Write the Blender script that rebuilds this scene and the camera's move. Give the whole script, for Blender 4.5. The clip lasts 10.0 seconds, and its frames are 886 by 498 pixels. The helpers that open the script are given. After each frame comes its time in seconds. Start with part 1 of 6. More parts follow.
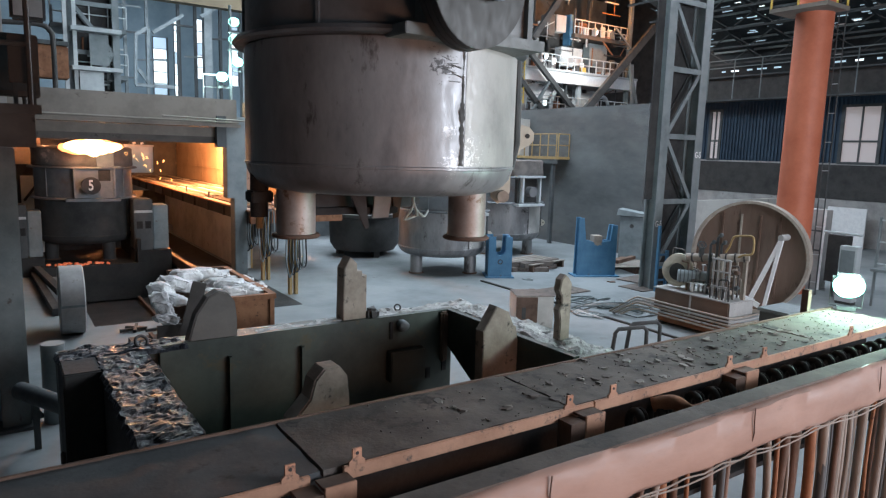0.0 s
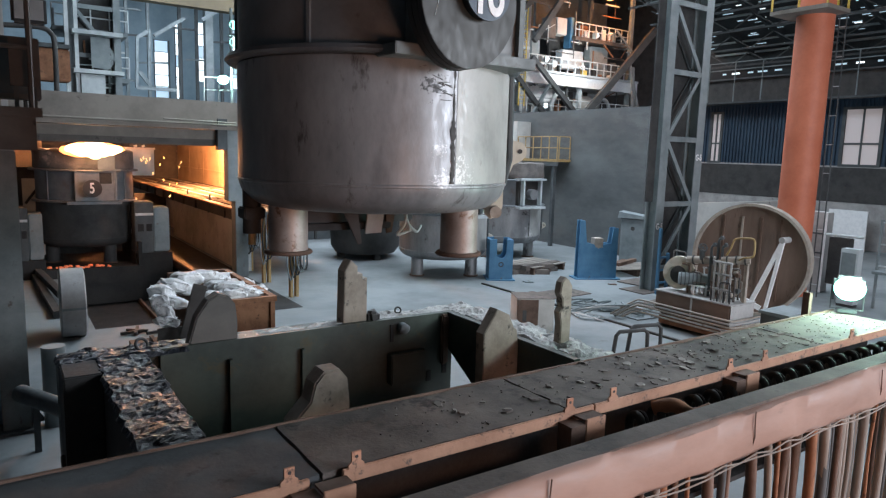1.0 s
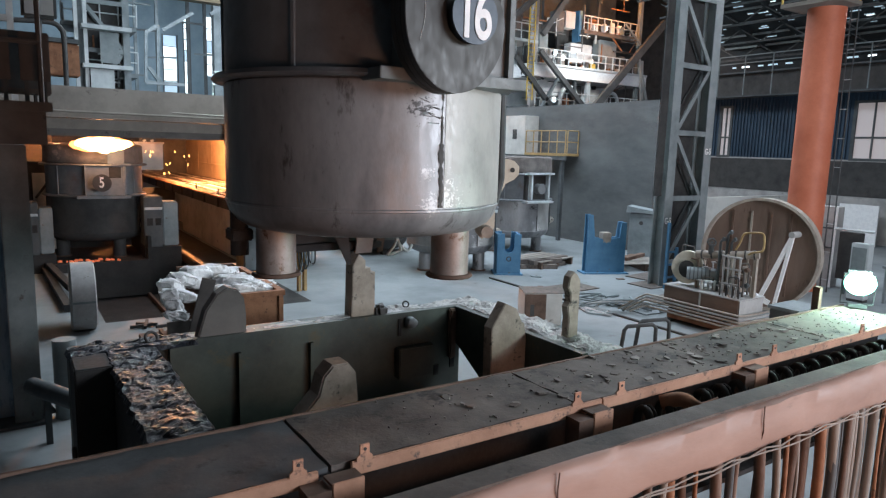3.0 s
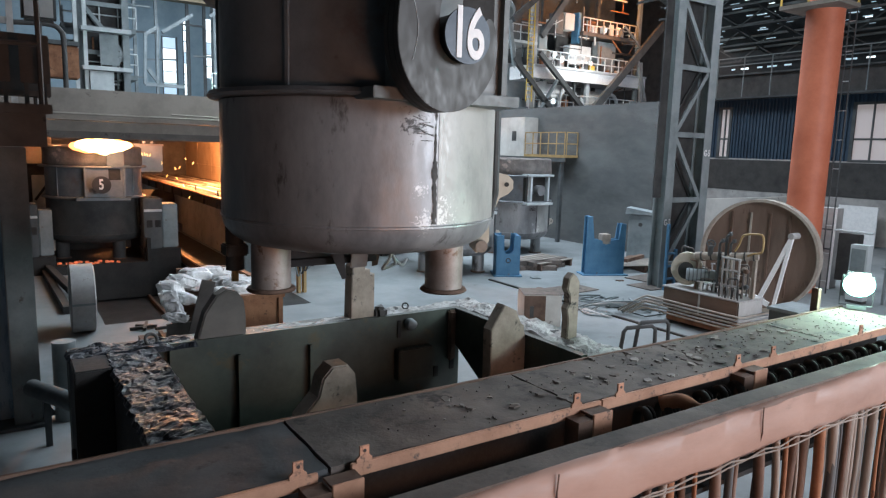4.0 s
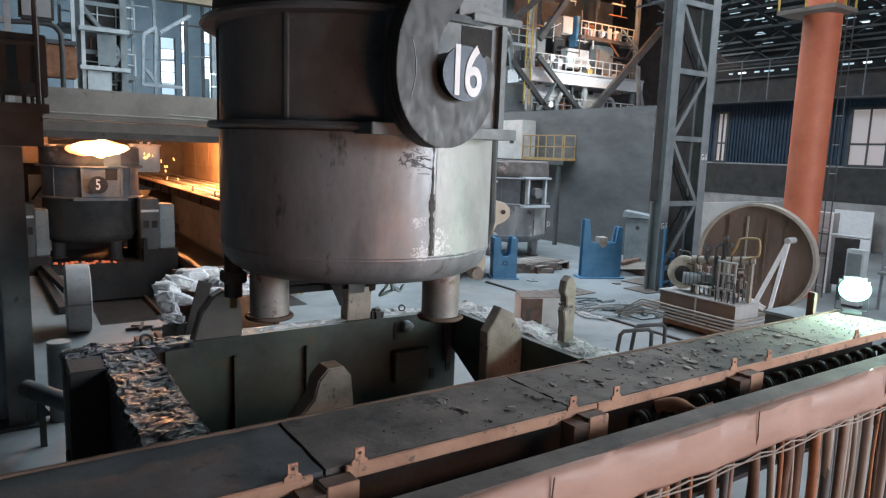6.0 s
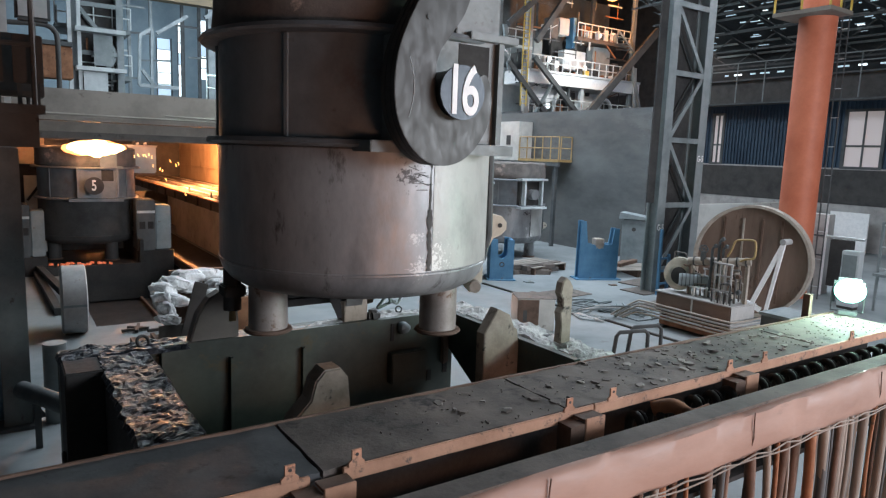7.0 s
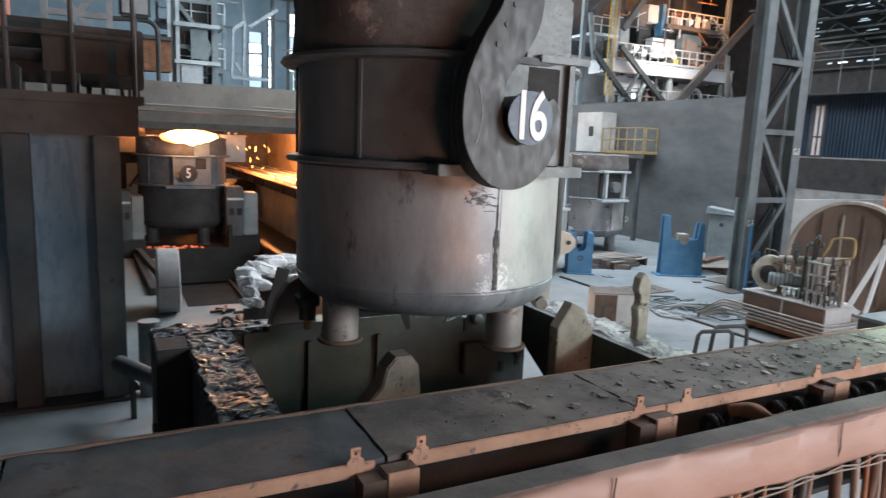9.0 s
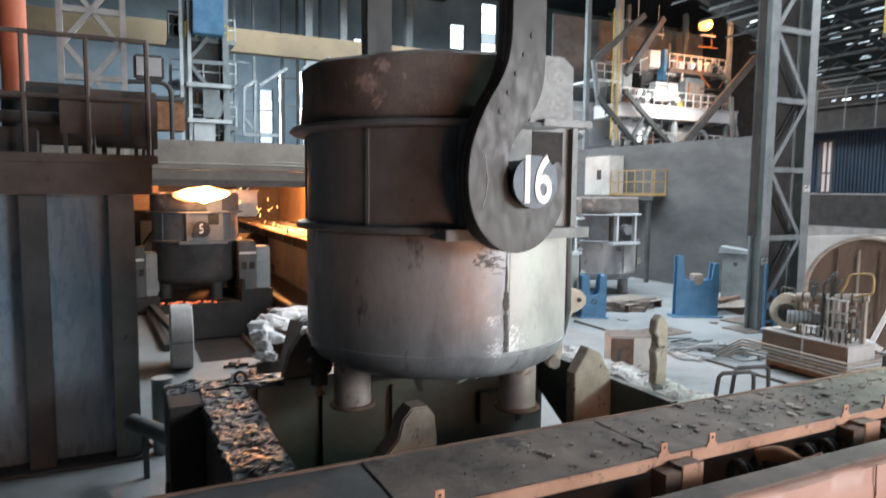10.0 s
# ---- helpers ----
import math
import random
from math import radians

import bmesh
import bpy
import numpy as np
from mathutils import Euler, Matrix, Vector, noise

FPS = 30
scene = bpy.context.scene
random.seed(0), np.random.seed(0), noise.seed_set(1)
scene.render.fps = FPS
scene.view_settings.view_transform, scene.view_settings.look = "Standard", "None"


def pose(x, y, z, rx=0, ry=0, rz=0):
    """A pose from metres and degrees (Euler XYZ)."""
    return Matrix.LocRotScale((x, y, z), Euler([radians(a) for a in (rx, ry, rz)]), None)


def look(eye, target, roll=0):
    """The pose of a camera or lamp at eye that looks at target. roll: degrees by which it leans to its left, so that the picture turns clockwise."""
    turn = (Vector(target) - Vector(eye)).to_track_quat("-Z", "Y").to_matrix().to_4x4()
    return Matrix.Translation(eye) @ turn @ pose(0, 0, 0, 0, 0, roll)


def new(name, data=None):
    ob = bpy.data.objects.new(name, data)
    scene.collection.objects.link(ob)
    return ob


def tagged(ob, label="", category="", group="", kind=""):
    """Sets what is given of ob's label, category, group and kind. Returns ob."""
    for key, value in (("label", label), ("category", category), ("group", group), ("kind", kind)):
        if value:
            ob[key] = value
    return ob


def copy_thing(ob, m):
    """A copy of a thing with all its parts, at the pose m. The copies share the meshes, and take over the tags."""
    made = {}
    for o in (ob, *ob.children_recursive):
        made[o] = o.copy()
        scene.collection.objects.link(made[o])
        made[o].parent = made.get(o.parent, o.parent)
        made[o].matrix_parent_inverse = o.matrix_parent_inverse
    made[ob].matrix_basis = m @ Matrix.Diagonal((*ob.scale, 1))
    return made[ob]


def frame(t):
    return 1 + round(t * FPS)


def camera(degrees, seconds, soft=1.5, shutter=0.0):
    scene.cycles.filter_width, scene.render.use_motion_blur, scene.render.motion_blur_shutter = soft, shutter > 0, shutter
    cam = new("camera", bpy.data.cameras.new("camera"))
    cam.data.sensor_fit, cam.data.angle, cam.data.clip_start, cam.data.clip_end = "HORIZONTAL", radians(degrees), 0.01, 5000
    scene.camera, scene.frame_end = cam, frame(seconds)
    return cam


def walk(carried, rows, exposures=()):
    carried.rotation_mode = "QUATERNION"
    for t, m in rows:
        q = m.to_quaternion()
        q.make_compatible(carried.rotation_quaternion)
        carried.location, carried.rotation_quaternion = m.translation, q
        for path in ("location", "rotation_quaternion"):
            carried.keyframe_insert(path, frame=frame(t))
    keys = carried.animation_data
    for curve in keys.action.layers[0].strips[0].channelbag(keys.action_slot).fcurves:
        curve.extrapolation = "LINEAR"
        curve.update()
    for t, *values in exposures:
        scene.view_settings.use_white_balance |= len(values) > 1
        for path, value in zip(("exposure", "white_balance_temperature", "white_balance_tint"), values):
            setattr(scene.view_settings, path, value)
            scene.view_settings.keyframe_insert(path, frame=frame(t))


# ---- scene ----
cam = camera(67.44, 10.0, soft=1.25, shutter=0.5)
PATH = [
    (0.0, 0.002, 0.027, 5.200, 81.65, -34.05, 1.72),
    (0.5, 0.011, 0.029, 5.197, 81.69, -34.14, 1.66),
    (1.0, 0.013, 0.024, 5.202, 81.87, -33.95, 1.69),
    (1.5, 0.008, 0.025, 5.200, 81.30, -33.67, 1.85),
    (2.0, 0.001, 0.023, 5.196, 81.18, -33.52, 1.77),
    (2.5, 0.009, 0.024, 5.195, 81.25, -33.31, 1.69),
    (4.0, 0.002, 0.013, 5.200, 81.52, -33.34, 1.61),
    (4.5, 0.000, 0.007, 5.197, 81.35, -33.27, 1.88),
    (5.0, 0.000, 0.008, 5.203, 81.73, -33.30, 1.88),
    (5.5, 0.010, 0.015, 5.200, 81.71, -33.40, 1.92),
    (7.0, 0.000, 0.009, 5.204, 81.83, -33.87, 2.06),
    (7.5, 0.006, 0.006, 5.207, 82.05, -33.71, 2.07),
    (8.0, 0.000, 0.000, 5.200, 82.02, -33.66, 2.12),
    (8.5, 0.008, -0.007, 5.204, 81.64, -31.84, 1.55),
    (9.0, 0.063, -0.030, 5.210, 80.79, -27.03, 2.36),
    (9.5, 0.079, -0.027, 5.214, 81.13, -23.87, -0.01),
    (10.0, 0.070, -0.003, 5.202, 84.89, -25.92, 0.51),
]
walk(cam, [(t, pose(x, y, z, rx, 0, rz) @ pose(0, 0, 0, 0, 0, ro)) for t, x, y, z, rx, rz, ro in PATH],
     exposures=[(0.0, 0.16, 6700, 12), (5.0, 0.26, 6800, 12), (8.0, 0.33, 6850, 12), (8.5, 0.40, 6850, 12), (9.0, 0.48, 6950, 13), (9.5, 0.60, 7100, 14), (10.0, 0.78, 7300, 15)])

# ---- light ----
world = bpy.data.worlds.new("world")
scene.world = world
world.use_nodes = True
sky = world.node_tree.nodes.new("ShaderNodeTexSky")
sky.sky_type, sky.sun_disc, sky.sun_elevation, sky.sun_rotation = "NISHITA", False, 0.7, 2.0
world.node_tree.links.new(sky.outputs[0], world.node_tree.nodes["Background"].inputs[0])
world.node_tree.nodes["Background"].inputs[1].default_value = 0.10


def area(name, at, target, sx, sy, watts, colour):
    d = bpy.data.lights.new(name, "AREA")
    d.shape, d.size, d.size_y, d.energy, d.color = "RECTANGLE", sx, sy, watts, colour
    new(name, d).matrix_world = look(at, target)


def point(name, at, watts, colour, radius):
    d = bpy.data.lights.new(name, "POINT")
    d.energy, d.color, d.shadow_soft_size = watts, colour, radius
    new(name, d).matrix_world = pose(*at)


# daylight of the roof lights
COOL = (0.70, 0.85, 1.0)
area("skylight_near", (17, 25, 20.5), (17, 25, 0), 9, 18, 4100, COOL)
area("skylight_mid", (26, 17, 18.0), (13, 17, 0), 6, 20, 4000, COOL)
area("skylight_far", (14, 44, 20.5), (14, 44, 0), 24, 10, 7000, COOL)
# unseen furnace glow behind the camera, the flood lamps, hot ladle and high furnace stage
# added front fill from behind the camera; no opening is built there
area("front_fill", (17, -10, 7.2), (6, 10, 4.6), 13, 5, 4200, (0.80, 0.88, 1.0))
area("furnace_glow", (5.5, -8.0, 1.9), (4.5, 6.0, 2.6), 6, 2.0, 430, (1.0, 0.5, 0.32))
point("flood_right", (10.12, 4.35, 3.75), 260, (0.58, 1.0, 0.86), 0.2)
point("flood_left", (7.6, 26.7, 8.1), 260, (0.6, 1.0, 0.95), 0.2)
# unseen source added above the track platform to brighten the heat shield
point("shield_glow", (10.2, 41.5, 5.75), 9500, (1.0, 0.37, 0.13), 0.3)
point("ladle_mouth_glow", (3.2, 31.2, 5.55), 420, (1.0, 0.42, 0.22), 0.3)
point("flame_glow", (3.2, 28.35, 4.95), 130, (1.0, 0.45, 0.24), 0.3)
point("furnace_stage", (42.0, 38.4, 18.0), 1300, (1.0, 0.36, 0.08), 0.4)
# white fill added in front of the stage to brighten its fascia
point("stage_fill", (38.5, 37.4, 13.2), 800, (0.9, 0.97, 1.0), 0.4)


# ---- materials ----
def mat(name, a, b, rough=0.7, metal=0.0, scale=3.0, bump=0.25, wear=None, wear_at=0.62, glow=0.0, fine=14.0, stretch=(1, 1, 1), spec=0.5):
    """Two tones in coarse and fine noise, an optional third tone as worn spots, and relief."""
    m = bpy.data.materials.new(name)
    m.use_nodes = True
    nt = m.node_tree
    n, ln = nt.nodes, nt.links.new
    bsdf = n["Principled BSDF"]
    tc, mp = n.new("ShaderNodeTexCoord"), n.new("ShaderNodeMapping")
    mp.inputs["Scale"].default_value = stretch
    ln(tc.outputs["Object"], mp.inputs[0])
    big, small = n.new("ShaderNodeTexNoise"), n.new("ShaderNodeTexNoise")
    for node, s, d in ((big, scale, 6), (small, scale * fine, 4)):
        node.inputs["Scale"].default_value, node.inputs["Detail"].default_value = s, d
        node.inputs["Roughness"].default_value = 0.65
        ln(mp.outputs[0], node.inputs["Vector"])
    add = n.new("ShaderNodeMath")
    add.operation = "MULTIPLY_ADD"
    add.inputs[1].default_value = 0.22
    ln(small.outputs[0], add.inputs[0])
    ln(big.outputs[0], add.inputs[2])
    info = n.new("ShaderNodeObjectInfo")
    vary = n.new("ShaderNodeMath")
    vary.operation = "MULTIPLY_ADD"
    vary.inputs[1].default_value = 0.10
    ln(info.outputs["Random"], vary.inputs[0])
    ln(add.outputs[0], vary.inputs[2])
    ramp = n.new("ShaderNodeValToRGB")
    ramp.color_ramp.elements[0].position, ramp.color_ramp.elements[1].position = 0.46, 0.78
    ramp.color_ramp.elements[0].color, ramp.color_ramp.elements[1].color = (*a, 1), (*b, 1)
    ln(vary.outputs[0], ramp.inputs[0])
    out = ramp.outputs[0]
    rr = n.new("ShaderNodeMapRange")
    rr.inputs[1].default_value, rr.inputs[2].default_value = 0.3, 0.7
    rr.inputs[3].default_value, rr.inputs[4].default_value = max(rough - 0.14, 0.05), min(rough + 0.14, 1)
    ln(small.outputs[0], rr.inputs[0])
    ln(rr.outputs[0], bsdf.inputs["Roughness"])
    if wear:
        spot = n.new("ShaderNodeTexNoise")
        spot.inputs["Scale"].default_value, spot.inputs["Detail"].default_value = scale * 2.3, 9
        spot.inputs["Roughness"].default_value = 0.72
        ln(mp.outputs[0], spot.inputs["Vector"])
        edge = n.new("ShaderNodeMapRange")
        edge.inputs[1].default_value, edge.inputs[2].default_value = wear_at - 0.03, wear_at + 0.05
        ln(spot.outputs[0], edge.inputs[0])
        mix = n.new("ShaderNodeMix")
        mix.data_type = "RGBA"
        mix.inputs["B"].default_value = (*wear, 1)
        ln(edge.outputs[0], mix.inputs["Factor"])
        ln(out, mix.inputs["A"])
        out = mix.outputs["Result"]
    ln(out, bsdf.inputs["Base Color"])
    bsdf.inputs["Metallic"].default_value = metal
    bsdf.inputs["Specular IOR Level"].default_value = spec
    if bump:
        bp = n.new("ShaderNodeBump")
        bp.inputs["Strength"].default_value, bp.inputs["Distance"].default_value = bump, 0.03
        ln(add.outputs[0], bp.inputs["Height"])
        ln(bp.outputs[0], bsdf.inputs["Normal"])
    if glow:
        ln(out, bsdf.inputs["Emission Color"])
        bsdf.inputs["Emission Strength"].default_value = glow
    return m


def glowing(name, colour, strength):
    m = bpy.data.materials.new(name)
    m.use_nodes = True
    b = m.node_tree.nodes["Principled BSDF"]
    b.inputs["Base Color"].default_value = (*colour, 1)
    b.inputs["Emission Color"].default_value = (*colour, 1)
    b.inputs["Emission Strength"].default_value = strength
    return m


CONCRETE = mat("dusty_concrete", (0.12, 0.137, 0.145), (0.225, 0.247, 0.255), 0.85, 0, 0.35, 0.2, (0.12, 0.12, 0.12), 0.66)
GREY_WALL = mat("grey_render", (0.045, 0.049, 0.051), (0.135, 0.142, 0.143), 0.9, 0, 0.16, 0.12, (0.088, 0.092, 0.094), 0.56, stretch=(1, 0.7, 1.6))
# sooty steel, also the tone for shade painted in gaps and openings
SOOT_SHADE = mat("soot_and_shade_steel", (0.032, 0.032, 0.034), (0.07, 0.068, 0.066), 0.75, 0.2, 1.2, 0.3, (0.09, 0.06, 0.045), 0.66)
LADLE_DARK = mat("scorched_ladle_steel", (0.098, 0.108, 0.12), (0.195, 0.212, 0.225), 0.55, 0.25, 0.8, 0.25, (0.10, 0.088, 0.082), 0.65)
LADLE_LOW = mat("worn_ladle_steel", (0.145, 0.15, 0.158), (0.31, 0.314, 0.322), 0.44, 0.35, 0.9, 0.25, (0.10, 0.095, 0.095), 0.61, stretch=(1, 1, 0.4))
RIM = mat("slag_crusted_rim", (0.075, 0.07, 0.068), (0.185, 0.162, 0.15), 0.85, 0.1, 1.6, 0.9, (0.38, 0.34, 0.32), 0.68)
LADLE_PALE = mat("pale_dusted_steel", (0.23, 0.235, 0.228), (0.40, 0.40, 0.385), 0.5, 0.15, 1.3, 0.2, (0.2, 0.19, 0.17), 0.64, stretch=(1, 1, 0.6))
LEG = mat("rusty_leg_steel", (0.22, 0.18, 0.16), (0.37, 0.325, 0.30), 0.5, 0.35, 2.0, 0.2, (0.14, 0.08, 0.05), 0.62)


def splashed(m, at, reach, colour, grain=11.0, soft=0.06):
    """Bright frozen splashes round one spot of a surface, thinning out with distance."""
    n, ln = m.node_tree.nodes, m.node_tree.links.new
    bsdf = n["Principled BSDF"]
    old = bsdf.inputs["Base Color"].links[0].from_socket
    tc, dist, nz = n.new("ShaderNodeTexCoord"), n.new("ShaderNodeVectorMath"), n.new("ShaderNodeTexNoise")
    dist.operation = "DISTANCE"
    dist.inputs[1].default_value = at
    ln(tc.outputs["Object"], dist.inputs[0])
    nz.inputs["Scale"].default_value, nz.inputs["Detail"].default_value, nz.inputs["Roughness"].default_value = grain, 8, 0.72
    ln(tc.outputs["Object"], nz.inputs["Vector"])
    far = n.new("ShaderNodeMapRange")
    far.inputs[2].default_value, far.inputs[3].default_value, far.inputs[4].default_value = reach, 0.15, -0.22
    ln(dist.outputs["Value"], far.inputs[0])
    add, cut, mix = n.new("ShaderNodeMath"), n.new("ShaderNodeMapRange"), n.new("ShaderNodeMix")
    ln(nz.outputs[0], add.inputs[0])
    ln(far.outputs[0], add.inputs[1])
    cut.inputs[1].default_value, cut.inputs[2].default_value = 0.56, 0.56 + soft
    ln(add.outputs[0], cut.inputs[0])
    mix.data_type = "RGBA"
    mix.inputs["B"].default_value = (*colour, 1)
    ln(cut.outputs[0], mix.inputs["Factor"])
    ln(old, mix.inputs["A"])
    ln(mix.outputs["Result"], bsdf.inputs["Base Color"])


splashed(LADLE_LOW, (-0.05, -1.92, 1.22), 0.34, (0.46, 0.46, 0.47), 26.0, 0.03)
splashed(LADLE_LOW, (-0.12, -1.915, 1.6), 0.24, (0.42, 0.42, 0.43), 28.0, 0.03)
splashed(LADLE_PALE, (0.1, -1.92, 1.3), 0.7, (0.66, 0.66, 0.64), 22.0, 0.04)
splashed(LADLE_DARK, (-0.62, -1.80, 3.5), 0.95, (0.115, 0.066, 0.046), 2.2, 0.3)
splashed(RIM, (-1.45, -1.3, 4.5), 0.75, (0.42, 0.33, 0.29), 3.5, 0.12)
splashed(LADLE_LOW, (-0.22, -1.90, 2.36), 0.42, (0.04, 0.04, 0.042))
WHITE = mat("white_paint", (0.72, 0.73, 0.74), (0.86, 0.86, 0.86), 0.6, 0, 6, 0.1)
BRACKET = mat("scuffed_bracket_steel", (0.10, 0.113, 0.114), (0.19, 0.205, 0.205), 0.6, 0.2, 1.4, 0.2, (0.08, 0.065, 0.055), 0.64)
PLATE = mat("slate_blue_plate", (0.035, 0.055, 0.076), (0.06, 0.085, 0.112), 0.5, 0.1, 4, 0.1, (0.3, 0.3, 0.3), 0.72)
HOOK = mat("oiled_hook_steel", (0.042, 0.044, 0.044), (0.058, 0.061, 0.059), 0.5, 0.2, 0.6, 0.03, stretch=(1, 1, 0.5), spec=0.32)
CREAM = mat("cream_cast_steel", (0.48, 0.45, 0.38), (0.62, 0.58, 0.5), 0.6, 0.1, 4, 0.15, (0.22, 0.15, 0.1), 0.66)
CAR_GREEN = mat("sooty_green_plate", (0.013, 0.018, 0.018), (0.058, 0.072, 0.06), 0.55, 0.1, 0.7, 0.25, (0.07, 0.06, 0.035), 0.63)
CAR_PLATE = mat("scorched_guide_plate", (0.19, 0.15, 0.12), (0.36, 0.30, 0.25), 0.75, 0.2, 1.8, 0.35, (0.05, 0.045, 0.042), 0.6)
SLAG = mat("glassy_slag", (0.007, 0.008, 0.010), (0.024, 0.028, 0.038), 0.42, 0.0, 4, 0.5, (0.034, 0.04, 0.054), 0.68, spec=0.17)
PALE_SLAG = mat("pale_slag_dust", (0.20, 0.195, 0.19), (0.52, 0.51, 0.50), 0.95, 0, 3, 0.9, (0.12, 0.11, 0.1), 0.63)
DUSTY = mat("dust_covered_plate", (0.06, 0.052, 0.047), (0.165, 0.135, 0.118), 0.92, 0.0, 1.1, 0.7, (0.045, 0.04, 0.038), 0.59, fine=22)
# darker, bluer cover tone: the weak light at the left is painted in
DIM_COVER = mat("dim_blue_grey_plate", (0.034, 0.038, 0.042), (0.088, 0.094, 0.099), 0.85, 0.0, 1.0, 0.4, (0.04, 0.038, 0.037), 0.6)
SALMON = mat("faded_orange_paint", (0.34, 0.17, 0.105), (0.50, 0.27, 0.175), 0.75, 0.0, 2.2, 0.2, (0.12, 0.085, 0.07), 0.585)
WRAP = mat("dusty_pink_sheet", (0.215, 0.127, 0.095), (0.345, 0.225, 0.18), 0.6, 0.0, 0.7, 0.3, (0.19, 0.125, 0.10), 0.64, stretch=(0.5, 1, 1.5))
RUST = mat("rust", (0.16, 0.065, 0.032), (0.32, 0.15, 0.08), 0.85, 0.1, 2.5, 0.4, (0.07, 0.04, 0.028), 0.6)
RUST_DARK = mat("dark_rust", (0.075, 0.045, 0.032), (0.16, 0.10, 0.075), 0.85, 0.1, 2.5, 0.35)
BLUE = mat("blue_paint", (0.04, 0.15, 0.27), (0.085, 0.235, 0.385), 0.65, 0.0, 1.3, 0.15, (0.13, 0.14, 0.14), 0.64)
BLUE_CLAD = mat("blue_cladding", (0.014, 0.034, 0.062), (0.03, 0.062, 0.10), 0.6, 0.1, 0.6, 0.1)
STEEL_GREY = mat("grey_painted_steel", (0.14, 0.17, 0.18), (0.24, 0.275, 0.285), 0.65, 0.1, 1.2, 0.15, (0.12, 0.09, 0.07), 0.68)
STEEL_DARK = mat("dark_painted_steel", (0.045, 0.052, 0.055), (0.095, 0.105, 0.11), 0.7, 0.1, 1.0, 0.15, (0.12, 0.08, 0.06), 0.69)
STEEL_PALE = mat("pale_painted_steel", (0.40, 0.45, 0.47), (0.58, 0.62, 0.63), 0.65, 0.1, 1.2, 0.1, (0.2, 0.15, 0.12), 0.68)
# bluish light on the column web is put into this colour
WEB = mat("blue_lit_web", (0.15, 0.235, 0.31), (0.26, 0.37, 0.46), 0.3, 0.1, 0.5, 0.05, (0.15, 0.16, 0.17), 0.74, stretch=(1, 1, 0.3))
BEAM_TAN = mat("tan_painted_steel", (0.17, 0.15, 0.13), (0.27, 0.24, 0.21), 0.75, 0.0, 0.8, 0.15, (0.1, 0.08, 0.07), 0.67)
PIPE_RED = mat("red_lead_paint", (0.52, 0.13, 0.065), (0.66, 0.20, 0.11), 0.6, 0.0, 0.7, 0.1, (0.28, 0.12, 0.08), 0.7)
DIRTY_PALE = mat("dirty_pale_paint", (0.26, 0.255, 0.25), (0.44, 0.43, 0.42), 0.7, 0.1, 1.0, 0.15, (0.14, 0.11, 0.09), 0.64)
BROWN = mat("brown_grimy_paint", (0.065, 0.058, 0.054), (0.13, 0.114, 0.104), 0.75, 0.0, 1.0, 0.2, (0.04, 0.035, 0.032), 0.63)
CRANE_YELLOW = mat("grimy_crane_yellow", (0.105, 0.08, 0.048), (0.165, 0.125, 0.072), 0.7, 0.0, 0.4, 0.1, (0.1, 0.07, 0.04), 0.62)
OCHRE = mat("ochre_paint", (0.28, 0.18, 0.07), (0.42, 0.29, 0.13), 0.65, 0.0, 2, 0.15, (0.12, 0.08, 0.05), 0.62)
YELLOW = mat("yellow_rail_paint", (0.5, 0.34, 0.05), (0.65, 0.46, 0.1), 0.6, 0, 3, 0.1)
# near-black for soot, and for shade painted in pit, stand and trough
BLACK = mat("soot_and_shade_black", (0.016, 0.016, 0.017), (0.034, 0.033, 0.032), 0.9, 0, 1.5, 0.3)
RUBBER = mat("black_hose_rubber", (0.012, 0.013, 0.013), (0.035, 0.036, 0.034), 0.8, 0, 6, 0.15)
SACK = mat("white_woven_sack", (0.36, 0.36, 0.37), (0.78, 0.78, 0.78), 0.9, 0, 2.4, 0.5, (0.16, 0.13, 0.115), 0.60)
MACHINE = mat("tan_machine_paint", (0.23, 0.195, 0.165), (0.40, 0.35, 0.30), 0.7, 0.1, 3, 0.2, (0.15, 0.1, 0.07), 0.64)
COVER = mat("brown_cover_steel", (0.10, 0.066, 0.05), (0.21, 0.145, 0.115), 0.75, 0.15, 0.9, 0.2, (0.07, 0.04, 0.03), 0.62, stretch=(1, 0.25, 1))
OLD_WALL = mat("old_plaster", (0.38, 0.37, 0.35), (0.55, 0.54, 0.51), 0.9, 0, 0.8, 0.2, (0.2, 0.19, 0.18), 0.66)
FIREWALL = mat("heat_stained_wall", (0.36, 0.27, 0.19), (0.5, 0.4, 0.29), 0.9, 0, 0.5, 0.2, (0.18, 0.13, 0.09), 0.64)
ROOF = mat("roof_sheet", (0.016, 0.022, 0.026), (0.034, 0.044, 0.05), 0.8, 0, 0.5, 0.1)
# haze of the far hall is put into this wall colour
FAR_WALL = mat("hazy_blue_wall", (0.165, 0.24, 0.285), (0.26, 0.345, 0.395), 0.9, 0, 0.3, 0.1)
DAY = glowing("daylight_pane", (0.80, 0.93, 1.0), 1.7)
# haze also dims and blues the glow of these panes
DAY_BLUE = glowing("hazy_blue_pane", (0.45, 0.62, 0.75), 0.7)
DAY_DIM = glowing("dusty_pane", (0.62, 0.56, 0.56), 0.2)
LAMP = glowing("flood_lens", (0.36, 1.0, 0.86), 2.9)
HOT = glowing("hot_metal", (1.0, 0.5, 0.24), 22.0)
FLAME = glowing("flame", (1.0, 0.66, 0.30), 7.0)
FRINGE = glowing("flame_fringe", (1.0, 0.36, 0.12), 2.6)
SPARK = glowing("spark", (1.0, 0.5, 0.15), 9.0)
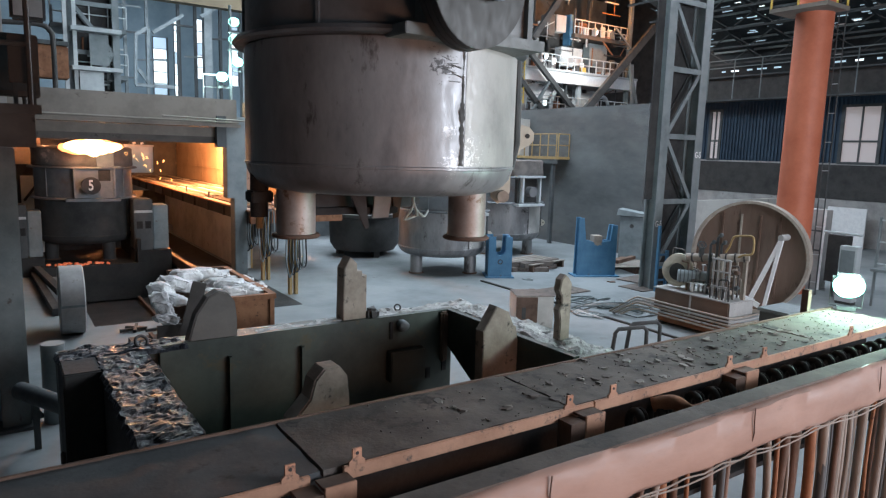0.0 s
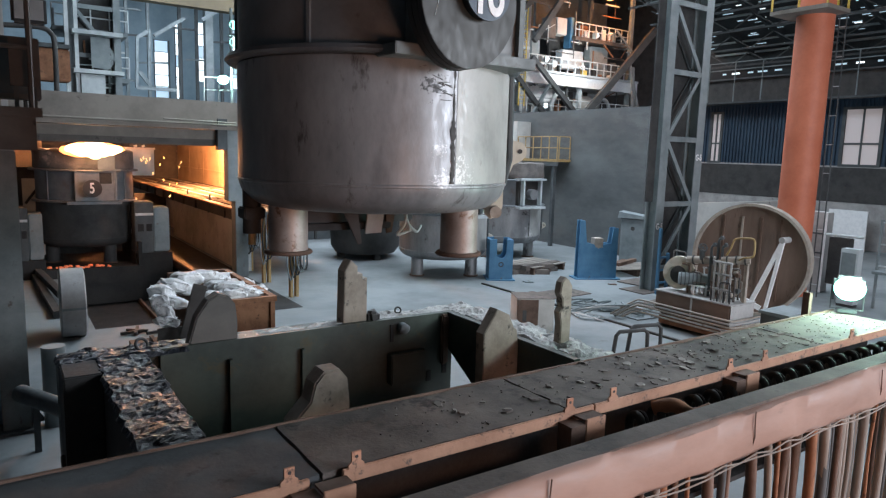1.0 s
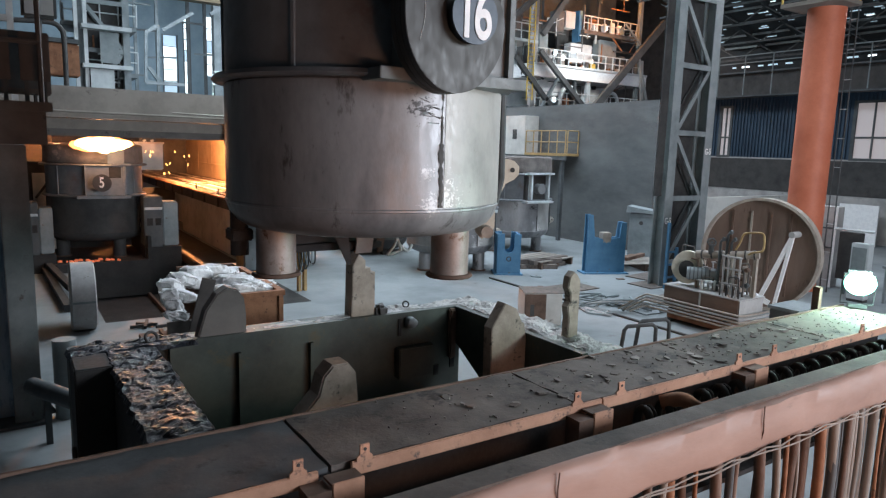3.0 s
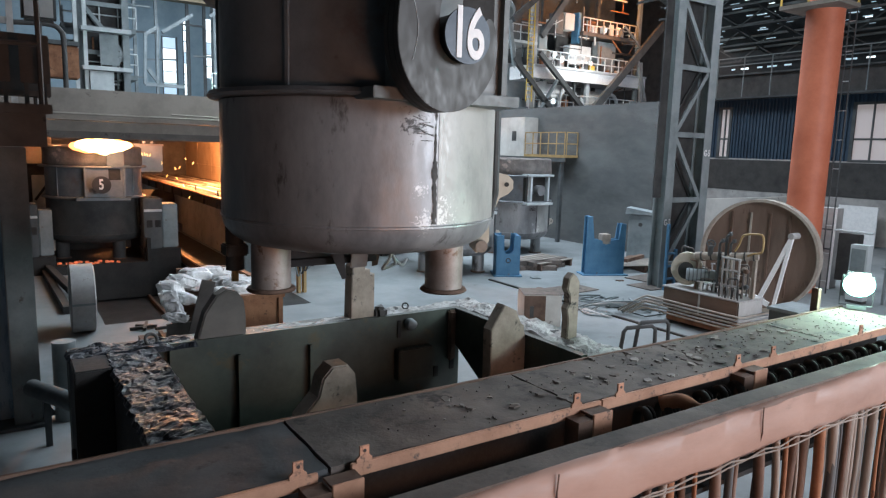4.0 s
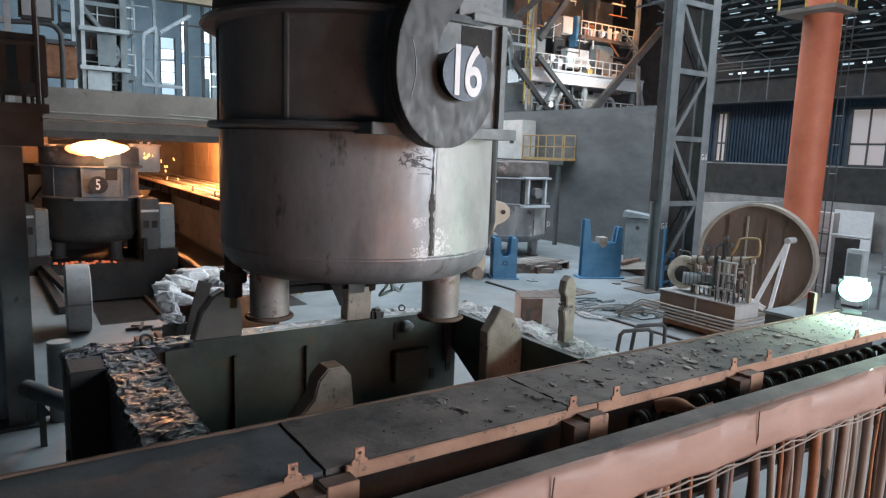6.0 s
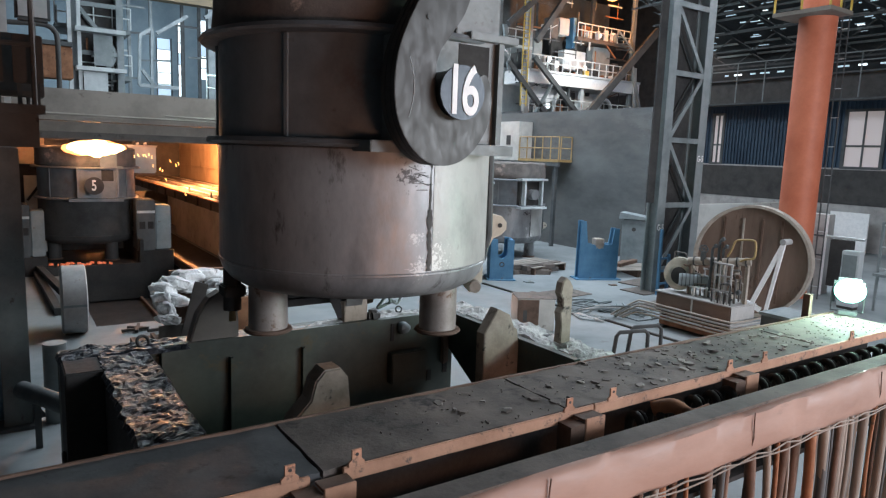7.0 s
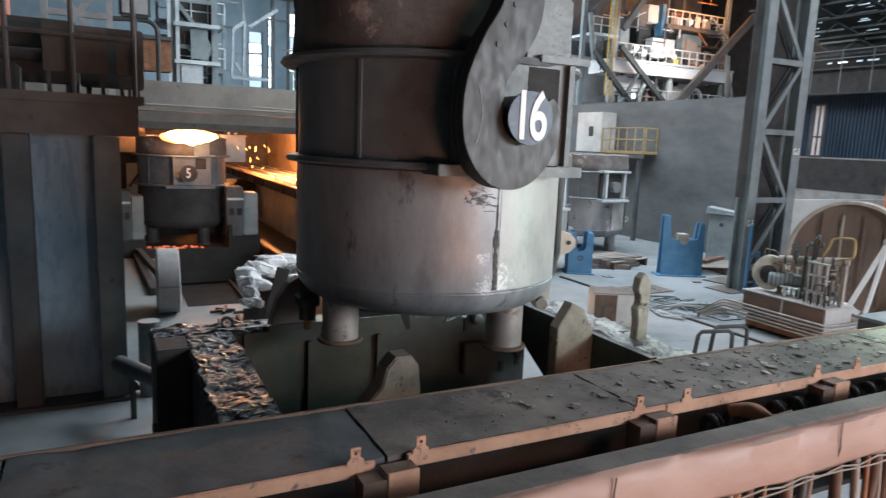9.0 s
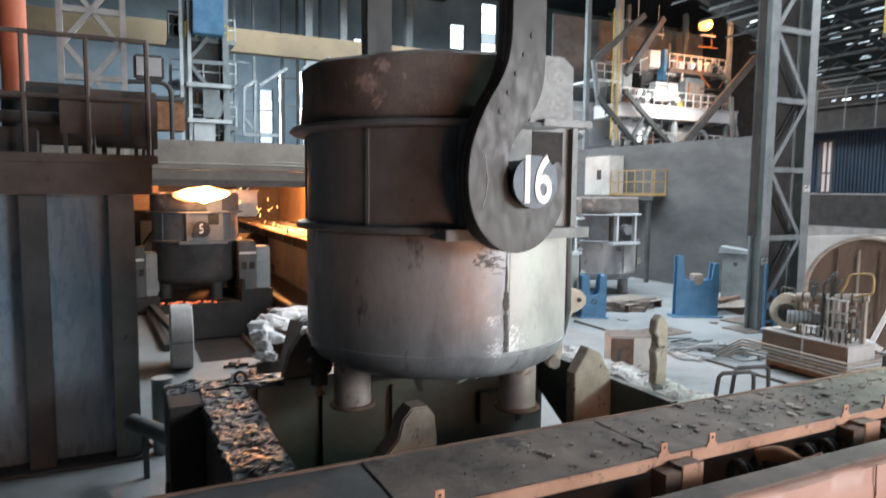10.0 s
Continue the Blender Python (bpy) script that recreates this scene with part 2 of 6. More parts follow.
EMBER = glowing("ember", (0.8, 0.2, 0.09), 0.35)
ORANGE_LAMP = glowing("orange_lamp", (1.0, 0.40, 0.10), 2.6)


# ---- mesh helpers ----
def box(bm, x0, x1, y0, y1, z0, z1, m=None, bevel=0.0):
    v = [bm.verts.new(p) for p in ((x0, y0, z0), (x1, y0, z0), (x1, y1, z0), (x0, y1, z0), (x0, y0, z1), (x1, y0, z1), (x1, y1, z1), (x0, y1, z1))]
    fs = [bm.faces.new([v[i] for i in f]) for f in ((3, 2, 1, 0), (4, 5, 6, 7), (0, 1, 5, 4), (1, 2, 6, 5), (2, 3, 7, 6), (3, 0, 4, 7))]
    if m is not None:
        bmesh.ops.transform(bm, matrix=m, verts=v)
    if bevel:
        bmesh.ops.bevel(bm, geom=list({e for f in fs for e in f.edges}), offset=bevel, segments=2, affect="EDGES")
    return bm


def bx(*a, **k):
    return box(bmesh.new(), *a, **k)


def bar(bm, p, q, w, h=None):
    """A square bar from p to q."""
    p, q = Vector(p), Vector(q)
    h = h or w
    d = q - p
    up = "Y" if abs(d.normalized().z) < 0.98 else "X"
    m = Matrix.Translation(p) @ d.to_track_quat("Z", up).to_matrix().to_4x4()
    return box(bm, -w / 2, w / 2, -h / 2, h / 2, 0, d.length, m)


def br(p, q, w, h=None):
    return bar(bmesh.new(), p, q, w, h)


def lathe(bm, profile, seg=48, m=None, close=False):
    """Turns (radius, height) pairs about z."""
    rings, made = [], []
    for r, z in profile:
        if r < 1e-6:
            ring = [bm.verts.new((0, 0, z))]
        else:
            ring = [bm.verts.new((r * math.cos(2 * math.pi * i / seg), r * math.sin(2 * math.pi * i / seg), z)) for i in range(seg)]
        rings.append(ring)
        made += ring
    pairs = list(zip(rings, rings[1:]))
    if close:
        pairs.append((rings[-1], rings[0]))
    for a, b in pairs:
        for i in range(seg):
            j = (i + 1) % seg
            if len(a) == 1 and len(b) > 1:
                bm.faces.new((a[0], b[j], b[i]))
            elif len(b) == 1 and len(a) > 1:
                bm.faces.new((a[i], a[j], b[0]))
            elif len(a) > 1:
                bm.faces.new((a[i], a[j], b[j], b[i]))
    if m is not None:
        bmesh.ops.transform(bm, matrix=m, verts=made)
    return bm


def rod(bm, p, q, r, seg=14):
    p, q = Vector(p), Vector(q)
    d = q - p
    m = Matrix.Translation(p) @ d.to_track_quat("Z", "Y").to_matrix().to_4x4()
    return lathe(bm, [(0, 0), (r, 0), (r, d.length), (0, d.length)], seg, m)


def rd(p, q, r, seg=14):
    return rod(bmesh.new(), p, q, r, seg)


def tube(bm, pts, r, seg=8):
    """A bent pipe along points."""
    pts = [Vector(p) for p in pts]
    rings = []
    side = None
    for i, p in enumerate(pts):
        d = (pts[min(i + 1, len(pts) - 1)] - pts[max(i - 1, 0)]).normalized()
        if side is None:
            side = d.cross(Vector((0.31, 0.21, 0.93))).normalized()
        side = (side - d * side.dot(d)).normalized()
        other = d.cross(side)
        rings.append([bm.verts.new(p + r * (math.cos(2 * math.pi * k / seg) * side + math.sin(2 * math.pi * k / seg) * other)) for k in range(seg)])
    for a, b in zip(rings, rings[1:]):
        for k in range(seg):
            bm.faces.new((a[k], a[(k + 1) % seg], b[(k + 1) % seg], b[k]))
    bm.faces.new(rings[0][::-1])
    bm.faces.new(rings[-1])
    return bm


def curve(pts, n=6):
    """Points of a smooth line through pts."""
    pts = [Vector(p) for p in pts]
    out = []
    for i in range(len(pts) - 1):
        p0, p1, p2, p3 = pts[max(i - 1, 0)], pts[i], pts[i + 1], pts[min(i + 2, len(pts) - 1)]
        for k in range(n):
            t = k / n
            out.append(0.5 * (2 * p1 + (p2 - p0) * t + (2 * p0 - 5 * p1 + 4 * p2 - p3) * t * t + (3 * p1 - p0 - 3 * p2 + p3) * t ** 3))
    return out + [pts[-1]]


def prism(bm, outline, depth, m=None, bevel=0.0):
    """An outline in the x-z plane, given depth towards +y."""
    m = m or Matrix()
    a = [bm.verts.new(m @ Vector((x, 0, z))) for x, z in outline]
    b = [bm.verts.new(m @ Vector((x, depth, z))) for x, z in outline]
    f = [bm.faces.new(a), bm.faces.new(b[::-1])]
    for i in range(len(a)):
        j = (i + 1) % len(a)
        f.append(bm.faces.new((a[j], a[i], b[i], b[j])))
    bmesh.ops.recalc_face_normals(bm, faces=f)
    if bevel:
        bmesh.ops.bevel(bm, geom=list(f[0].edges) + list(f[1].edges), offset=bevel, segments=2, affect="EDGES")
    return bm


def rough_up(bm, amount, scale, seed=0.0):
    """Pushes the points about by noise."""
    for v in bm.verts:
        v.co += amount * noise.noise_vector(v.co * scale + Vector((seed, seed * 2, 0)))
    return bm


def part(name, bm, material, parent=None, label="", smooth=None, m=None):
    me = bpy.data.meshes.new(name)
    bmesh.ops.recalc_face_normals(bm, faces=bm.faces)
    bm.to_mesh(me)
    bm.free()
    if smooth:
        me.shade_smooth()
        me.set_sharp_from_angle(angle=radians(smooth))
    me.materials.append(material)
    ob = new(name, me)
    ob.parent = parent
    if m is not None:
        ob.matrix_basis = m
    if label:
        ob["label"] = label
    return ob


def thing(name, label, category, m=None, group="", kind=""):
    ob = new(name)
    ob.empty_display_size = 0.2
    if m is not None:
        ob.matrix_basis = m
    return tagged(ob, label, category, group, kind)


def solo(name, bm, material, label, category, m=None, group="", kind="", smooth=None):
    return tagged(part(name, bm, material, None, "", smooth, m), label, category, group, kind)


def same(ob, name, m, parent):
    """Another part on the same mesh."""
    o = new(name, ob.data)
    o.parent, o.matrix_basis = parent, m
    return o


def text(name, body, size, parent, m, material, bold=0.0):
    c = bpy.data.curves.new(name, "FONT")
    c.body, c.size, c.extrude, c.align_x, c.align_y, c.offset = body, size, 0.006, "CENTER", "CENTER", bold
    c.materials.append(material)
    ob = new(name, c)
    ob.parent, ob.matrix_basis = parent, m
    return ob


# ---- the hall ----
def hall():
    f = bmesh.new()
    # floor with the sunken ladle track
    for x0, x1, y0, y1 in ((-26, 2.1, -14, 64), (2.1, 6.2, -14, 20.6), (6.2, 62, -14, 64)):
        box(f, x0, x1, y0, y1, -0.4, 0)
    solo("floor", f, CONCRETE, "grey dusty concrete shop floor", "floor", kind="structure")
    # pit floor painted black, since the pit lies in shade
    t = bmesh.new()
    box(t, 1.9, 6.4, 20.4, 64, -1.6, -1.2)
    # walls added to stop stray light entering the pit
    pw = bmesh.new()
    for x0, x1, y0, y1 in ((1.9, 2.1, 20.4, 62), (6.2, 6.4, 20.4, 62), (2.1, 6.2, 20.4, 20.6)):
        box(pw, x0, x1, y0, y1, -1.2, -0.004)
    solo("pit_wall", pw, BLACK, "side walls of the track pit, painted black for shade", "wall", kind="structure")
    solo("track_pit_floor", t, BLACK, "ladle track pit floor, its shade painted black", "floor", kind="structure")
    w = bmesh.new()
    box(w, -26.4, -26, -14, 64, 0, 24)
    solo("wall_west", w, STEEL_DARK, "dark sheet wall of the hall", "wall", kind="structure")
    w = bmesh.new()
    box(w, -26, 62, -14.4, -14, 0, 24)
    solo("wall_south", w, STEEL_DARK, "dark sheet wall of the hall", "wall", kind="structure")
    # far wall with its tall window strips
    w = bmesh.new()
    cuts = [(11.7, 12.8, 9.3, 14.1), (13.4, 13.85, 9.3, 15.7), (15.3, 15.9, 10.9, 16.0), (18.2, 18.9, 10.5, 16.4), (20.6, 23.0, 12.5, 19.5), (30.8, 32.4, 19.6, 22.0), (34.4, 36.2, 18.5, 24.5)]
    x = -26
    for a, b, lo, hi in cuts:
        box(w, x, a, 62, 62.4, 0, 26)
        box(w, a, b, 62, 62.4, 0, lo)
        box(w, a, b, 62, 62.4, hi, 26)
        x = b
    box(w, x, 62, 62, 62.4, 0, 26)
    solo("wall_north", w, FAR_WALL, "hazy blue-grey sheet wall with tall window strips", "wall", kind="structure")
    for i, (a, b, lo, hi) in enumerate(cuts, 1):
        win = thing("window_%d" % i, "tall bright window strip in the far wall", "window", kind="structure")
        n = max(3, int((hi - lo) / 0.9))
        for k in range(n):
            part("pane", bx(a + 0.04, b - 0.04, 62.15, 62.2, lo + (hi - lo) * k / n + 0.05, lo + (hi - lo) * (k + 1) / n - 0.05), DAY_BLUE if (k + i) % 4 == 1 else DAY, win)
        fr = bmesh.new()
        box(fr, a - 0.08, a, 61.93, 62.1, lo, hi)
        box(fr, b, b + 0.08, 61.93, 62.1, lo, hi)
        part("window_frame", fr, STEEL_DARK, win)
    # right wall: plaster base, dark band, blue ribbed cladding, windows
    w = bmesh.new()
    box(w, 45, 45.4, -14, 34, 0, 2.9)
    box(w, 45.02, 45.4, -14, 34, 5.1, 5.2)
    wall = solo("wall_east", w, DIRTY_PALE, "pale plaster base of the side wall", "wall", kind="structure")
    band = bmesh.new()
    box(band, 44.96, 45.4, -14, 34, 2.9, 5.1)
    solo("wall_band", band, SOOT_SHADE, "dark sheet band of the side wall", "wall", kind="structure")
    clad = bmesh.new()
    y = -14.0
    while y < 34:
        hole = 19.3 < y + 0.1 < 21.7 or 30.2 < y + 0.1 < 31.2
        for lo, hi in (((8.85, 9.6),) if hole else ((5.2, 9.6),)):
            box(clad, 45.02, 45.3, y, y + 0.12, lo, hi)
            box(clad, 45.1, 45.3, y + 0.12, y + 0.25, lo, hi)
        y += 0.25
    up = bmesh.new()
    box(up, 45.02, 45.3, -14, 34, 9.62, 13.2)
    solo("wall_upper", up, ROOF, "dark sheeting between girder and eaves", "wall", kind="structure")
    for k in range(26):
        y = 4 + 1.05 * k
        solo("eaves_light", bx(45.0, 45.015, y, y + 0.3 + 0.5 * (k * 7 % 5) / 5, 11.55, 11.66), DAY if k % 4 == 0 else DAY_BLUE, "small bright gap of daylight under the eaves", "skylight", group="roof lights", kind="structure")
    solo("wall_cladding", clad, BLUE_CLAD, "dark blue ribbed sheet cladding", "wall", kind="structure")
    for i, (a, b, lo, hi) in enumerate(((19.4, 21.6, 5.25, 8.8), (30.3, 31.1, 5.25, 8.8)), 8):
        win = thing("window_%d" % i, "dusty pinkish window with a dark cross frame", "window", kind="structure")
        mid, zc = (a + b) / 2, lo + (hi - lo) * 0.38
        for y0, y1 in ((a + 0.05, mid - 0.05), (mid + 0.05, b - 0.05)):
            for z0, z1 in ((lo + 0.05, zc - 0.06), (zc + 0.06, hi - 0.05)):
                part("pane", bx(45.12, 45.16, y0, y1, z0, z1), DAY_DIM, win)
        fr = bmesh.new()
        box(fr, 45.05, 45.2, mid - 0.05, mid + 0.05, lo, hi)
        box(fr, 45.04, 45.2, a, b, zc - 0.06, zc + 0.06)
        for y0, y1, z0, z1 in ((a - 0.14, a + 0.06, lo - 0.1, hi + 0.1), (b - 0.06, b + 0.14, lo - 0.1, hi + 0.1), (a + 0.06, b - 0.06, lo - 0.1, lo + 0.06), (a + 0.06, b - 0.06, hi - 0.06, hi + 0.1)):
            box(fr, 45.0, 45.25, y0, y1, z0, z1)
        part("window_frame", fr, STEEL_DARK, win)
    w = bmesh.new()
    box(w, 45, 62, 34, 34.3, 0, 12)
    solo("wall_return", w, STEEL_DARK, "dark sheet wall", "wall", kind="structure")
    w = bmesh.new()
    box(w, 61.6, 62, 34, 62, 0, 26)
    solo("wall_far_east", w, STEEL_DARK, "dark sheet wall", "wall", kind="structure")
    # roof: high bay, lower side bay with purlins and roof lights
    r = bmesh.new()
    box(r, -26, 30, -14, 62, 24, 24.3)
    box(r, 30, 62, 34, 62, 25, 25.3)
    box(r, 30, 62, 25.4, 34, 25, 25.3)
    n = 15
    for k in range(n):
        y0, y1 = -14 + k * 3.0, -14 + (k + 1) * 3.0
        v = [r.verts.new(p) for p in ((26, y0, 19.0), (46, y0, 12.6), (46, y1, 12.6), (26, y1, 19.0))]
        r.faces.new(v)
        bar(r, (26, y0, 18.8), (46, y0, 12.4), 0.18, 0.3)
    for k in range(12):
        x = 27 + k * 1.6
        z = 19.0 - (x - 26) * 0.32 - 0.12
        p = bmesh.new()
        bar(p, (x, -14, z), (x, 31, z), 0.1, 0.14)
        solo("purlin", p, STEEL_GREY, "grey steel roof purlin", "purlin", group="purlins", kind="structure")
    for k in range(8):
        x = 28 + k * 2.3
        z = 19.0 - (x - 26) * 0.32 - 0.3
        p = bmesh.new()
        bar(p, (x, -2, z - 0.9), (x, 31, z - 0.9), 0.09, 0.12)
        for n in range(22):
            y = -2 + 1.5 * n
            bar(p, (x, y, z - 0.9 * (n % 2)), (x, y + 1.5, z - 0.9 * ((n + 1) % 2)), 0.06, 0.06)
        solo("roof_truss", p, STEEL_DARK, "slender zigzag steel roof truss", "truss", group="roof trusses", kind="structure")
    solo("ceiling", r, ROOF, "dark sheet roof on purlins", "ceiling", kind="structure")
    random.seed(5)
    for k in range(400):
        x, y = 27.5 + 1.6 * random.randint(0, 10) + random.uniform(0, 0.9), random.uniform(6, 30.5)
        z = 19.0 - (x - 26) * 0.32 - 0.03
        l = bmesh.new()
        s, w = random.uniform(0.15, 1.1), random.uniform(0.05, 0.14)
        v = [l.verts.new(p) for p in ((x, y, z), (x + w, y, z - 0.32 * w), (x + w, y + s, z - 0.32 * w), (x, y + s, z))]
        l.faces.new(v)
        solo("roof_light", l, DAY if k % 4 == 0 else DAY_BLUE, "small bright gap of daylight in the roof", "skylight", group="roof lights", kind="structure")
    # crane girder and truss along the side wall
    g = thing("crane_girder", "dark riveted crane runway girder along the wall", "girder", kind="structure")
    part("web", bx(43.3, 43.5, -14, 34, 9.4, 10.9), SOOT_SHADE, g)
    part("top_flange", bx(42.9, 43.9, -14, 34, 10.9, 11.0), STEEL_DARK, g)
    part("bottom_flange", bx(42.9, 43.9, -14, 34, 9.3, 9.4), STEEL_DARK, g)
    walkway = thing("girder_walkway", "grey railed walkway on the runway girder", "walkway", kind="structure")
    for z in (11.55, 12.05):
        part("rail", br((42.7, -14, z), (42.7, 34, z), 0.06), STEEL_GREY, walkway)
    for k in range(24):
        part("post", bx(42.67, 42.73, -14 + 2 * k, -13.94 + 2 * k, 9.4, 12.05), STEEL_GREY, walkway)
    # grey partition wall
    w = bmesh.new()
    box(w, 28, 28.4, 23.0, 37, 0, 7.95)
    solo("partition_wall", w, GREY_WALL, "smooth grey rendered partition wall with smoke stains", "wall", kind="structure")
    w = bmesh.new()
    box(w, 28.4, 45, 23.05, 23.3, 0, 2.9)
    solo("low_wall", w, OLD_WALL, "stained plaster low wall", "wall", kind="structure")


def lattice_column(x, y, top, width, chord, label, depth=0.5, step=2.35, mtl=None, low=0.0, first=1, low_batten=0.4):
    """Two I-chords with flat lacing between them, along x."""
    mtl = mtl or STEEL_GREY
    c = thing("lattice_column", label, "column", pose(x, y, low), kind="structure")
    for s in (0, 1):
        x0 = s * (width - chord)
        b = bmesh.new()
        box(b, x0, x0 + chord, 0, 0.05, 0, top)
        box(b, x0, x0 + chord, depth - 0.05, depth, 0, top)
        box(b, x0 + chord / 2 - 0.03, x0 + chord / 2 + 0.03, 0.05, depth - 0.05, 0, top)
        part("chord", b, mtl, c)
    part("back_plate", bx(chord * 0.5, width - chord * 0.5, depth + 0.01, depth + 0.05, 0, top), SOOT_SHADE, c)
    z, k = low_batten, first
    while z < top - 0.3:
        part("batten", bx(chord - 0.02, width - chord + 0.02, 0.01, 0.08, z, z + 0.2), mtl, c)
        z1 = min(z + step, top)
        p, q = (chord, 0.09, z + 0.2), (width - chord, 0.09, z1)
        if k % 2:
            p, q = (width - chord, 0.09, z + 0.2), (chord, 0.09, z1)
        part("lacing", br(p, q, 0.07, 0.17), mtl, c)
        p2, q2 = (p[0], depth - 0.06, p[2]), (q[0], depth - 0.06, q[2])
        part("lacing", br(p2, q2, 0.05, 0.15), STEEL_DARK, c)
        z, k = z1, k + 1
    return c


def railing(name, p, q, height=1.05, step=1.2, material=None, label="steel pipe handrail", r=0.025, group=""):
    material = material or STEEL_GREY
    p, q = Vector(p), Vector(q)
    t = thing(name, label, "railing", pose(*p), group=group)
    d = q - p
    n = max(1, round(d.length / step))
    for k in range(n + 1):
        a = d * k / n
        part("post", rd(a, a + Vector((0, 0, height)), r, 6), material, t)
    for z in (0.5, 1.0):
        part("rail", rd(Vector((0, 0, height * z)), d + Vector((0, 0, height * z)), r, 6), material, t)
    return t


# ---- foreground: cable trough girder and wrapped duct ----
def trough():
    t = thing("trough_girder", "dust-covered steel trough girder with faded orange edge", "girder", kind="structure")
    edges = [-6.0, -3.2, -0.6, 1.72, 4.02, 6.2, 8.3, 10.4]
    random.seed(3)
    for a, b in zip(edges, edges[1:]):
        dz = random.uniform(-0.008, 0.008)
        bm = bmesh.new()
        nx, ny = 30, 10
        grid = [[bm.verts.new((a + 0.012 + (b - a - 0.024) * i / nx, 3.95 + 0.9 * j / ny, 3.045 + dz + 0.014 * noise.noise(Vector((i * 0.4 + a * 9, j * 0.45, 3))))) for j in range(ny + 1)] for i in range(nx + 1)]
        for i in range(nx):
            for j in range(ny):
                bm.faces.new((grid[i][j], grid[i + 1][j], grid[i + 1][j + 1], grid[i][j + 1]))
        base = bmesh.ops.extrude_face_region(bm, geom=bm.faces[:])
        for v in base["geom"]:
            if isinstance(v, bmesh.types.BMVert):
                v.co.z = 2.99
        # left plates use the tone with the dimmer light painted in
        part("cover_plate", bm, DUSTY if a > 1.5 else DIM_COVER, t, "dusty cover plate with scale and grit", smooth=40)
    # webs and bottom painted dark for the shade inside the gap
    part("back_web", bx(-6, 10.4, 4.78, 4.84, 2.15, 2.99), SOOT_SHADE, t)
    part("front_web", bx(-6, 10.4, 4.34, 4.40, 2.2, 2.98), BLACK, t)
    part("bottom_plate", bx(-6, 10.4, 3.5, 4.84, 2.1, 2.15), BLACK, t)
    part("back_lip", bx(-6, 10.4, 4.85, 4.875, 2.9, 3.06), RUST_DARK, t)
    for a, b in ((-6, 1.62), (1.85, 4.28), (4.28, 10.4)):
        part("edge_strip", bx(a + 0.01, b, 3.90, 3.93, 2.955, 3.055, bevel=0.006), SALMON, t, "faded orange edge strip")
    for x in (-0.6, 1.48, 1.96, 3.98, 4.52, 6.3, 6.95, 8.9):
        tab = bmesh.new()
        prism(tab, [(-0.06, 0), (0.06, 0), (0.06, 0.03), (0.035, 0.05), (0.035, 0.12), (-0.035, 0.12), (-0.035, 0.05), (-0.06, 0.03)], 0.016, pose(x, 3.90, 3.05))
        tb = part("lifting_tab", tab, SALMON, t)
        part("tab_hole", rd((x, 3.897, 3.135), (x, 3.9, 3.135), 0.013, 10), SOOT_SHADE, tb)
    for x in (-0.9, 1.65, 4.02, 6.35):
        b = part("bracket", bx(x - 0.17, x - 0.005, 3.74, 3.9, 2.4, 2.99), RUST_DARK, t)
        part("bracket_face", bx(x, x + 0.23, 3.735, 3.755, 2.4, 3.03, bevel=0.005), SALMON, b)
        part("bracket_top", bx(x, x + 0.23, 3.76, 3.895, 3.0, 3.02), RUST_DARK, b)
    # scale flakes and grit on the covers
    random.seed(11)
    for label, mtl, count in (("dark flakes of scale lying on the cover plates", DUSTY, 260), ("pale chips of slag lying on the cover plates", BEAM_TAN, 150)):
        g = bmesh.new()
        for k in range(count):
            x, y = 2.2 + 8 * random.random() ** 0.7, random.uniform(3.98, 4.82)
            big = random.random() < 0.3 and 3.0 < x < 8.4
            s = random.uniform(0.02, 0.085) if big else random.uniform(0.004, 0.018)
            m = pose(x, y, 3.052 + s * 0.08, random.uniform(-9, 9), random.uniform(-9, 9), random.uniform(0, 360))
            n = random.randint(5, 7)
            o = [(s * random.uniform(0.55, 1.1) * math.cos(2 * math.pi * i / n), s * random.uniform(0.4, 0.9) * math.sin(2 * math.pi * i / n)) for i in range(n)]
            lo = [g.verts.new(m @ Vector((px, py, -0.005))) for px, py in o]
            hi = [g.verts.new(m @ Vector((px * 0.85, py * 0.85, 0.006))) for px, py in o]
            g.faces.new(hi)
            for i in range(n):
                g.faces.new((lo[i], lo[(i + 1) % n], hi[(i + 1) % n], hi[i]))
        solo("scale_debris", g, mtl, label, "debris", kind="stuff")


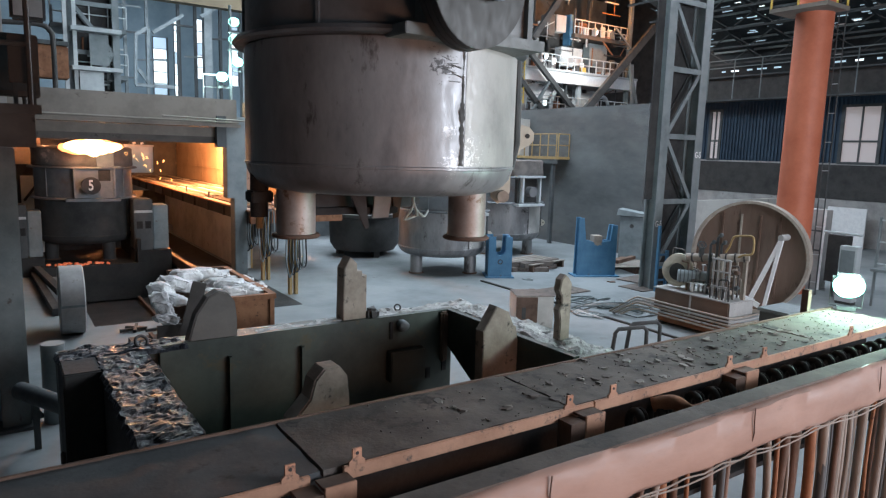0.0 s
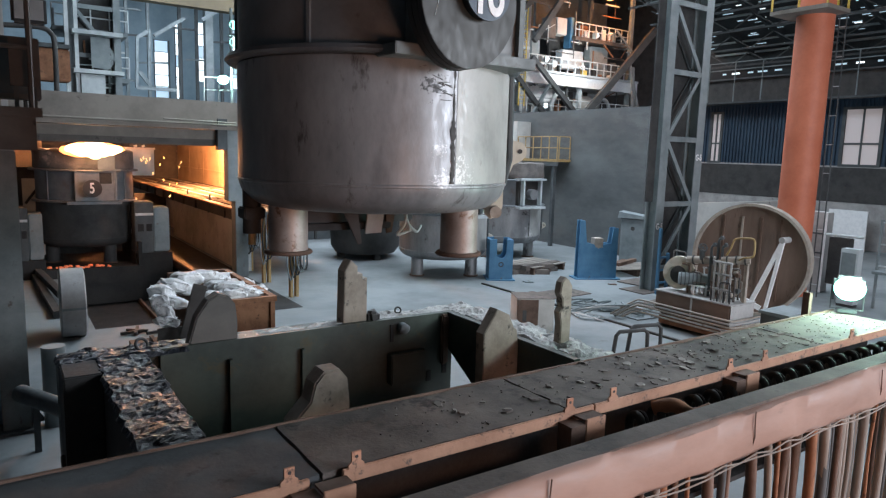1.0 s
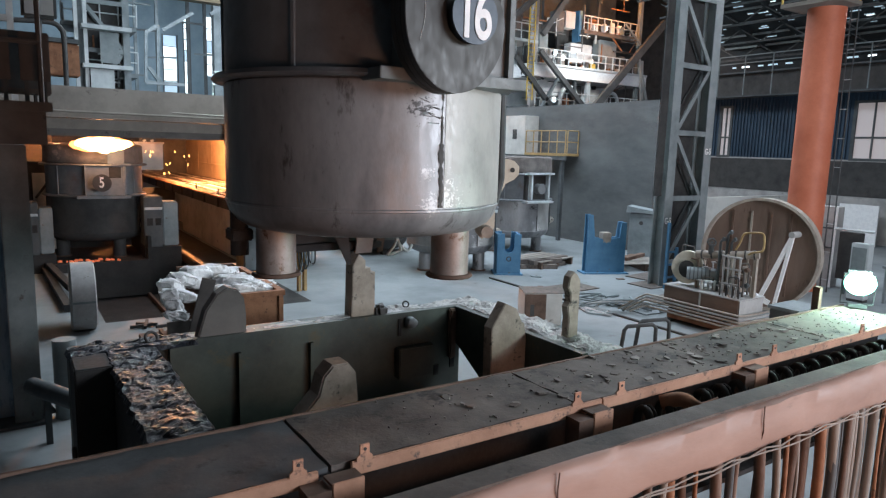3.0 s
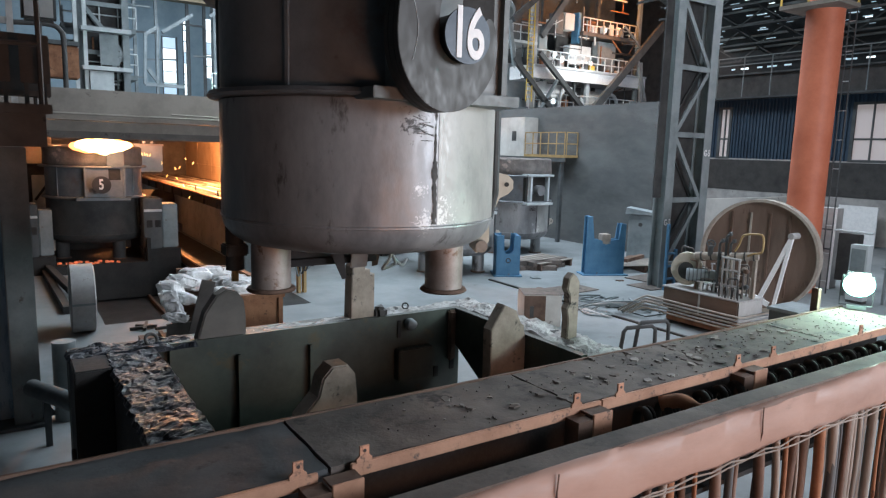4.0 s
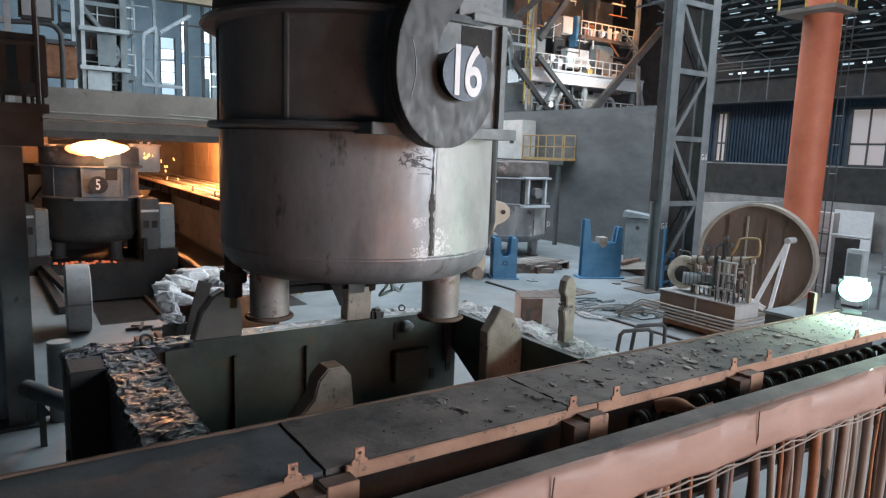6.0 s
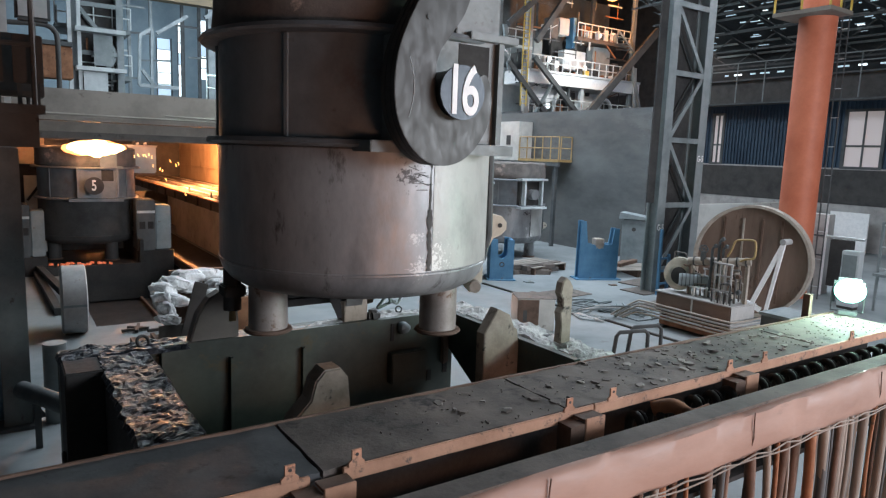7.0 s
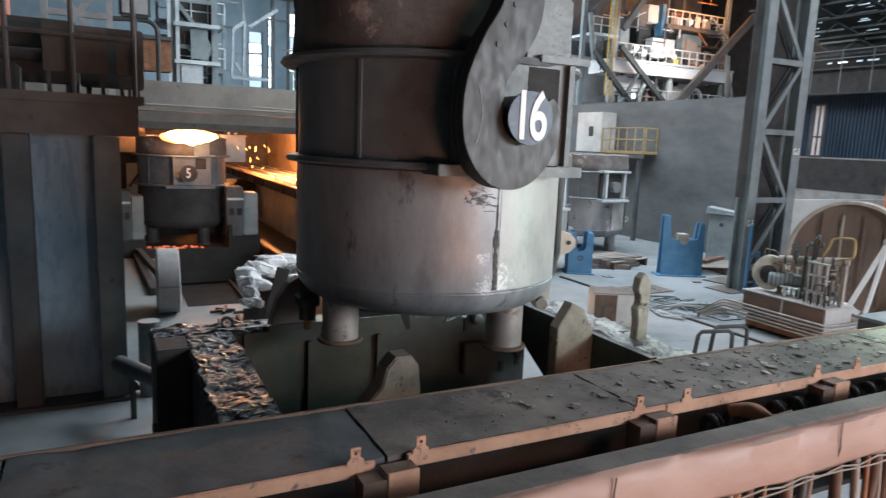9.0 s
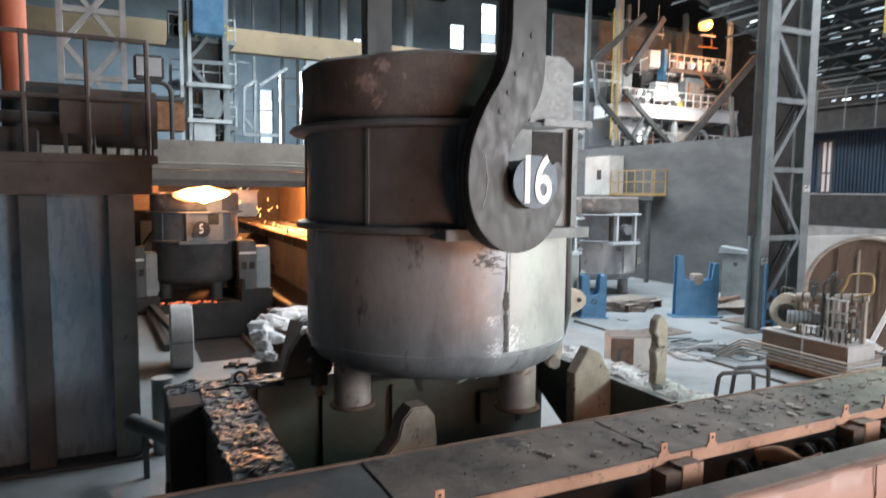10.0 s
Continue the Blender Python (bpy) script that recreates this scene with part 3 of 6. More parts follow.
def duct():
    d = thing("wrapped_duct", "duct wrapped in dented dusty pink sheet", "duct", kind="structure")
    bm = bmesh.new()
    nx = 150
    sect = [(3.36, 2.62), (3.13, 2.62), (3.11, 2.68), (3.12, 2.85), (3.14, 3.0), (3.19, 3.035), (3.36, 3.02)]
    rows = []
    for i in range(nx + 1):
        x = -3 + 14.5 * i / nx
        rows.append([bm.verts.new((x, y + 0.04 * noise.noise(Vector((x * 1.2, j * 0.7, 0))) + 0.022 * noise.noise(Vector((x * 3.6, j * 0.8, 5))) + 0.008 * noise.noise(Vector((x * 11, j * 1.3, 2))), z + 0.03 * noise.noise(Vector((x * 0.9, j * 0.5, 9))))) for j, (y, z) in enumerate(sect)])
    for a, b in zip(rows, rows[1:]):
        for j in range(len(sect) - 1):
            bm.faces.new((a[j], b[j], b[j + 1], a[j + 1]))
    part("wrap", bm, WRAP, d, "dented dusty pink sheet wrap", smooth=60)
    part("top_dust", bx(-3, 11.5, 3.2, 3.4, 3.015, 3.05), DUSTY, d, "dark dust along the top")
    for x in (3.02, 5.47, 7.88):
        part("sheet_joint", tube(bmesh.new(), [(x, 3.12, 2.66), (x + 0.015, 3.105, 2.8), (x + 0.01, 3.11, 2.9), (x + 0.04, 3.13, 3.02)], 0.006), RUST_DARK, d)
    part("core", bx(-3, 11.5, 3.2, 3.34, 2.64, 3.01), SOOT_SHADE, d)
    w = thing("guy_wire", "thin slack cables strung under the duct", "cable")
    for dz, s in ((0, 1), (0.035, 3)):
        part("strand", tube(bmesh.new(), [(3.5 + k * 0.25, 3.08, 2.6 + dz + 0.02 * math.sin(k * 1.1 * s)) for k in range(32)], 0.008, 5), BEAM_TAN, w)
    # hanging hoses, pipes and slats under the duct
    random.seed(8)
    x = 4.0
    while x < 10.5:
        r = random.choice((0.02, 0.025, 0.03, 0.035, 0.05))
        y = random.uniform(3.2, 3.42)
        mtl = random.choice((RUST, RUST_DARK, BEAM_TAN, RUST_DARK, COVER, BEAM_TAN, STEEL_DARK))
        lean = random.uniform(-0.06, 0.06)
        pts = curve([(x, y, 2.66), (x + lean, y + random.uniform(-0.03, 0.03), 1.9), (x + lean * 0.5, y, 1.0), (x + lean, y, 0.0)], 4)
        solo("hanging_hose", tube(bmesh.new(), pts, r, 8), mtl, "rusty brown hose hanging below the duct", "hose", group="hoses below the duct", smooth=50)
        x += random.uniform(0.05, 0.26) if x < 6.3 else random.uniform(0.05, 0.13)
    # hose arcs in the gap between trough and duct
    for k in range(19):
        x = 4.75 + k * 0.285
        if 6.3 < x < 6.65:
            continue
        pts = [(x, 3.82 + 0.07 * math.cos(a), 2.80 + 0.10 * math.sin(a)) for a in [math.pi * i / 8 for i in range(9)]]
        pts = [(x, 3.89, 2.2)] + pts + [(x, 3.75, 2.2)]
        h = thing("carrier_hose", "black rubber hose loop in the cable trough", "hose", group="hose loops")
        part("loop", tube(bmesh.new(), pts, 0.04, 10), RUBBER, h, smooth=50)
        part("clamp", tube(bmesh.new(), [(x + 0.07, 3.82 + 0.08 * math.cos(a), 2.80 + 0.115 * math.sin(a)) for a in [math.pi * i / 8 for i in range(9)]], 0.016, 6), BLACK, h)
    solo("rag_hose", tube(bmesh.new(), curve([(5.02, 3.85, 2.9), (5.12, 3.7, 2.96), (5.2, 3.55, 2.9), (5.3, 3.42, 2.98)]), 0.07, 10), RUST, "rusty orange hose end over the trough", "hose", smooth=50)
    trough_pipe = thing("pipe_run", "grey pipe lying inside the cable trough", "pipe")
    part("pipe_body", rd((-1.5, 3.72, 2.42), (4.1, 3.72, 2.42), 0.07), STEEL_GREY, trough_pipe, smooth=40)


def floodlight(x, y, z, label, turn=0):
    f = thing("floodlight", label, "floodlight", pose(x, y, z, 0, 0, turn))
    part("housing", bx(-0.2, 0.2, 0.06, 0.26, 0.21, 0.53, bevel=0.05), STEEL_DARK, f)
    part("lens", lathe(bmesh.new(), [(0, -0.07), (0.13, -0.06), (0.20, -0.025), (0.215, 0.0)], 28, pose(0, -0.024, 0.37, -90, 0, 0) @ Matrix.Diagonal((0.95, 0.82, -1, 1))), LAMP, f, "glaring greenish-white lens")
    part("yoke", tube(bmesh.new(), [(-0.21, 0.16, 0.37), (-0.21, 0.16, 0.03), (0.21, 0.16, 0.03), (0.21, 0.16, 0.37)], 0.012, 6), STEEL_DARK, f)
    part("foot", bx(-0.12, 0.12, 0, 0.16, 0, 0.05), STEEL_DARK, f)
    return f


# ---- ladles ----
LX, LY, LZ = 4.385, 8.90, 2.37


def ladle(name, label, number, m, gates=True, third=False, plate_size=0.30):
    """A teeming ladle, z from the feet of its legs; trunnions along y."""
    L = thing(name, label, "ladle", m)
    R = 1.92
    # ladle 5 takes a darker tone than the bare grey steel
    part("lower_shell", lathe(bmesh.new(), [(0, 0.77), (R - 0.42, 0.775), (R - 0.25, 0.81), (R - 0.12, 0.89), (R - 0.04, 0.99), (R - 0.005, 1.09), (R, 1.12), (R + 0.014, 1.13), (R + 0.014, 1.155), (R, 1.165), (R, 2.66), (R - 0.05, 2.7)], 96), SOOT_SHADE if number == "5" else LADLE_LOW, L, "bare scratched grey steel lower shell", smooth=40)
    part("upper_shell", lathe(bmesh.new(), [(R - 0.05, 2.7), (R - 0.015, 2.8), (R - 0.015, 4.0)], 96), LADLE_DARK, L, "scorched dark steel upper shell", smooth=40)
    for z, w in ((2.68, 0.13), (3.98, 0.20)):
        part("flange_ring", lathe(bmesh.new(), [(R - 0.03, z), (R + w, z + 0.01), (R + w + 0.03, z + 0.04), (R + w, z + 0.09), (R - 0.03, z + 0.1)], 96, close=True), LADLE_DARK, L, smooth=40)
    rim = bmesh.new()
    prof = [(R - 0.02, 4.06), (R + 0.06, 4.14), (R + 0.05, 4.4), (R + 0.03, 4.7), (R + 0.04, 4.84), (R - 0.05, 4.9), (R - 0.3, 4.88), (R - 0.36, 4.6), (R - 0.36, 1.2), (0, 1.18)]
    lathe(rim, prof, 96)
    for v in rim.verts:
        if v.co.z > 4.1:
            v.co += 0.035 * noise.noise_vector(v.co * 2.2) + 0.015 * noise.noise_vector(v.co * 7)
    part("rim", rim, RIM, L, "slag-crusted rough rim", smooth=60)
    for a in (30, 75, 120, 175, 232, 330):
        part("stiffener", bx(R - 0.03, R + 0.022, -0.02, 0.02, 2.79, 3.98), LADLE_DARK, L, m=pose(0, 0, 0, 0, 0, a - 14))
    seam = bmesh.new()
    def seam_at(z, side):
        p = Vector((side * 3, 0, z))
        wide = 0.35 if z > 1.95 else 1.15
        a = radians(-88.0) + side * wide * (0.014 + 0.015 * noise.noise(p * 4) + 0.011 * noise.noise(p * 15)) + 0.008 * noise.noise(Vector((0, 5, z * 3)))
        return (R + 0.009) * math.cos(a), (R + 0.009) * math.sin(a), z
    zs = [1.03 + 1.55 * k / 90 for k in range(91)]
    zs = [z for z in zs if z > 1.17]
    pairs = [[seam.verts.new(seam_at(z, s)) for s in (-1, 1)] for z in zs]
    for p0, p1 in zip(pairs, pairs[1:]):
        seam.faces.new((p0[0], p0[1], p1[1], p1[0]))
    part("weld_seam", seam, SOOT_SHADE, L, "dark ragged vertical weld seam")
    wrap = bmesh.new()
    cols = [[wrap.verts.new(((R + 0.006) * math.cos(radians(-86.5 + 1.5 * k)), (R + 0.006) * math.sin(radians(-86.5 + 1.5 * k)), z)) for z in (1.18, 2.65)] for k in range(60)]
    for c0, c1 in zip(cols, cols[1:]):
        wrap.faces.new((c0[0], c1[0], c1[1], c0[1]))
    part("patch_plate", wrap, SOOT_SHADE if number == "5" else LADLE_PALE, L, "pale dusted patch plate", smooth=40)
    random.seed(4)
    sc = bmesh.new()
    for k in range(14):
        a = radians(-94 + random.gauss(0, 2.6))
        l = random.uniform(0.03, 0.09)
        box(sc, -l, l, -0.003, 0.003, -0.004, 0.004, pose(R * math.cos(a) * 1.0015, R * math.sin(a) * 1.0015, 2.34 + random.gauss(0, 0.09), 0, random.uniform(-5, 22), math.degrees(a) + 90))
    part("scratch", sc, SOOT_SHADE, L, "dark gouge marks")["kind"] = "stuff"
    # trunnion boxes on both sides
    for s in (-1, 1):
        q = pose(0, 0, 0) if s < 0 else pose(0, 0, 0, 0, 0, 180)
        mt = BRACKET if s < 0 and len(number) > 1 else LADLE_DARK
        if not number:
            mt = STEEL_PALE
            t = part("trunnion_box", bx(-0.75, 0.75, -1.95, -1.6, 2.75, 3.95), SOOT_SHADE, L, "open trunnion frame", m=q)
            for x in (-0.62, 0.5):
                part("side_plate", bx(x, x + 0.1, -2.2, -1.96, 2.78, 4.02), mt, t)
            part("shelf", bx(-0.85, 0.85, -2.25, -1.45, 2.6, 2.72, bevel=0.01), mt, t)
            part("shelf", bx(-0.85, 0.85, -2.25, -1.45, 4.02, 4.12, bevel=0.01), mt, t)
            part("trunnion", rd((0, -2.3, 3.33), (0, -1.9, 3.33), 0.26, 32), LADLE_LOW, t, smooth=40)
            continue
        face = prism(bmesh.new(), [(-0.5, 2.78), (0.95, 2.78), (0.95, 4.78), (0.80, 4.9), (0.3, 4.9), (0.3, 4.02), (-0.5, 4.02)], 0.1, pose(0, -2.02, 0), bevel=0.008)
        t = part("trunnion_box", face, mt, L, "scuffed grey trunnion bracket", m=q)
        for x in (-0.58, 0.9):
            part("side_plate", bx(x, x + 0.08, -2.1, -1.55, 2.78, 4.02), mt, t)
        part("shelf", bx(-0.9, 1.15, -2.16, -1.45, 2.64, 2.77, bevel=0.01), mt, t)
        part("shelf", bx(0.45, 1.2, -2.12, -1.45, 4.03, 4.12, bevel=0.01), mt, t)
        # thin black plate paints the dark of an opening
        part("bracket_window", bx(0.34, 0.80, -2.026, -2.021, 3.5, 3.97), BLACK, t)
        part("trunnion", rd((0, -2.6, 3.33), (0, -1.9, 3.33), 0.26, 40), HOOK, t, smooth=40)
        part("number_plate", rd((0, -2.63, 3.33), (0, -2.602, 3.33), plate_size, 48), PLATE if len(number) > 1 else SOOT_SHADE, t, "round slate-blue plate")
    if number:
        text("number", number, 0.76 if len(number) > 1 else 0.6, L, pose(-0.01, -2.636, 3.33, 90, 0, 0) @ Matrix.Diagonal((0.66, 1.0, 1, 1)), WHITE, 0.012).data.space_character = 0.86
    # legs
    lift = 0.15 if gates else 0.0
    for a in (185.5, 302.0, 63.8) if third else (185.5, 302.0):
        c, s = math.cos(radians(a)) * 1.38, math.sin(radians(a)) * 1.38
        leg = part("leg", lathe(bmesh.new(), [(0.262, lift + 0.05), (0.262, 0.92)], 32, pose(c, s, 0)), LEG if gates and number else (SOOT_SHADE if number else LADLE_LOW), L, "rust-toned round steel leg", smooth=40)
        part("foot_flange", lathe(bmesh.new(), [(0, lift), (0.31, lift), (0.33, lift + 0.02), (0.31, lift + 0.05), (0.26, lift + 0.055)], 32, pose(c, s, 0)), RUST_DARK, leg, smooth=40)
    if gates:
        g = part("slide_gate", bx(-1.15, 0.75, 0.1, 0.9, 0.5, 0.8, bevel=0.03), SOOT_SHADE, L, "slide gate gear under the bottom")
        part("gate_rail", bx(-1.1, 0.3, -0.02, 0.09, 0.42, 0.52, bevel=0.01), BLACK, g)
        cyl = part("gate_cylinder", rd((-1.75, 0.25, 0.4), (-1.75, 0.25, 1.0), 0.12, 20), BLACK, L, "black hydraulic cylinder beside the leg", smooth=40)
        part("cylinder_head", bx(-1.9, -1.6, 0.1, 0.4, 0.6, 0.76, bevel=0.02), BLACK, cyl)
        part("cylinder_rod", rd((-1.75, 0.25, 0.24), (-1.75, 0.25, 0.4), 0.05, 12), OCHRE, cyl)
        for x, y0, mt, o in ((-0.36, -0.2, SOOT_SHADE, [(-0.3, 0.9), (-0.02, 0.9), (0.06, 0.24), (0.0, 0.22)]),
                             (-0.04, -0.16, DIRTY_PALE, [(-0.12, 0.9), (0.14, 0.9), (0.08, 0.38), (-0.16, 0.36)]),
                             (0.28, -0.02, RUST_DARK, [(-0.1, 0.9), (0.1, 0.9), (0.02, 0.36), (-0.06, 0.34)])):
            part("gate_lever", prism(bmesh.new(), o, 0.08, pose(x, y0, 0, 0, 0, -20), bevel=0.01), mt, g)
        for k in range(3):
            part("gate_hose", tube(bmesh.new(), curve([(0.34 + 0.02 * k, -0.3, 0.86), (0.36, -0.34, 0.66 - 0.04 * k), (0.3 + 0.1 * k, -0.38, 0.5 - 0.05 * k), (0.2 + 0.2 * k, -0.36, 0.36 + 0.06 * k), (0.46 + 0.06 * k, -0.32, 0.42)]), 0.022, 8), STEEL_PALE, g, "pale dusty hose", smooth=50)
        for x, z in ((0.42, 0.8), (0.62, 0.78), (0.8, 0.8)):
            part("hose_fitting", rd((x, -0.5, z), (x + 0.12, -0.42, z), 0.05, 10), MACHINE, g)
        part("pipe_rack", bx(0.3, 1.1, -0.5, -0.42, 0.78, 0.84), STEEL_DARK, g)
        part("nozzle", lathe(bmesh.new(), [(0, 0.5), (0.09, 0.5), (0.14, 0.62)], 20, pose(0.1, 0.4, 0)), STEEL_GREY, g)
        arm = prism(bmesh.new(), [(1.62, 0.98), (1.9, 1.06), (1.9, 0.8), (1.82, 0.66), (1.72, 0.62), (1.62, 0.72)], 0.08, pose(0, -0.1, 0), bevel=0.015)
        la = part("latch_arm", arm, CREAM, L, "cream latch arm with a roller", m=pose(0, 0, 0, 0, 0, -34))
        part("roller", rd((1.79, -0.28, 0.74), (1.79, -0.1, 0.74), 0.085, 18), MACHINE, la, smooth=40)
    # tipping lug and its pipe on the side
    lug = bmesh.new()
    prism(lug, [(1.85, 1.2), (1.97, 1.24), (2.05, 1.42), (2.17, 1.48), (2.24, 1.56), (2.24, 1.67), (2.17, 1.75), (2.05, 1.78), (1.85, 1.78)], 0.14, pose(0, -0.07, 0), bevel=0.015)
    lg = part("tipping_lug", lug, CREAM, L, "cream cast tipping lug", m=pose(0, 0, 0, 0, 0, -30))
    part("lug_hole", rd((2.14, -0.076, 1.62), (2.14, -0.072, 1.62), 0.035, 16), SOOT_SHADE, lg)
    part("side_pipe", tube(bmesh.new(), [(1.95, 0, 2.66), (1.97, 0, 1.5), (1.9, 0, 1.15), (1.7, 0, 0.95)], 0.05), STEEL_DARK, L, m=pose(0, 0, 0, 0, 0, -37))
    return L


def crane_hook(m, label):
    """Laminated ladle hook in the x-z plane, its eye at the trunnion."""
    h = thing("crane_hook", label, "hook", m, group="ladle hooks")
    def smooth_line(pts, n=4):
        return [(v.x, v.z) for v in curve([(x, 0, z) for x, z in pts], n)]
    inner = smooth_line([(0.09, 1.55), (0.07, 1.15), (-0.02, 0.88), (-0.2, 0.62), (-0.33, 0.44), (-0.38, 0.25), (-0.38, 0.0)])
    seat = [(-0.1 + 0.28 * math.cos(a), 0.28 * math.sin(a)) for a in [math.pi + math.pi * k / 12 for k in range(1, 13)]]
    under = smooth_line([(0.2, 0.2), (0.3, 0.24), (0.38, 0.12), (0.41, -0.1), (0.36, -0.35), (0.22, -0.58), (0.02, -0.75), (-0.22, -0.82), (-0.46, -0.78), (-0.68, -0.62), (-0.84, -0.36), (-0.9, -0.05), (-0.88, 0.3), (-0.8, 0.58), (-0.66, 0.88), (-0.5, 1.14), (-0.40, 1.4), (-0.36, 1.7)])
    body = [(0.09, 9.0)] + inner + seat + under + [(-0.36, 9.0)]
    for k, (y, d) in enumerate(((-0.16, 0.10), (-0.055, 0.11), (0.06, 0.10))):
        part("lamella", prism(bmesh.new(), body, d, pose(0, y, 0), bevel=0.006), HOOK, h)
    part("wear_line", tube(bmesh.new(), [(-0.72 + 0.06 * math.sin(k * 0.4), -0.165, -0.3 + 0.08 * k) for k in range(9)], 0.003, 5), STEEL_PALE, h, "pale scrape")
    for k in range(5):
        part("bolt", rd((-0.5 + 0.1 * k, -0.175, 0.78 + 0.22 * k), (-0.5 + 0.1 * k, -0.155, 0.78 + 0.22 * k), 0.03, 8), HOOK, h)
    return h


# ---- the receiving stand ----
def stand():
    s = thing("ladle_stand", "sooty dark green steel ladle stand crusted with slag", "ladle stand")
    part("rear_wall", bx(1.9, 7.2, 10.30, 10.42, 0.0, 2.2), CAR_GREEN, s)
    rw = bmesh.new()
    prism(rw, [(10.3, 2.2), (6.9, 2.2), (6.9, 0.0), (7.9, 0.0), (9.44, 1.03), (10.3, 1.52)], 0.12, Matrix(((0, -1, 0, 7.2), (1, 0, 0, 0), (0, 0, 1, 0), (0, 0, 0, 1))))
    part("side_wall", rw, CAR_GREEN, s)
    part("front_wall", bx(1.9, 6.2, 6.9, 7.0, 0.0, 1.15), CAR_GREEN, s)
    # inner floor painted black for the shade under the ladle
    part("floor_plate", bx(1.7, 7.1, 6.9, 10.3, 0.3, 0.4), BLACK, s)
    # left beams take the same black
    part("end_beam", bx(0.58, 1.05, 9.6, 10.5, 0, 2.18, bevel=0.02), BLACK, s)
    part("side_beam", bx(1.05, 1.68, 6.2, 10.5, 0, 2.14, bevel=0.02), BLACK, s)
    part("cross_beam", bx(0.58, 7.08, 10.42, 10.95, 0, 2.14, bevel=0.02), CAR_GREEN, s)
    part("cross_beam", bx(7.09, 7.94, 10.43, 10.95, 1.5, 2.14, bevel=0.02), CAR_GREEN, s)
    part("outer_beam", bx(7.2, 7.95, 6.6, 10.42, 1.4, 2.14, bevel=0.02), SOOT_SHADE, s)
    for x in (2.9, 4.1):
        part("rib", bx(x, x + 0.05, 10.2, 10.3, 0.4, 1.9), CAR_GREEN, s)
    # pads painted black as well, shade below the legs
    part("pad", bx(4.8, 5.5, 7.5, 8.3, 0.4, 1.1, bevel=0.03), BLACK, s)
    part("pad", bx(2.7, 3.4, 8.5, 9.2, 0.4, 1.1, bevel=0.03), BLACK, s)
    part("lug_block", bx(5.76, 6.5, 10.1, 10.3, 1.0, 1.58, bevel=0.02), CAR_GREEN, s)
    part("hinge_lug", rough_up(lathe(bmesh.new(), [(0, -0.12), (0.09, -0.1), (0.12, 0.0), (0.09, 0.1), (0, 0.12)], 16, pose(6.06, 10.24, 2.02, 90, 0, 0)), 0.03, 6), STEEL_GREY, s, "worn pale lug", smooth=60)
    # slot is a black strip, its inner shade painted on
    part("hinge_slot", bx(5.82, 5.88, 10.27, 10.298, 1.78, 2.1), BLACK, s)
    part("deck_lump", rough_up(bx(5.42, 5.66, 10.34, 10.6, 2.1, 2.36, bevel=0.06), 0.05, 6), SOOT_SHADE, s, "burnt lump on the rear beam")
    # wall slots likewise painted as black strips
    for x, z in ((6.62, 1.1), (6.98, 1.2)):
        part("wall_slot", bx(x, x + 0.1, 10.28, 10.298, z - 0.2, z), BLACK, s)
    part("corner_weld", rough_up(bx(6.9, 7.07, 10.2, 10.299, 1.2, 2.18, bevel=0.03), 0.04, 7), RUST_DARK, s)
    # guide plates
    g = bmesh.new()
    prism(g, [(-0.17, 2.1), (0.29, 2.1), (0.29, 2.98), (0.2, 2.96), (0.2, 3.06), (0.1, 3.06), (0.1, 3.2), (-0.03, 3.32), (-0.15, 3.12)], 0.3, pose(5.12, 10.43, 0), bevel=0.012)
    part("guide_plate", g, CAR_PLATE, s, "scorched upright guide plate with a bitten corner")
    g = bmesh.new()
    prism(g, [(-0.36, 0.6), (0.38, 0.6), (0.37, 1.7), (0.37, 2.08), (0.33, 2.2), (0.30, 2.36), (0.24, 2.40), (0.13, 2.63), (-0.12, 2.75), (-0.38, 2.36)], 0.22, pose(6.74, 8.2, 0), bevel=0.012)
    part("guide_plate", g, CAR_PLATE, s, "scorched leaning guide plate")
    g = bmesh.new()
    prism(g, [(-0.5, 1.2), (0.27, 1.2), (0.27, 2.2), (0.24, 2.5), (0.14, 2.63), (-0.06, 2.63), (-0.18, 2.5), (-0.24, 2.28), (-0.46, 2.05)], 0.3, pose(3.15, 7.0, 0), bevel=0.02)
    part("guide_plate", g, CAR_PLATE, s, "rounded scorched guide plate")
    g = bmesh.new()
    prism(g, [(-0.42, 1.0), (0.37, 1.0), (0.37, 2.5), (0.34, 2.76), (0.24, 2.9), (0.08, 2.95), (-0.08, 2.86), (-0.26, 2.6), (-0.38, 2.2)], 0.25, pose(2.7, 10.35, 0), bevel=0.02)
    part("guide_plate", g, BROWN, s, "rounded dark brown guide plate")
    g = bmesh.new()
    prism(g, [(-0.05, 1.5), (0.17, 1.5), (0.17, 3.12), (0.1, 3.22), (0.02, 3.28), (-0.07, 3.2), (-0.1, 3.02), (-0.04, 2.92), (-0.03, 2.78), (-0.09, 2.7), (-0.05, 2.5), (-0.06, 2.2)], 0.16, pose(7.6, 7.7, 0), bevel=0.015)
    part("guide_post", g, CAR_PLATE, s, "ragged burnt guide post")
    # slag on the beams
    def crust(name, x0, x1, y0, y1, z, h, mtl, label, seed, res=0.06):
        bm = bmesh.new()
        nx, ny = max(4, int((x1 - x0) / res)), max(4, int((y1 - y0) / res))
        grid = []
        for i in range(nx + 1):
            row = []
            for j in range(ny + 1):
                x, y = x0 + (x1 - x0) * i / nx, y0 + (y1 - y0) * j / ny
                e = min(i, nx - i, j, ny - j)
                p = Vector((x, y, seed))
                hh = h * (0.55 + noise.noise(p * 2.5) + 0.6 * noise.noise(p * 8) + 0.35 * noise.noise(p * 19)) if e else -0.05
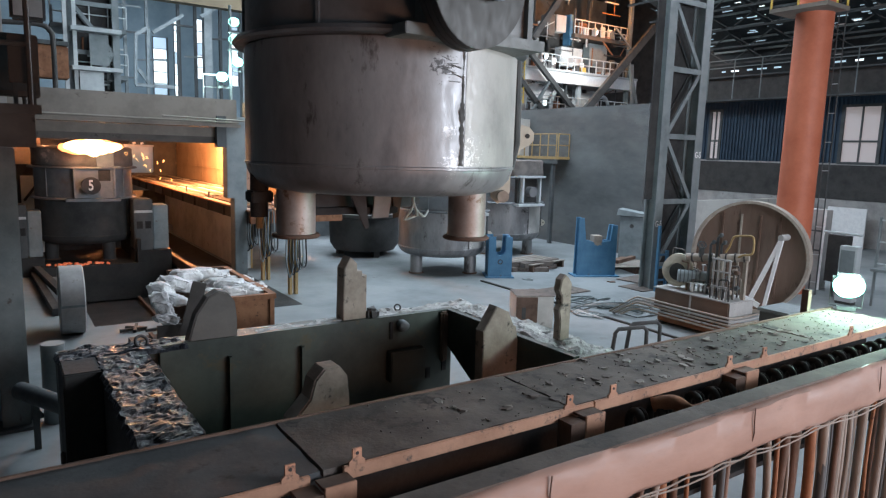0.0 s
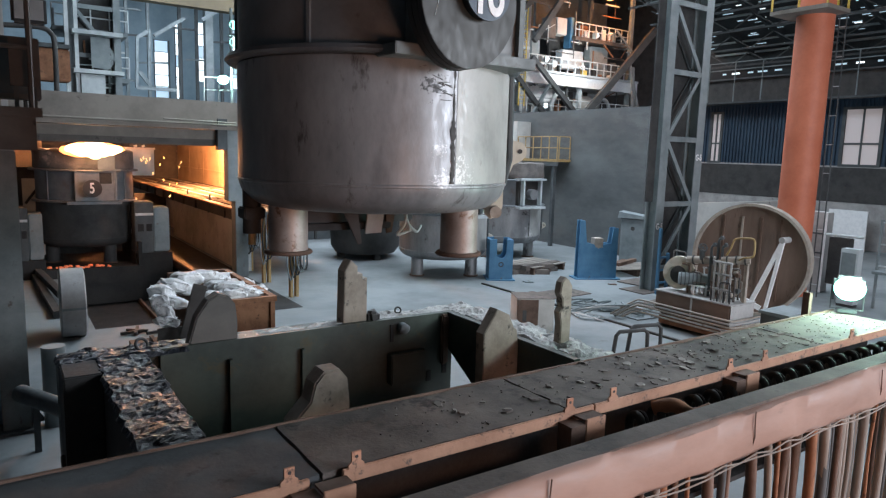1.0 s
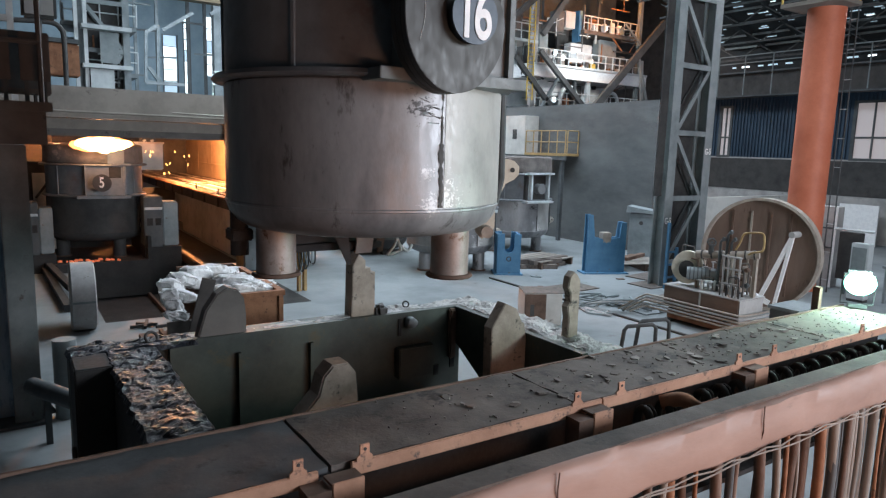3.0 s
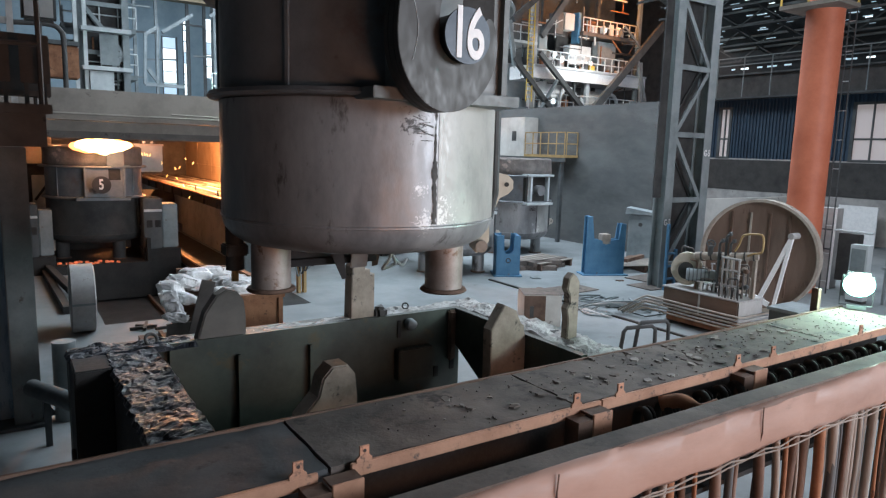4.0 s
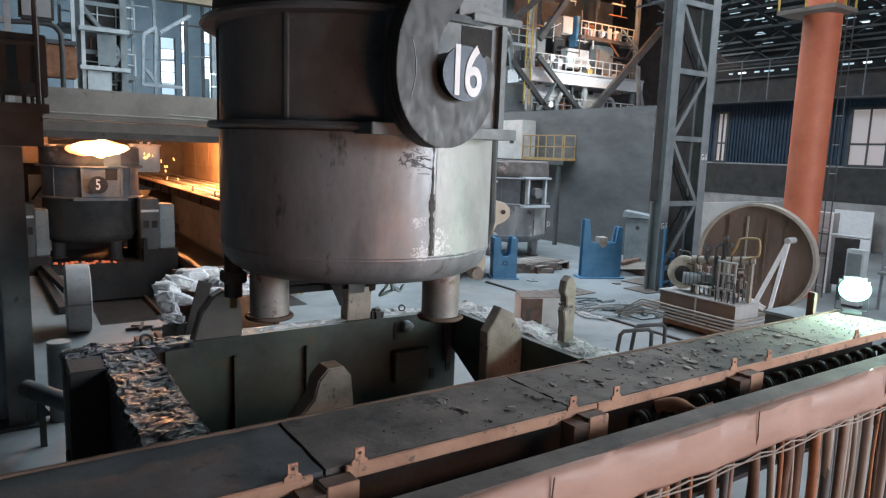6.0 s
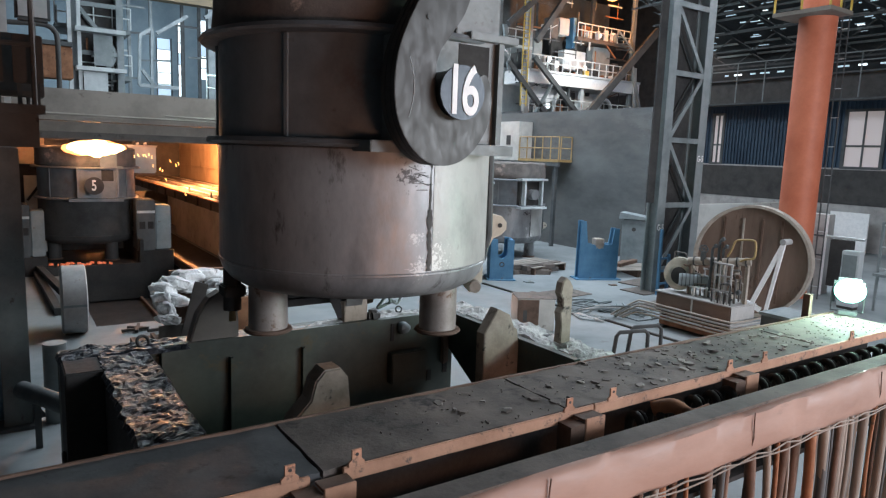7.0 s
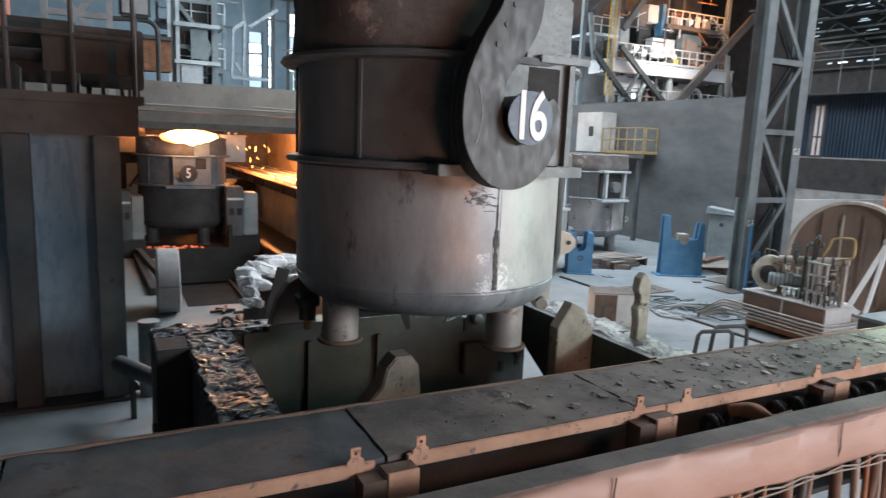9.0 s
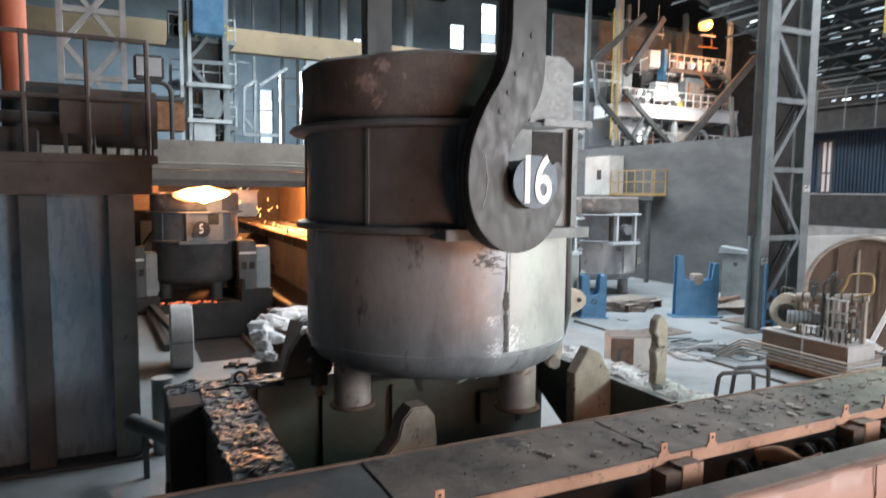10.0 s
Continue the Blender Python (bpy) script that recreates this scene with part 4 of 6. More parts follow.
                row.append(bm.verts.new((x + (0.05 * noise.noise(p * 6)), y + 0.05 * noise.noise(p * 6 + Vector((9, 0, 0))), z + max(hh, -0.03))))
            grid.append(row)
        for i in range(nx):
            for j in range(ny):
                bm.faces.new((grid[i][j], grid[i + 1][j], grid[i + 1][j + 1], grid[i][j + 1]))
        solo(name, bm, mtl, label, "slag", kind="stuff")
    crust("slag_crust", 1.0, 1.72, 6.2, 10.4, 2.16, 0.048, SLAG, "glassy dark slag flakes crusted on the side beam", 1.0, 0.04)
    crust("slag_crust", 0.55, 2.3, 10.2, 10.8, 2.16, 0.06, SLAG, "dark slag crust on the end beam", 2.0, 0.04)
    crust("pale_slag", 5.4, 7.95, 10.45, 11.0, 2.15, 0.06, PALE_SLAG, "pale dusty slag heaped on the rear beam", 3.0)
    crust("pale_slag", 7.2, 8.0, 6.6, 10.5, 2.15, 0.07, PALE_SLAG, "pale dusty slag lumps on the outer beam", 4.0)
    crust("pale_slag", 1.9, 5.3, 10.42, 10.8, 2.13, 0.05, PALE_SLAG, "thin pale slag dust along the rear beam", 5.0)
    r = thing("shackle_ring", "dark steel lifting ring lying on the stand", "ring", group="lifting rings")
    part("ring", lathe(bmesh.new(), [(0.13 + 0.035 * math.cos(a), 0.035 * math.sin(a)) for a in [2 * math.pi * k / 8 for k in range(8)]], 20, close=True), SOOT_SHADE, r, smooth=60)
    r.matrix_basis = pose(1.68, 10.5, 2.25, 60, 0, 20) @ Matrix.Scale(0.7, 4)
    copy_thing(r, pose(6.22, 10.72, 2.24, 66, 0, -20) @ Matrix.Scale(0.62, 4))
    copy_thing(r, pose(0.55, 9.9, 0.9, 0, 90, 0))
    copy_thing(r, pose(0.55, 9.9, 0.55, 0, 90, 0))


HOT_PARTS = []


# ---- left side: column, platform, portal beam, hot ladle ----
def left_side():
    c = thing("portal_column", "broad dark steel portal column with a blue-lit web", "column", kind="structure")
    # near flange paler than the other two to stand in for haze
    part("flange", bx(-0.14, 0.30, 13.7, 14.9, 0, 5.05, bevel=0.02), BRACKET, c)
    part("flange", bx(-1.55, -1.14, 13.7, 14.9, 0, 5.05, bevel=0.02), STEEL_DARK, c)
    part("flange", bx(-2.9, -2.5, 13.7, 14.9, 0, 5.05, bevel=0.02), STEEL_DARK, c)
    part("web", bx(-2.5, -0.14, 14.1, 14.2, 0, 5.05), WEB, c, "glossy web plate with bluish light painted in")
    part("base_plate", bx(-3.0, 0.42, 13.55, 15.0, 0, 0.06), STEEL_DARK, c)
    part("gusset", prism(bmesh.new(), [(0.3, 0.06), (0.55, 0.06), (0.3, 0.45)], 0.05, pose(0, 13.9, 0)), STEEL_DARK, c)
    p = thing("side_platform", "brown steel platform on the portal column", "platform", kind="structure")
    part("fascia", bx(-8, 0.62, 13.5, 13.62, 5.06, 5.62), BROWN, p)
    part("fascia", bx(-8, 0.72, 13.4, 13.5, 5.62, 5.78), BROWN, p)
    part("deck", bx(-8, 0.7, 13.5, 19.5, 5.66, 5.74), BROWN, p)
    part("girder", bx(-8, 0.3, 14.3, 14.8, 5.06, 5.64), STEEL_DARK, p)
    for y in (14.1, 16.6):
        railing("handrail", (-6.5, y, 5.74), (0.6, y, 5.74), 2.2 if y < 15 else 1.3, 1.01, BROWN, "brown steel platform handrail", 0.045)
    b = thing("control_box", "brown steel control boxes on the platform", "cabinet", pose(-1.0, 15.4, 5.74))
    part("housing", bx(-0.6, 0.6, 0, 0.5, 0.3, 1.5, bevel=0.02), BROWN, b)
    part("door", bx(-0.5, 0.5, -0.02, -0.002, 0.4, 1.4), STEEL_DARK, b)
    part("leg", bx(-0.5, -0.4, 0.1, 0.4, 0, 0.3), STEEL_DARK, b)
    part("leg", bx(0.4, 0.5, 0.1, 0.4, 0, 0.3), STEEL_DARK, b)
    copy_thing(b, pose(0.25, 15.9, 5.74))
    v = thing("red_riser", "red-lead painted pipe riser beside the platform", "pipe", pose(-1.98, 18.0, 5.74))
    part("pipe_body", lathe(bmesh.new(), [(0.27, 1.4), (0.27, 14)], 32), PIPE_RED, v, smooth=40)
    part("pipe_foot", lathe(bmesh.new(), [(0, 0), (0.42, 0), (0.42, 0.12), (0.3, 0.2), (0.3, 1.4), (0.27, 1.42)], 32), STEEL_DARK, v, smooth=40)
    k = thing("valve_block", "black oily valve block on the platform", "valve", pose(-1.9, 14.6, 5.74))
    part("block", bx(-1.3, 0.6, 0, 0.5, 0, 0.55, bevel=0.04), SOOT_SHADE, k)
    part("pipe_stub", rd((-0.4, 0.2, 0.75), (1.1, 0.2, 0.75), 0.12), SOOT_SHADE, k, smooth=40)
    # bent pipe and flood lamp pole above the platform
    g = thing("gooseneck_pipe", "dark bent ventilation pipe", "pipe", pose(1.75, 27.0, 8.5))
    part("pipe_body", tube(bmesh.new(), curve([(-1.3, 0, 0.5), (-0.3, 0, 0.55), (0.05, 0, 0.4), (0.15, 0, 0.0), (0.15, 0, -1.55)]), 0.085, 12), SOOT_SHADE, g, smooth=50)
    l = thing("pole_floodlight", "unlit dark flood lamp on a pole", "lamp", pose(0.75, 16.9, 5.74))
    part("pole", rd((0, 0, 0), (0, 0, 1.9), 0.05), STEEL_DARK, l)
    part("head", bx(-0.32, 0.32, -0.2, 0.1, 1.9, 2.45, bevel=0.05), STEEL_DARK, l)
    part("glass", bx(-0.26, 0.26, -0.215, -0.203, 1.97, 2.38), STEEL_PALE, l)
    x = thing("braced_frame", "pale X-braced steel frame behind the platform", "steel frame", pose(-1.4, 22.0, 0), kind="structure")
    for a in (0, 1.62):
        part("upright", bx(a, a + 0.16, 0, 0.2, 0, 15), DIRTY_PALE, x)
    for z0 in (7.4, 9.3, 11.2):
        part("brace", br((0.16, 0.1, z0), (1.62, 0.1, z0 + 1.9), 0.14), DIRTY_PALE, x)
        part("brace", br((1.62, 0.14, z0), (0.16, 0.14, z0 + 1.9), 0.14), DIRTY_PALE, x)
        part("cross_bar", bx(0.16, 1.62, 0.02, 0.18, z0 + 0.85, z0 + 1.02), DIRTY_PALE, x)
    solo("crane_beam", bx(-10, 30, 46, 46.8, 14.1, 15.6), CRANE_YELLOW, "long yellow-brown crane beam across the hall", "crane beam", kind="structure")
    solo("operator_booth", bx(3.5, 4.95, 35.0, 35.9, 12.7, 14.6, bevel=0.04), BLUE, "pale blue operator booth on the tower", "booth")
    railing("booth_rail", (3.2, 35.6, 12.6), (5.2, 35.6, 12.6), 0.7, 0.5, YELLOW, "yellow handrail below the booth", 0.03)
    for a, b2, z in ((-0.9, 0.15, 6.05), (0.3, 0.75, 6.2)):
        pn = thing("panel_box", "brown steel panel box on the platform rail", "cabinet", pose(a, 14.35, 5.74))
        part("panel", bx(0, b2 - a, 0, 0.12, 0.45, 1.3, bevel=0.01), BROWN, pn)
        part("panel_leg", bx(0.05, 0.12, 0.02, 0.1, 0, 0.45), STEEL_DARK, pn)
        part("panel_leg", bx(b2 - a - 0.12, b2 - a - 0.05, 0.02, 0.1, 0, 0.45), STEEL_DARK, pn)
    # portal beam over the track
    b = thing("portal_beam", "tan-painted box beam spanning the ladle track", "beam", kind="structure")
    part("box", bx(-6, 8.0, 26.6, 27.6, 6.0, 6.95), BEAM_TAN, b)
    # tan and brown below the box carry the flame's light in their colour
    part("bottom_flange", bx(-6, 8.1, 26.4, 27.8, 5.88, 6.0), BEAM_TAN, b)
    part("pipe", rd((5.2, 26.3, 6.2), (8.3, 26.3, 6.14), 0.03, 8), BEAM_TAN, b)
    part("under_girder", bx(-6, 7.5, 26.9, 27.5, 5.25, 5.86), BROWN, b)
    part("soffit_lip", bx(-6, 7.5, 26.82, 26.895, 5.5, 5.86), BEAM_TAN, b)
    part("pipe", rd((-6, 26.35, 6.12), (8.0, 26.35, 6.06), 0.04, 8), BEAM_TAN, b)
    part("hanger", bx(7.2, 7.56, 26.5, 26.9, 5.1, 6.3), STEEL_DARK, b)
    c = thing("portal_post", "bluish grey steel post under the portal beam", "column", kind="structure")
    part("shaft", bx(7.62, 8.4, 26.7, 27.3, 3.1, 6.3, bevel=0.02), STEEL_GREY, c)
    part("shaft_foot", bx(7.9, 8.4, 26.7, 27.3, 0, 3.1, bevel=0.02), STEEL_GREY, c)
    part("stripe", bx(8.44, 8.85, 27.0, 27.3, 3.4, 6.9), SALMON, c)
    railing("beam_rail", (6.9, 27.2, 6.95), (8.0, 27.2, 6.95), 0.95, 0.6, STEEL_PALE, "pale steel handrail on the portal beam")
    floodlight(7.55, 26.9, 7.45, "glaring flood lamp above the portal beam", -20)
    part_pole = thing("lamp_pole", "grey pole carrying flood lamps", "pole", pose(7.9, 26.95, 6.95))
    part("pole", rd((0, 0, 0), (0, 0, 3.6), 0.06), STEEL_GREY, part_pole)
    part("bracket_arm", bx(-0.5, 0.1, -0.05, 0.05, 0.44, 0.5), STEEL_GREY, part_pole)
    for z in (9.55, 8.9):
        floodlight(8.02, 26.85, z, "glaring flood lamp on a pole", -20)
        part("bracket_arm", bx(-0.1, 0.3, -0.14, 0.06, z - 6.99, z - 6.95), STEEL_GREY, part_pole)
    floodlight(8.15, 26.85, 8.05, "glaring flood lamp on a pole", -20)
    # runway platform with the lit wall below it
    w = bmesh.new()
    box(w, 8.5, 8.8, 28.2, 41.0, -1.2, 2.1)
    box(w, 9.3, 9.5, 41.0, 62, -1.2, 2.1)
    box(w, 8.8, 9.3, 40.8, 41.0, -1.2, 2.1)
    solo("firewall", w, DIRTY_PALE, "heat-stained wall along the ladle track", "wall", kind="structure")
    solo("wall_end_post", bx(8.3, 8.9, 27.9, 28.18, 0, 2.1), STEEL_PALE, "pale blue end post of the wall", "post", kind="structure")
    solo("pit_kerb", bx(6.2, 6.5, 20.6, 46, 0.0, 0.35, bevel=0.03), SOOT_SHADE, "sooty kerb beam along the track pit", "kerb", kind="structure")
    # thin black sheet laid on to darken the floor beside the pit
    solo("track_apron", bx(6.5, 8.3, 20.6, 46, 0.0, 0.012), BLACK, "black sheet over the floor strip beside the track pit", "floor", kind="structure")
    p = thing("track_platform", "dusty plank platform along the ladle track", "platform", kind="structure")
    part("edge_beam", bx(8.38, 8.5, 26.4, 58, 2.12, 2.56), SOOT_SHADE, p)
    part("edge_angle", bx(8.34, 8.46, 26.4, 58, 2.56, 2.62), RUST, p)
    part("end_plate", bx(8.4, 12.4, 26.25, 26.4, 2.1, 2.6), RUST, p)
    for k in range(10):
        part("edge_stiffener", bx(8.3, 8.38, 27.2 + 2.6 * k, 27.32 + 2.6 * k, 2.12, 2.56), SOOT_SHADE, p)
    for k in range(12):
        for n in range(4):
            part("plank", bx(8.47 + 0.33 * k, 8.78 + 0.33 * k, 26.4 + 8 * n + 0.4 * (k % 3), 34.36 + 8 * n + 0.4 * ((k + n) % 2), 2.57, 2.61 + 0.012 * ((3 * k + 5 * n) % 4)), DUSTY if (k + n) % 3 else DIRTY_PALE, p)
    part("end_block", bx(9.7, 10.5, 26.45, 27.2, 2.66, 3.2), STEEL_DARK, p)
    for y in (29.2, 33.0, 37.5):
        part("kick_bracket", bx(8.5, 8.56, y, y + 0.05, 2.66, 2.95), STEEL_DARK, p)
    w = bmesh.new()
    for k in range(6):
        box(w, 12.25, 12.45, 33 + 4 * k, 36.96 + 4 * k, 2.4, 6.0)
    for z in (3.6, 4.8):
        box(w, 12.2, 12.25, 33, 57, z, z + 0.06)
    solo("heat_shield", w, FIREWALL, "heat shield panels brightened by an unseen warm source", "panel", kind="structure")
    # backdrop added behind the ladle, painted dark for the unlit tunnel
    w = bmesh.new()
    box(w, -1.5, 5.5, 35.2, 35.5, -1.2, 6.1)
    box(w, 5.5, 9.3, 47, 47.3, -1.2, 2.1)
    box(w, 5.5, 12.5, 57, 57.3, 2.1, 6.1)
    solo("tunnel_end", w, SOOT_SHADE, "dark backdrop wall behind the hot ladle", "wall", kind="structure")
    # pale panels on the dark wall stand in for its lit patches
    solo("heat_panel", bx(0.6, 1.75, 34.9, 35.0, 4.1, 5.4), FIREWALL, "pale tan panel for the glow on the wall behind the ladle", "panel", kind="structure")
    fp = thing("pale_panel", "pale pinkish panel with a dark diagonal brace", "panel", pose(0.9, 34.7, 0), kind="structure")
    part("sheet", bx(0, 0.95, 0, 0.06, -1.2, 3.6), OLD_WALL, fp)
    part("brace", br((0.1, -0.06, 2.5), (0.8, -0.06, 3.5), 0.1), SOOT_SHADE, fp)
    hd = thing("exhaust_hood", "pale grey smoke hood hanging over the track", "hood", pose(4.85, 32.6, 0))
    part("shell", bx(0, 1.15, 0, 1.0, 3.85, 5.1, bevel=0.05), STEEL_PALE, hd)
    part("neck", bx(0.3, 0.9, 0.2, 0.8, 5.1, 6.1), STEEL_DARK, hd)
    part("lip", bx(-0.04, 1.19, -0.04, 1.04, 5.02, 5.1), OLD_WALL, hd)
    for x in (0.3, 0.62):
        part("lamp_stub", rd((x, -0.1, 5.14), (x + 0.12, -0.1, 5.18), 0.05, 10), STEEL_PALE, hd)
    m = thing("track_machine", "grey machine housings beside the hot ladle", "machine", pose(4.6, 29.4, -1.2))
    part("housing", bx(0, 0.72, 0, 1.2, 2.0, 4.1, bevel=0.04), STEEL_DARK, m)
    part("housing", bx(0.74, 1.36, 0.2, 1.2, 2.0, 3.85, bevel=0.04), STEEL_GREY, m)
    # base painted black for the shade low in the pit
    part("base", bx(-0.02, 1.4, -0.04, 1.22, 0, 2.0), BLACK, m)
    for x in (0.1, 0.42):
        part("hatch", bx(x, x + 0.22, -0.02, -0.002, 2.9, 3.2), BLACK, m)
    part("cover_strip", bx(0.02, 0.7, -0.03, -0.002, 3.55, 3.65), STEEL_PALE, m)
    copy_thing(m, pose(0.35, 29.4, -1.2) @ Matrix.Diagonal((0.75, 1, 0.96, 1)))
    # slab hidden behind the portal beam, added to shade the track bay
    solo("track_roof", bx(-6, 12.6, 27.85, 58, 6.1, 6.3), STEEL_DARK, "hidden dark deck added to shade the ladle track", "deck", kind="structure")
    # hot ladle on its car
    ladle("hot_ladle", "dark ladle full of glowing metal on a track car", "5", pose(3.05, 31.3, 0.36) @ Matrix.Scale(0.94, 4), False, False, 0.36)
    pool = bmesh.new()
    lathe(pool, [(0, 0.05), (0.9, 0.12), (1.45, 0.0), (1.5, -0.1)], 40, pose(3.05, 31.3, 4.8))
    solo("molten_metal", rough_up(pool, 0.1, 1.4), HOT, "glowing molten metal in the ladle mouth", "molten metal", smooth=60)
    fl = thing("flame", "low bright flames licking over the ladle rim", "flame", pose(3.15, 28.9, 4.9))
    random.seed(2)
    for k in range(9):
        f = bmesh.new()
        mid = 1 - abs(k - 4) / 5
        bmesh.ops.create_icosphere(f, subdivisions=3, radius=1, matrix=pose(-0.72 + 0.18 * k, random.uniform(-0.1, 0.2), random.uniform(-0.03, 0.05)) @ Matrix.Diagonal((random.uniform(0.24, 0.36), 0.2, 0.13 + 0.21 * mid, 1)))
        part("flame_tongue", rough_up(f, 0.05, 3.5), FLAME, fl, smooth=80)
    fr = bmesh.new()
    bmesh.ops.create_icosphere(fr, subdivisions=4, radius=1, matrix=pose(0, 0.35, 0.03) @ Matrix.Diagonal((1.12, 0.2, 0.3, 1)))
    part("flame_fringe", rough_up(rough_up(fr, 0.12, 1.8), 0.06, 5), FRINGE, fl, "orange fringe of the flame", smooth=80)
    sparks = []
    for k in range(14):
        sp = thing("spark", "flying orange spark beside the hot ladle", "spark", pose(4.6, 28.6, 4.4), group="sparks")
        part("glint", bx(-0.007, 0.007, -0.007, 0.007, -0.05, 0.05), SPARK, sp)
        sparks.append(sp)
    c = thing("ladle_car", "dark track car under the hot ladle", "rail car", pose(3.05, 31.3, -1.2))
    # deck painted black for the shade; guard and skirts added to block light
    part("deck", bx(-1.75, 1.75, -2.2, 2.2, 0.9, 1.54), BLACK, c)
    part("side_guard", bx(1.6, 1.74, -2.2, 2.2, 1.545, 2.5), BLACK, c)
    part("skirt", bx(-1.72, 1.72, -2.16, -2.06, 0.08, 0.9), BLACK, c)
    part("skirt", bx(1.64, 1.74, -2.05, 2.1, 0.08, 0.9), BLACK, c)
    for x in (-1.45, 1.45):
        for y in (-1.5, 1.5):
            part("wheel", rd((x - 0.12, y, 0.45), (x + 0.12, y, 0.45), 0.45, 24), SOOT_SHADE, c, smooth=40)
    random.seed(6)
    e = bmesh.new()
    for k in range(20):
        s = random.uniform(0.02, 0.075)
        box(e, -s, s, -s, s, -0.03, 0.05, pose(2.4 + random.uniform(-0.9, 1.2), 29.3 + random.uniform(-0.12, 0.5), 0.36, random.uniform(-20, 20), 10, random.uniform(0, 90)))
    solo("ember_spill", e, EMBER, "dull red embers spilled on the ladle car", "embers", kind="stuff")
    for x in (2.35, 4.6):
        solo("track_rail", bx(x, x + 0.09, 20.6, 60, -1.2, -1.05), RUST_DARK, "sooty rail in the track pit", "rail", group="track rails", kind="structure")
    # buffer with its curved top, pipes along the pit edge
    dr = thing("steel_drum", "pale dusty steel drum standing on its rim", "drum", pose(1.53, 20.22, 0.93, 0, 0, -2))
    part("rim_band", lathe(bmesh.new(), [(0.3, -0.3), (0.88, -0.3), (0.93, -0.27), (0.93, 0.27), (0.88, 0.3), (0.3, 0.3)], 64, pose(0, 0, 0, 0, 90, 0), close=True), DIRTY_PALE, dr, smooth=30)
    part("side_disc", rd((-0.25, 0, 0), (0.25, 0, 0), 0.32, 24), STEEL_DARK, dr)
    part("seam_strip", bx(-0.27, 0.27, -0.936, -0.91, -0.03, 0.03), STEEL_GREY, dr)
    for p, q in (((0.95, 31, 0.12), (1.3, 22.4, 0.12)), ((0.98, 31, 0.3), (1.55, 24.6, 0.3))):
        solo("edge_beam", br(p, q, 0.22), SOOT_SHADE, "sooty beam lying along the track pit", "beam", group="pit edge beams")
    for k in range(4):
        a = k * 1.3
        solo("scrap_bar", br((2.6 + 0.35 * k, 19.6 - 0.2 * (k % 2), 0.06), (2.6 + 0.35 * k + 0.6 * math.cos(a), 19.6 + 0.5 * math.sin(a), 0.08), 0.08), SOOT_SHADE, "sooty scrap bar at the edge of the track pit", "scrap", group="scrap bars")
    HOT_PARTS.extend([fl] + sparks)
    st = thing("pipe_stub", "short grey flanged pipe branch", "pipe", pose(0.35, 13.0, 0.0))
    part("pipe_body", rd((-0.2, 0, 0.95), (0.42, -1.2, 0.95), 0.15, 20), STEEL_DARK, st, smooth=40)
    part("riser", rd((0.35, 0.8, 0), (0.35, 0.8, 1.5), 0.2, 20), STEEL_GREY, st, smooth=40)
    part("support", bx(-0.05, 0.05, -0.4, -0.3, 0, 0.85), STEEL_DARK, st)


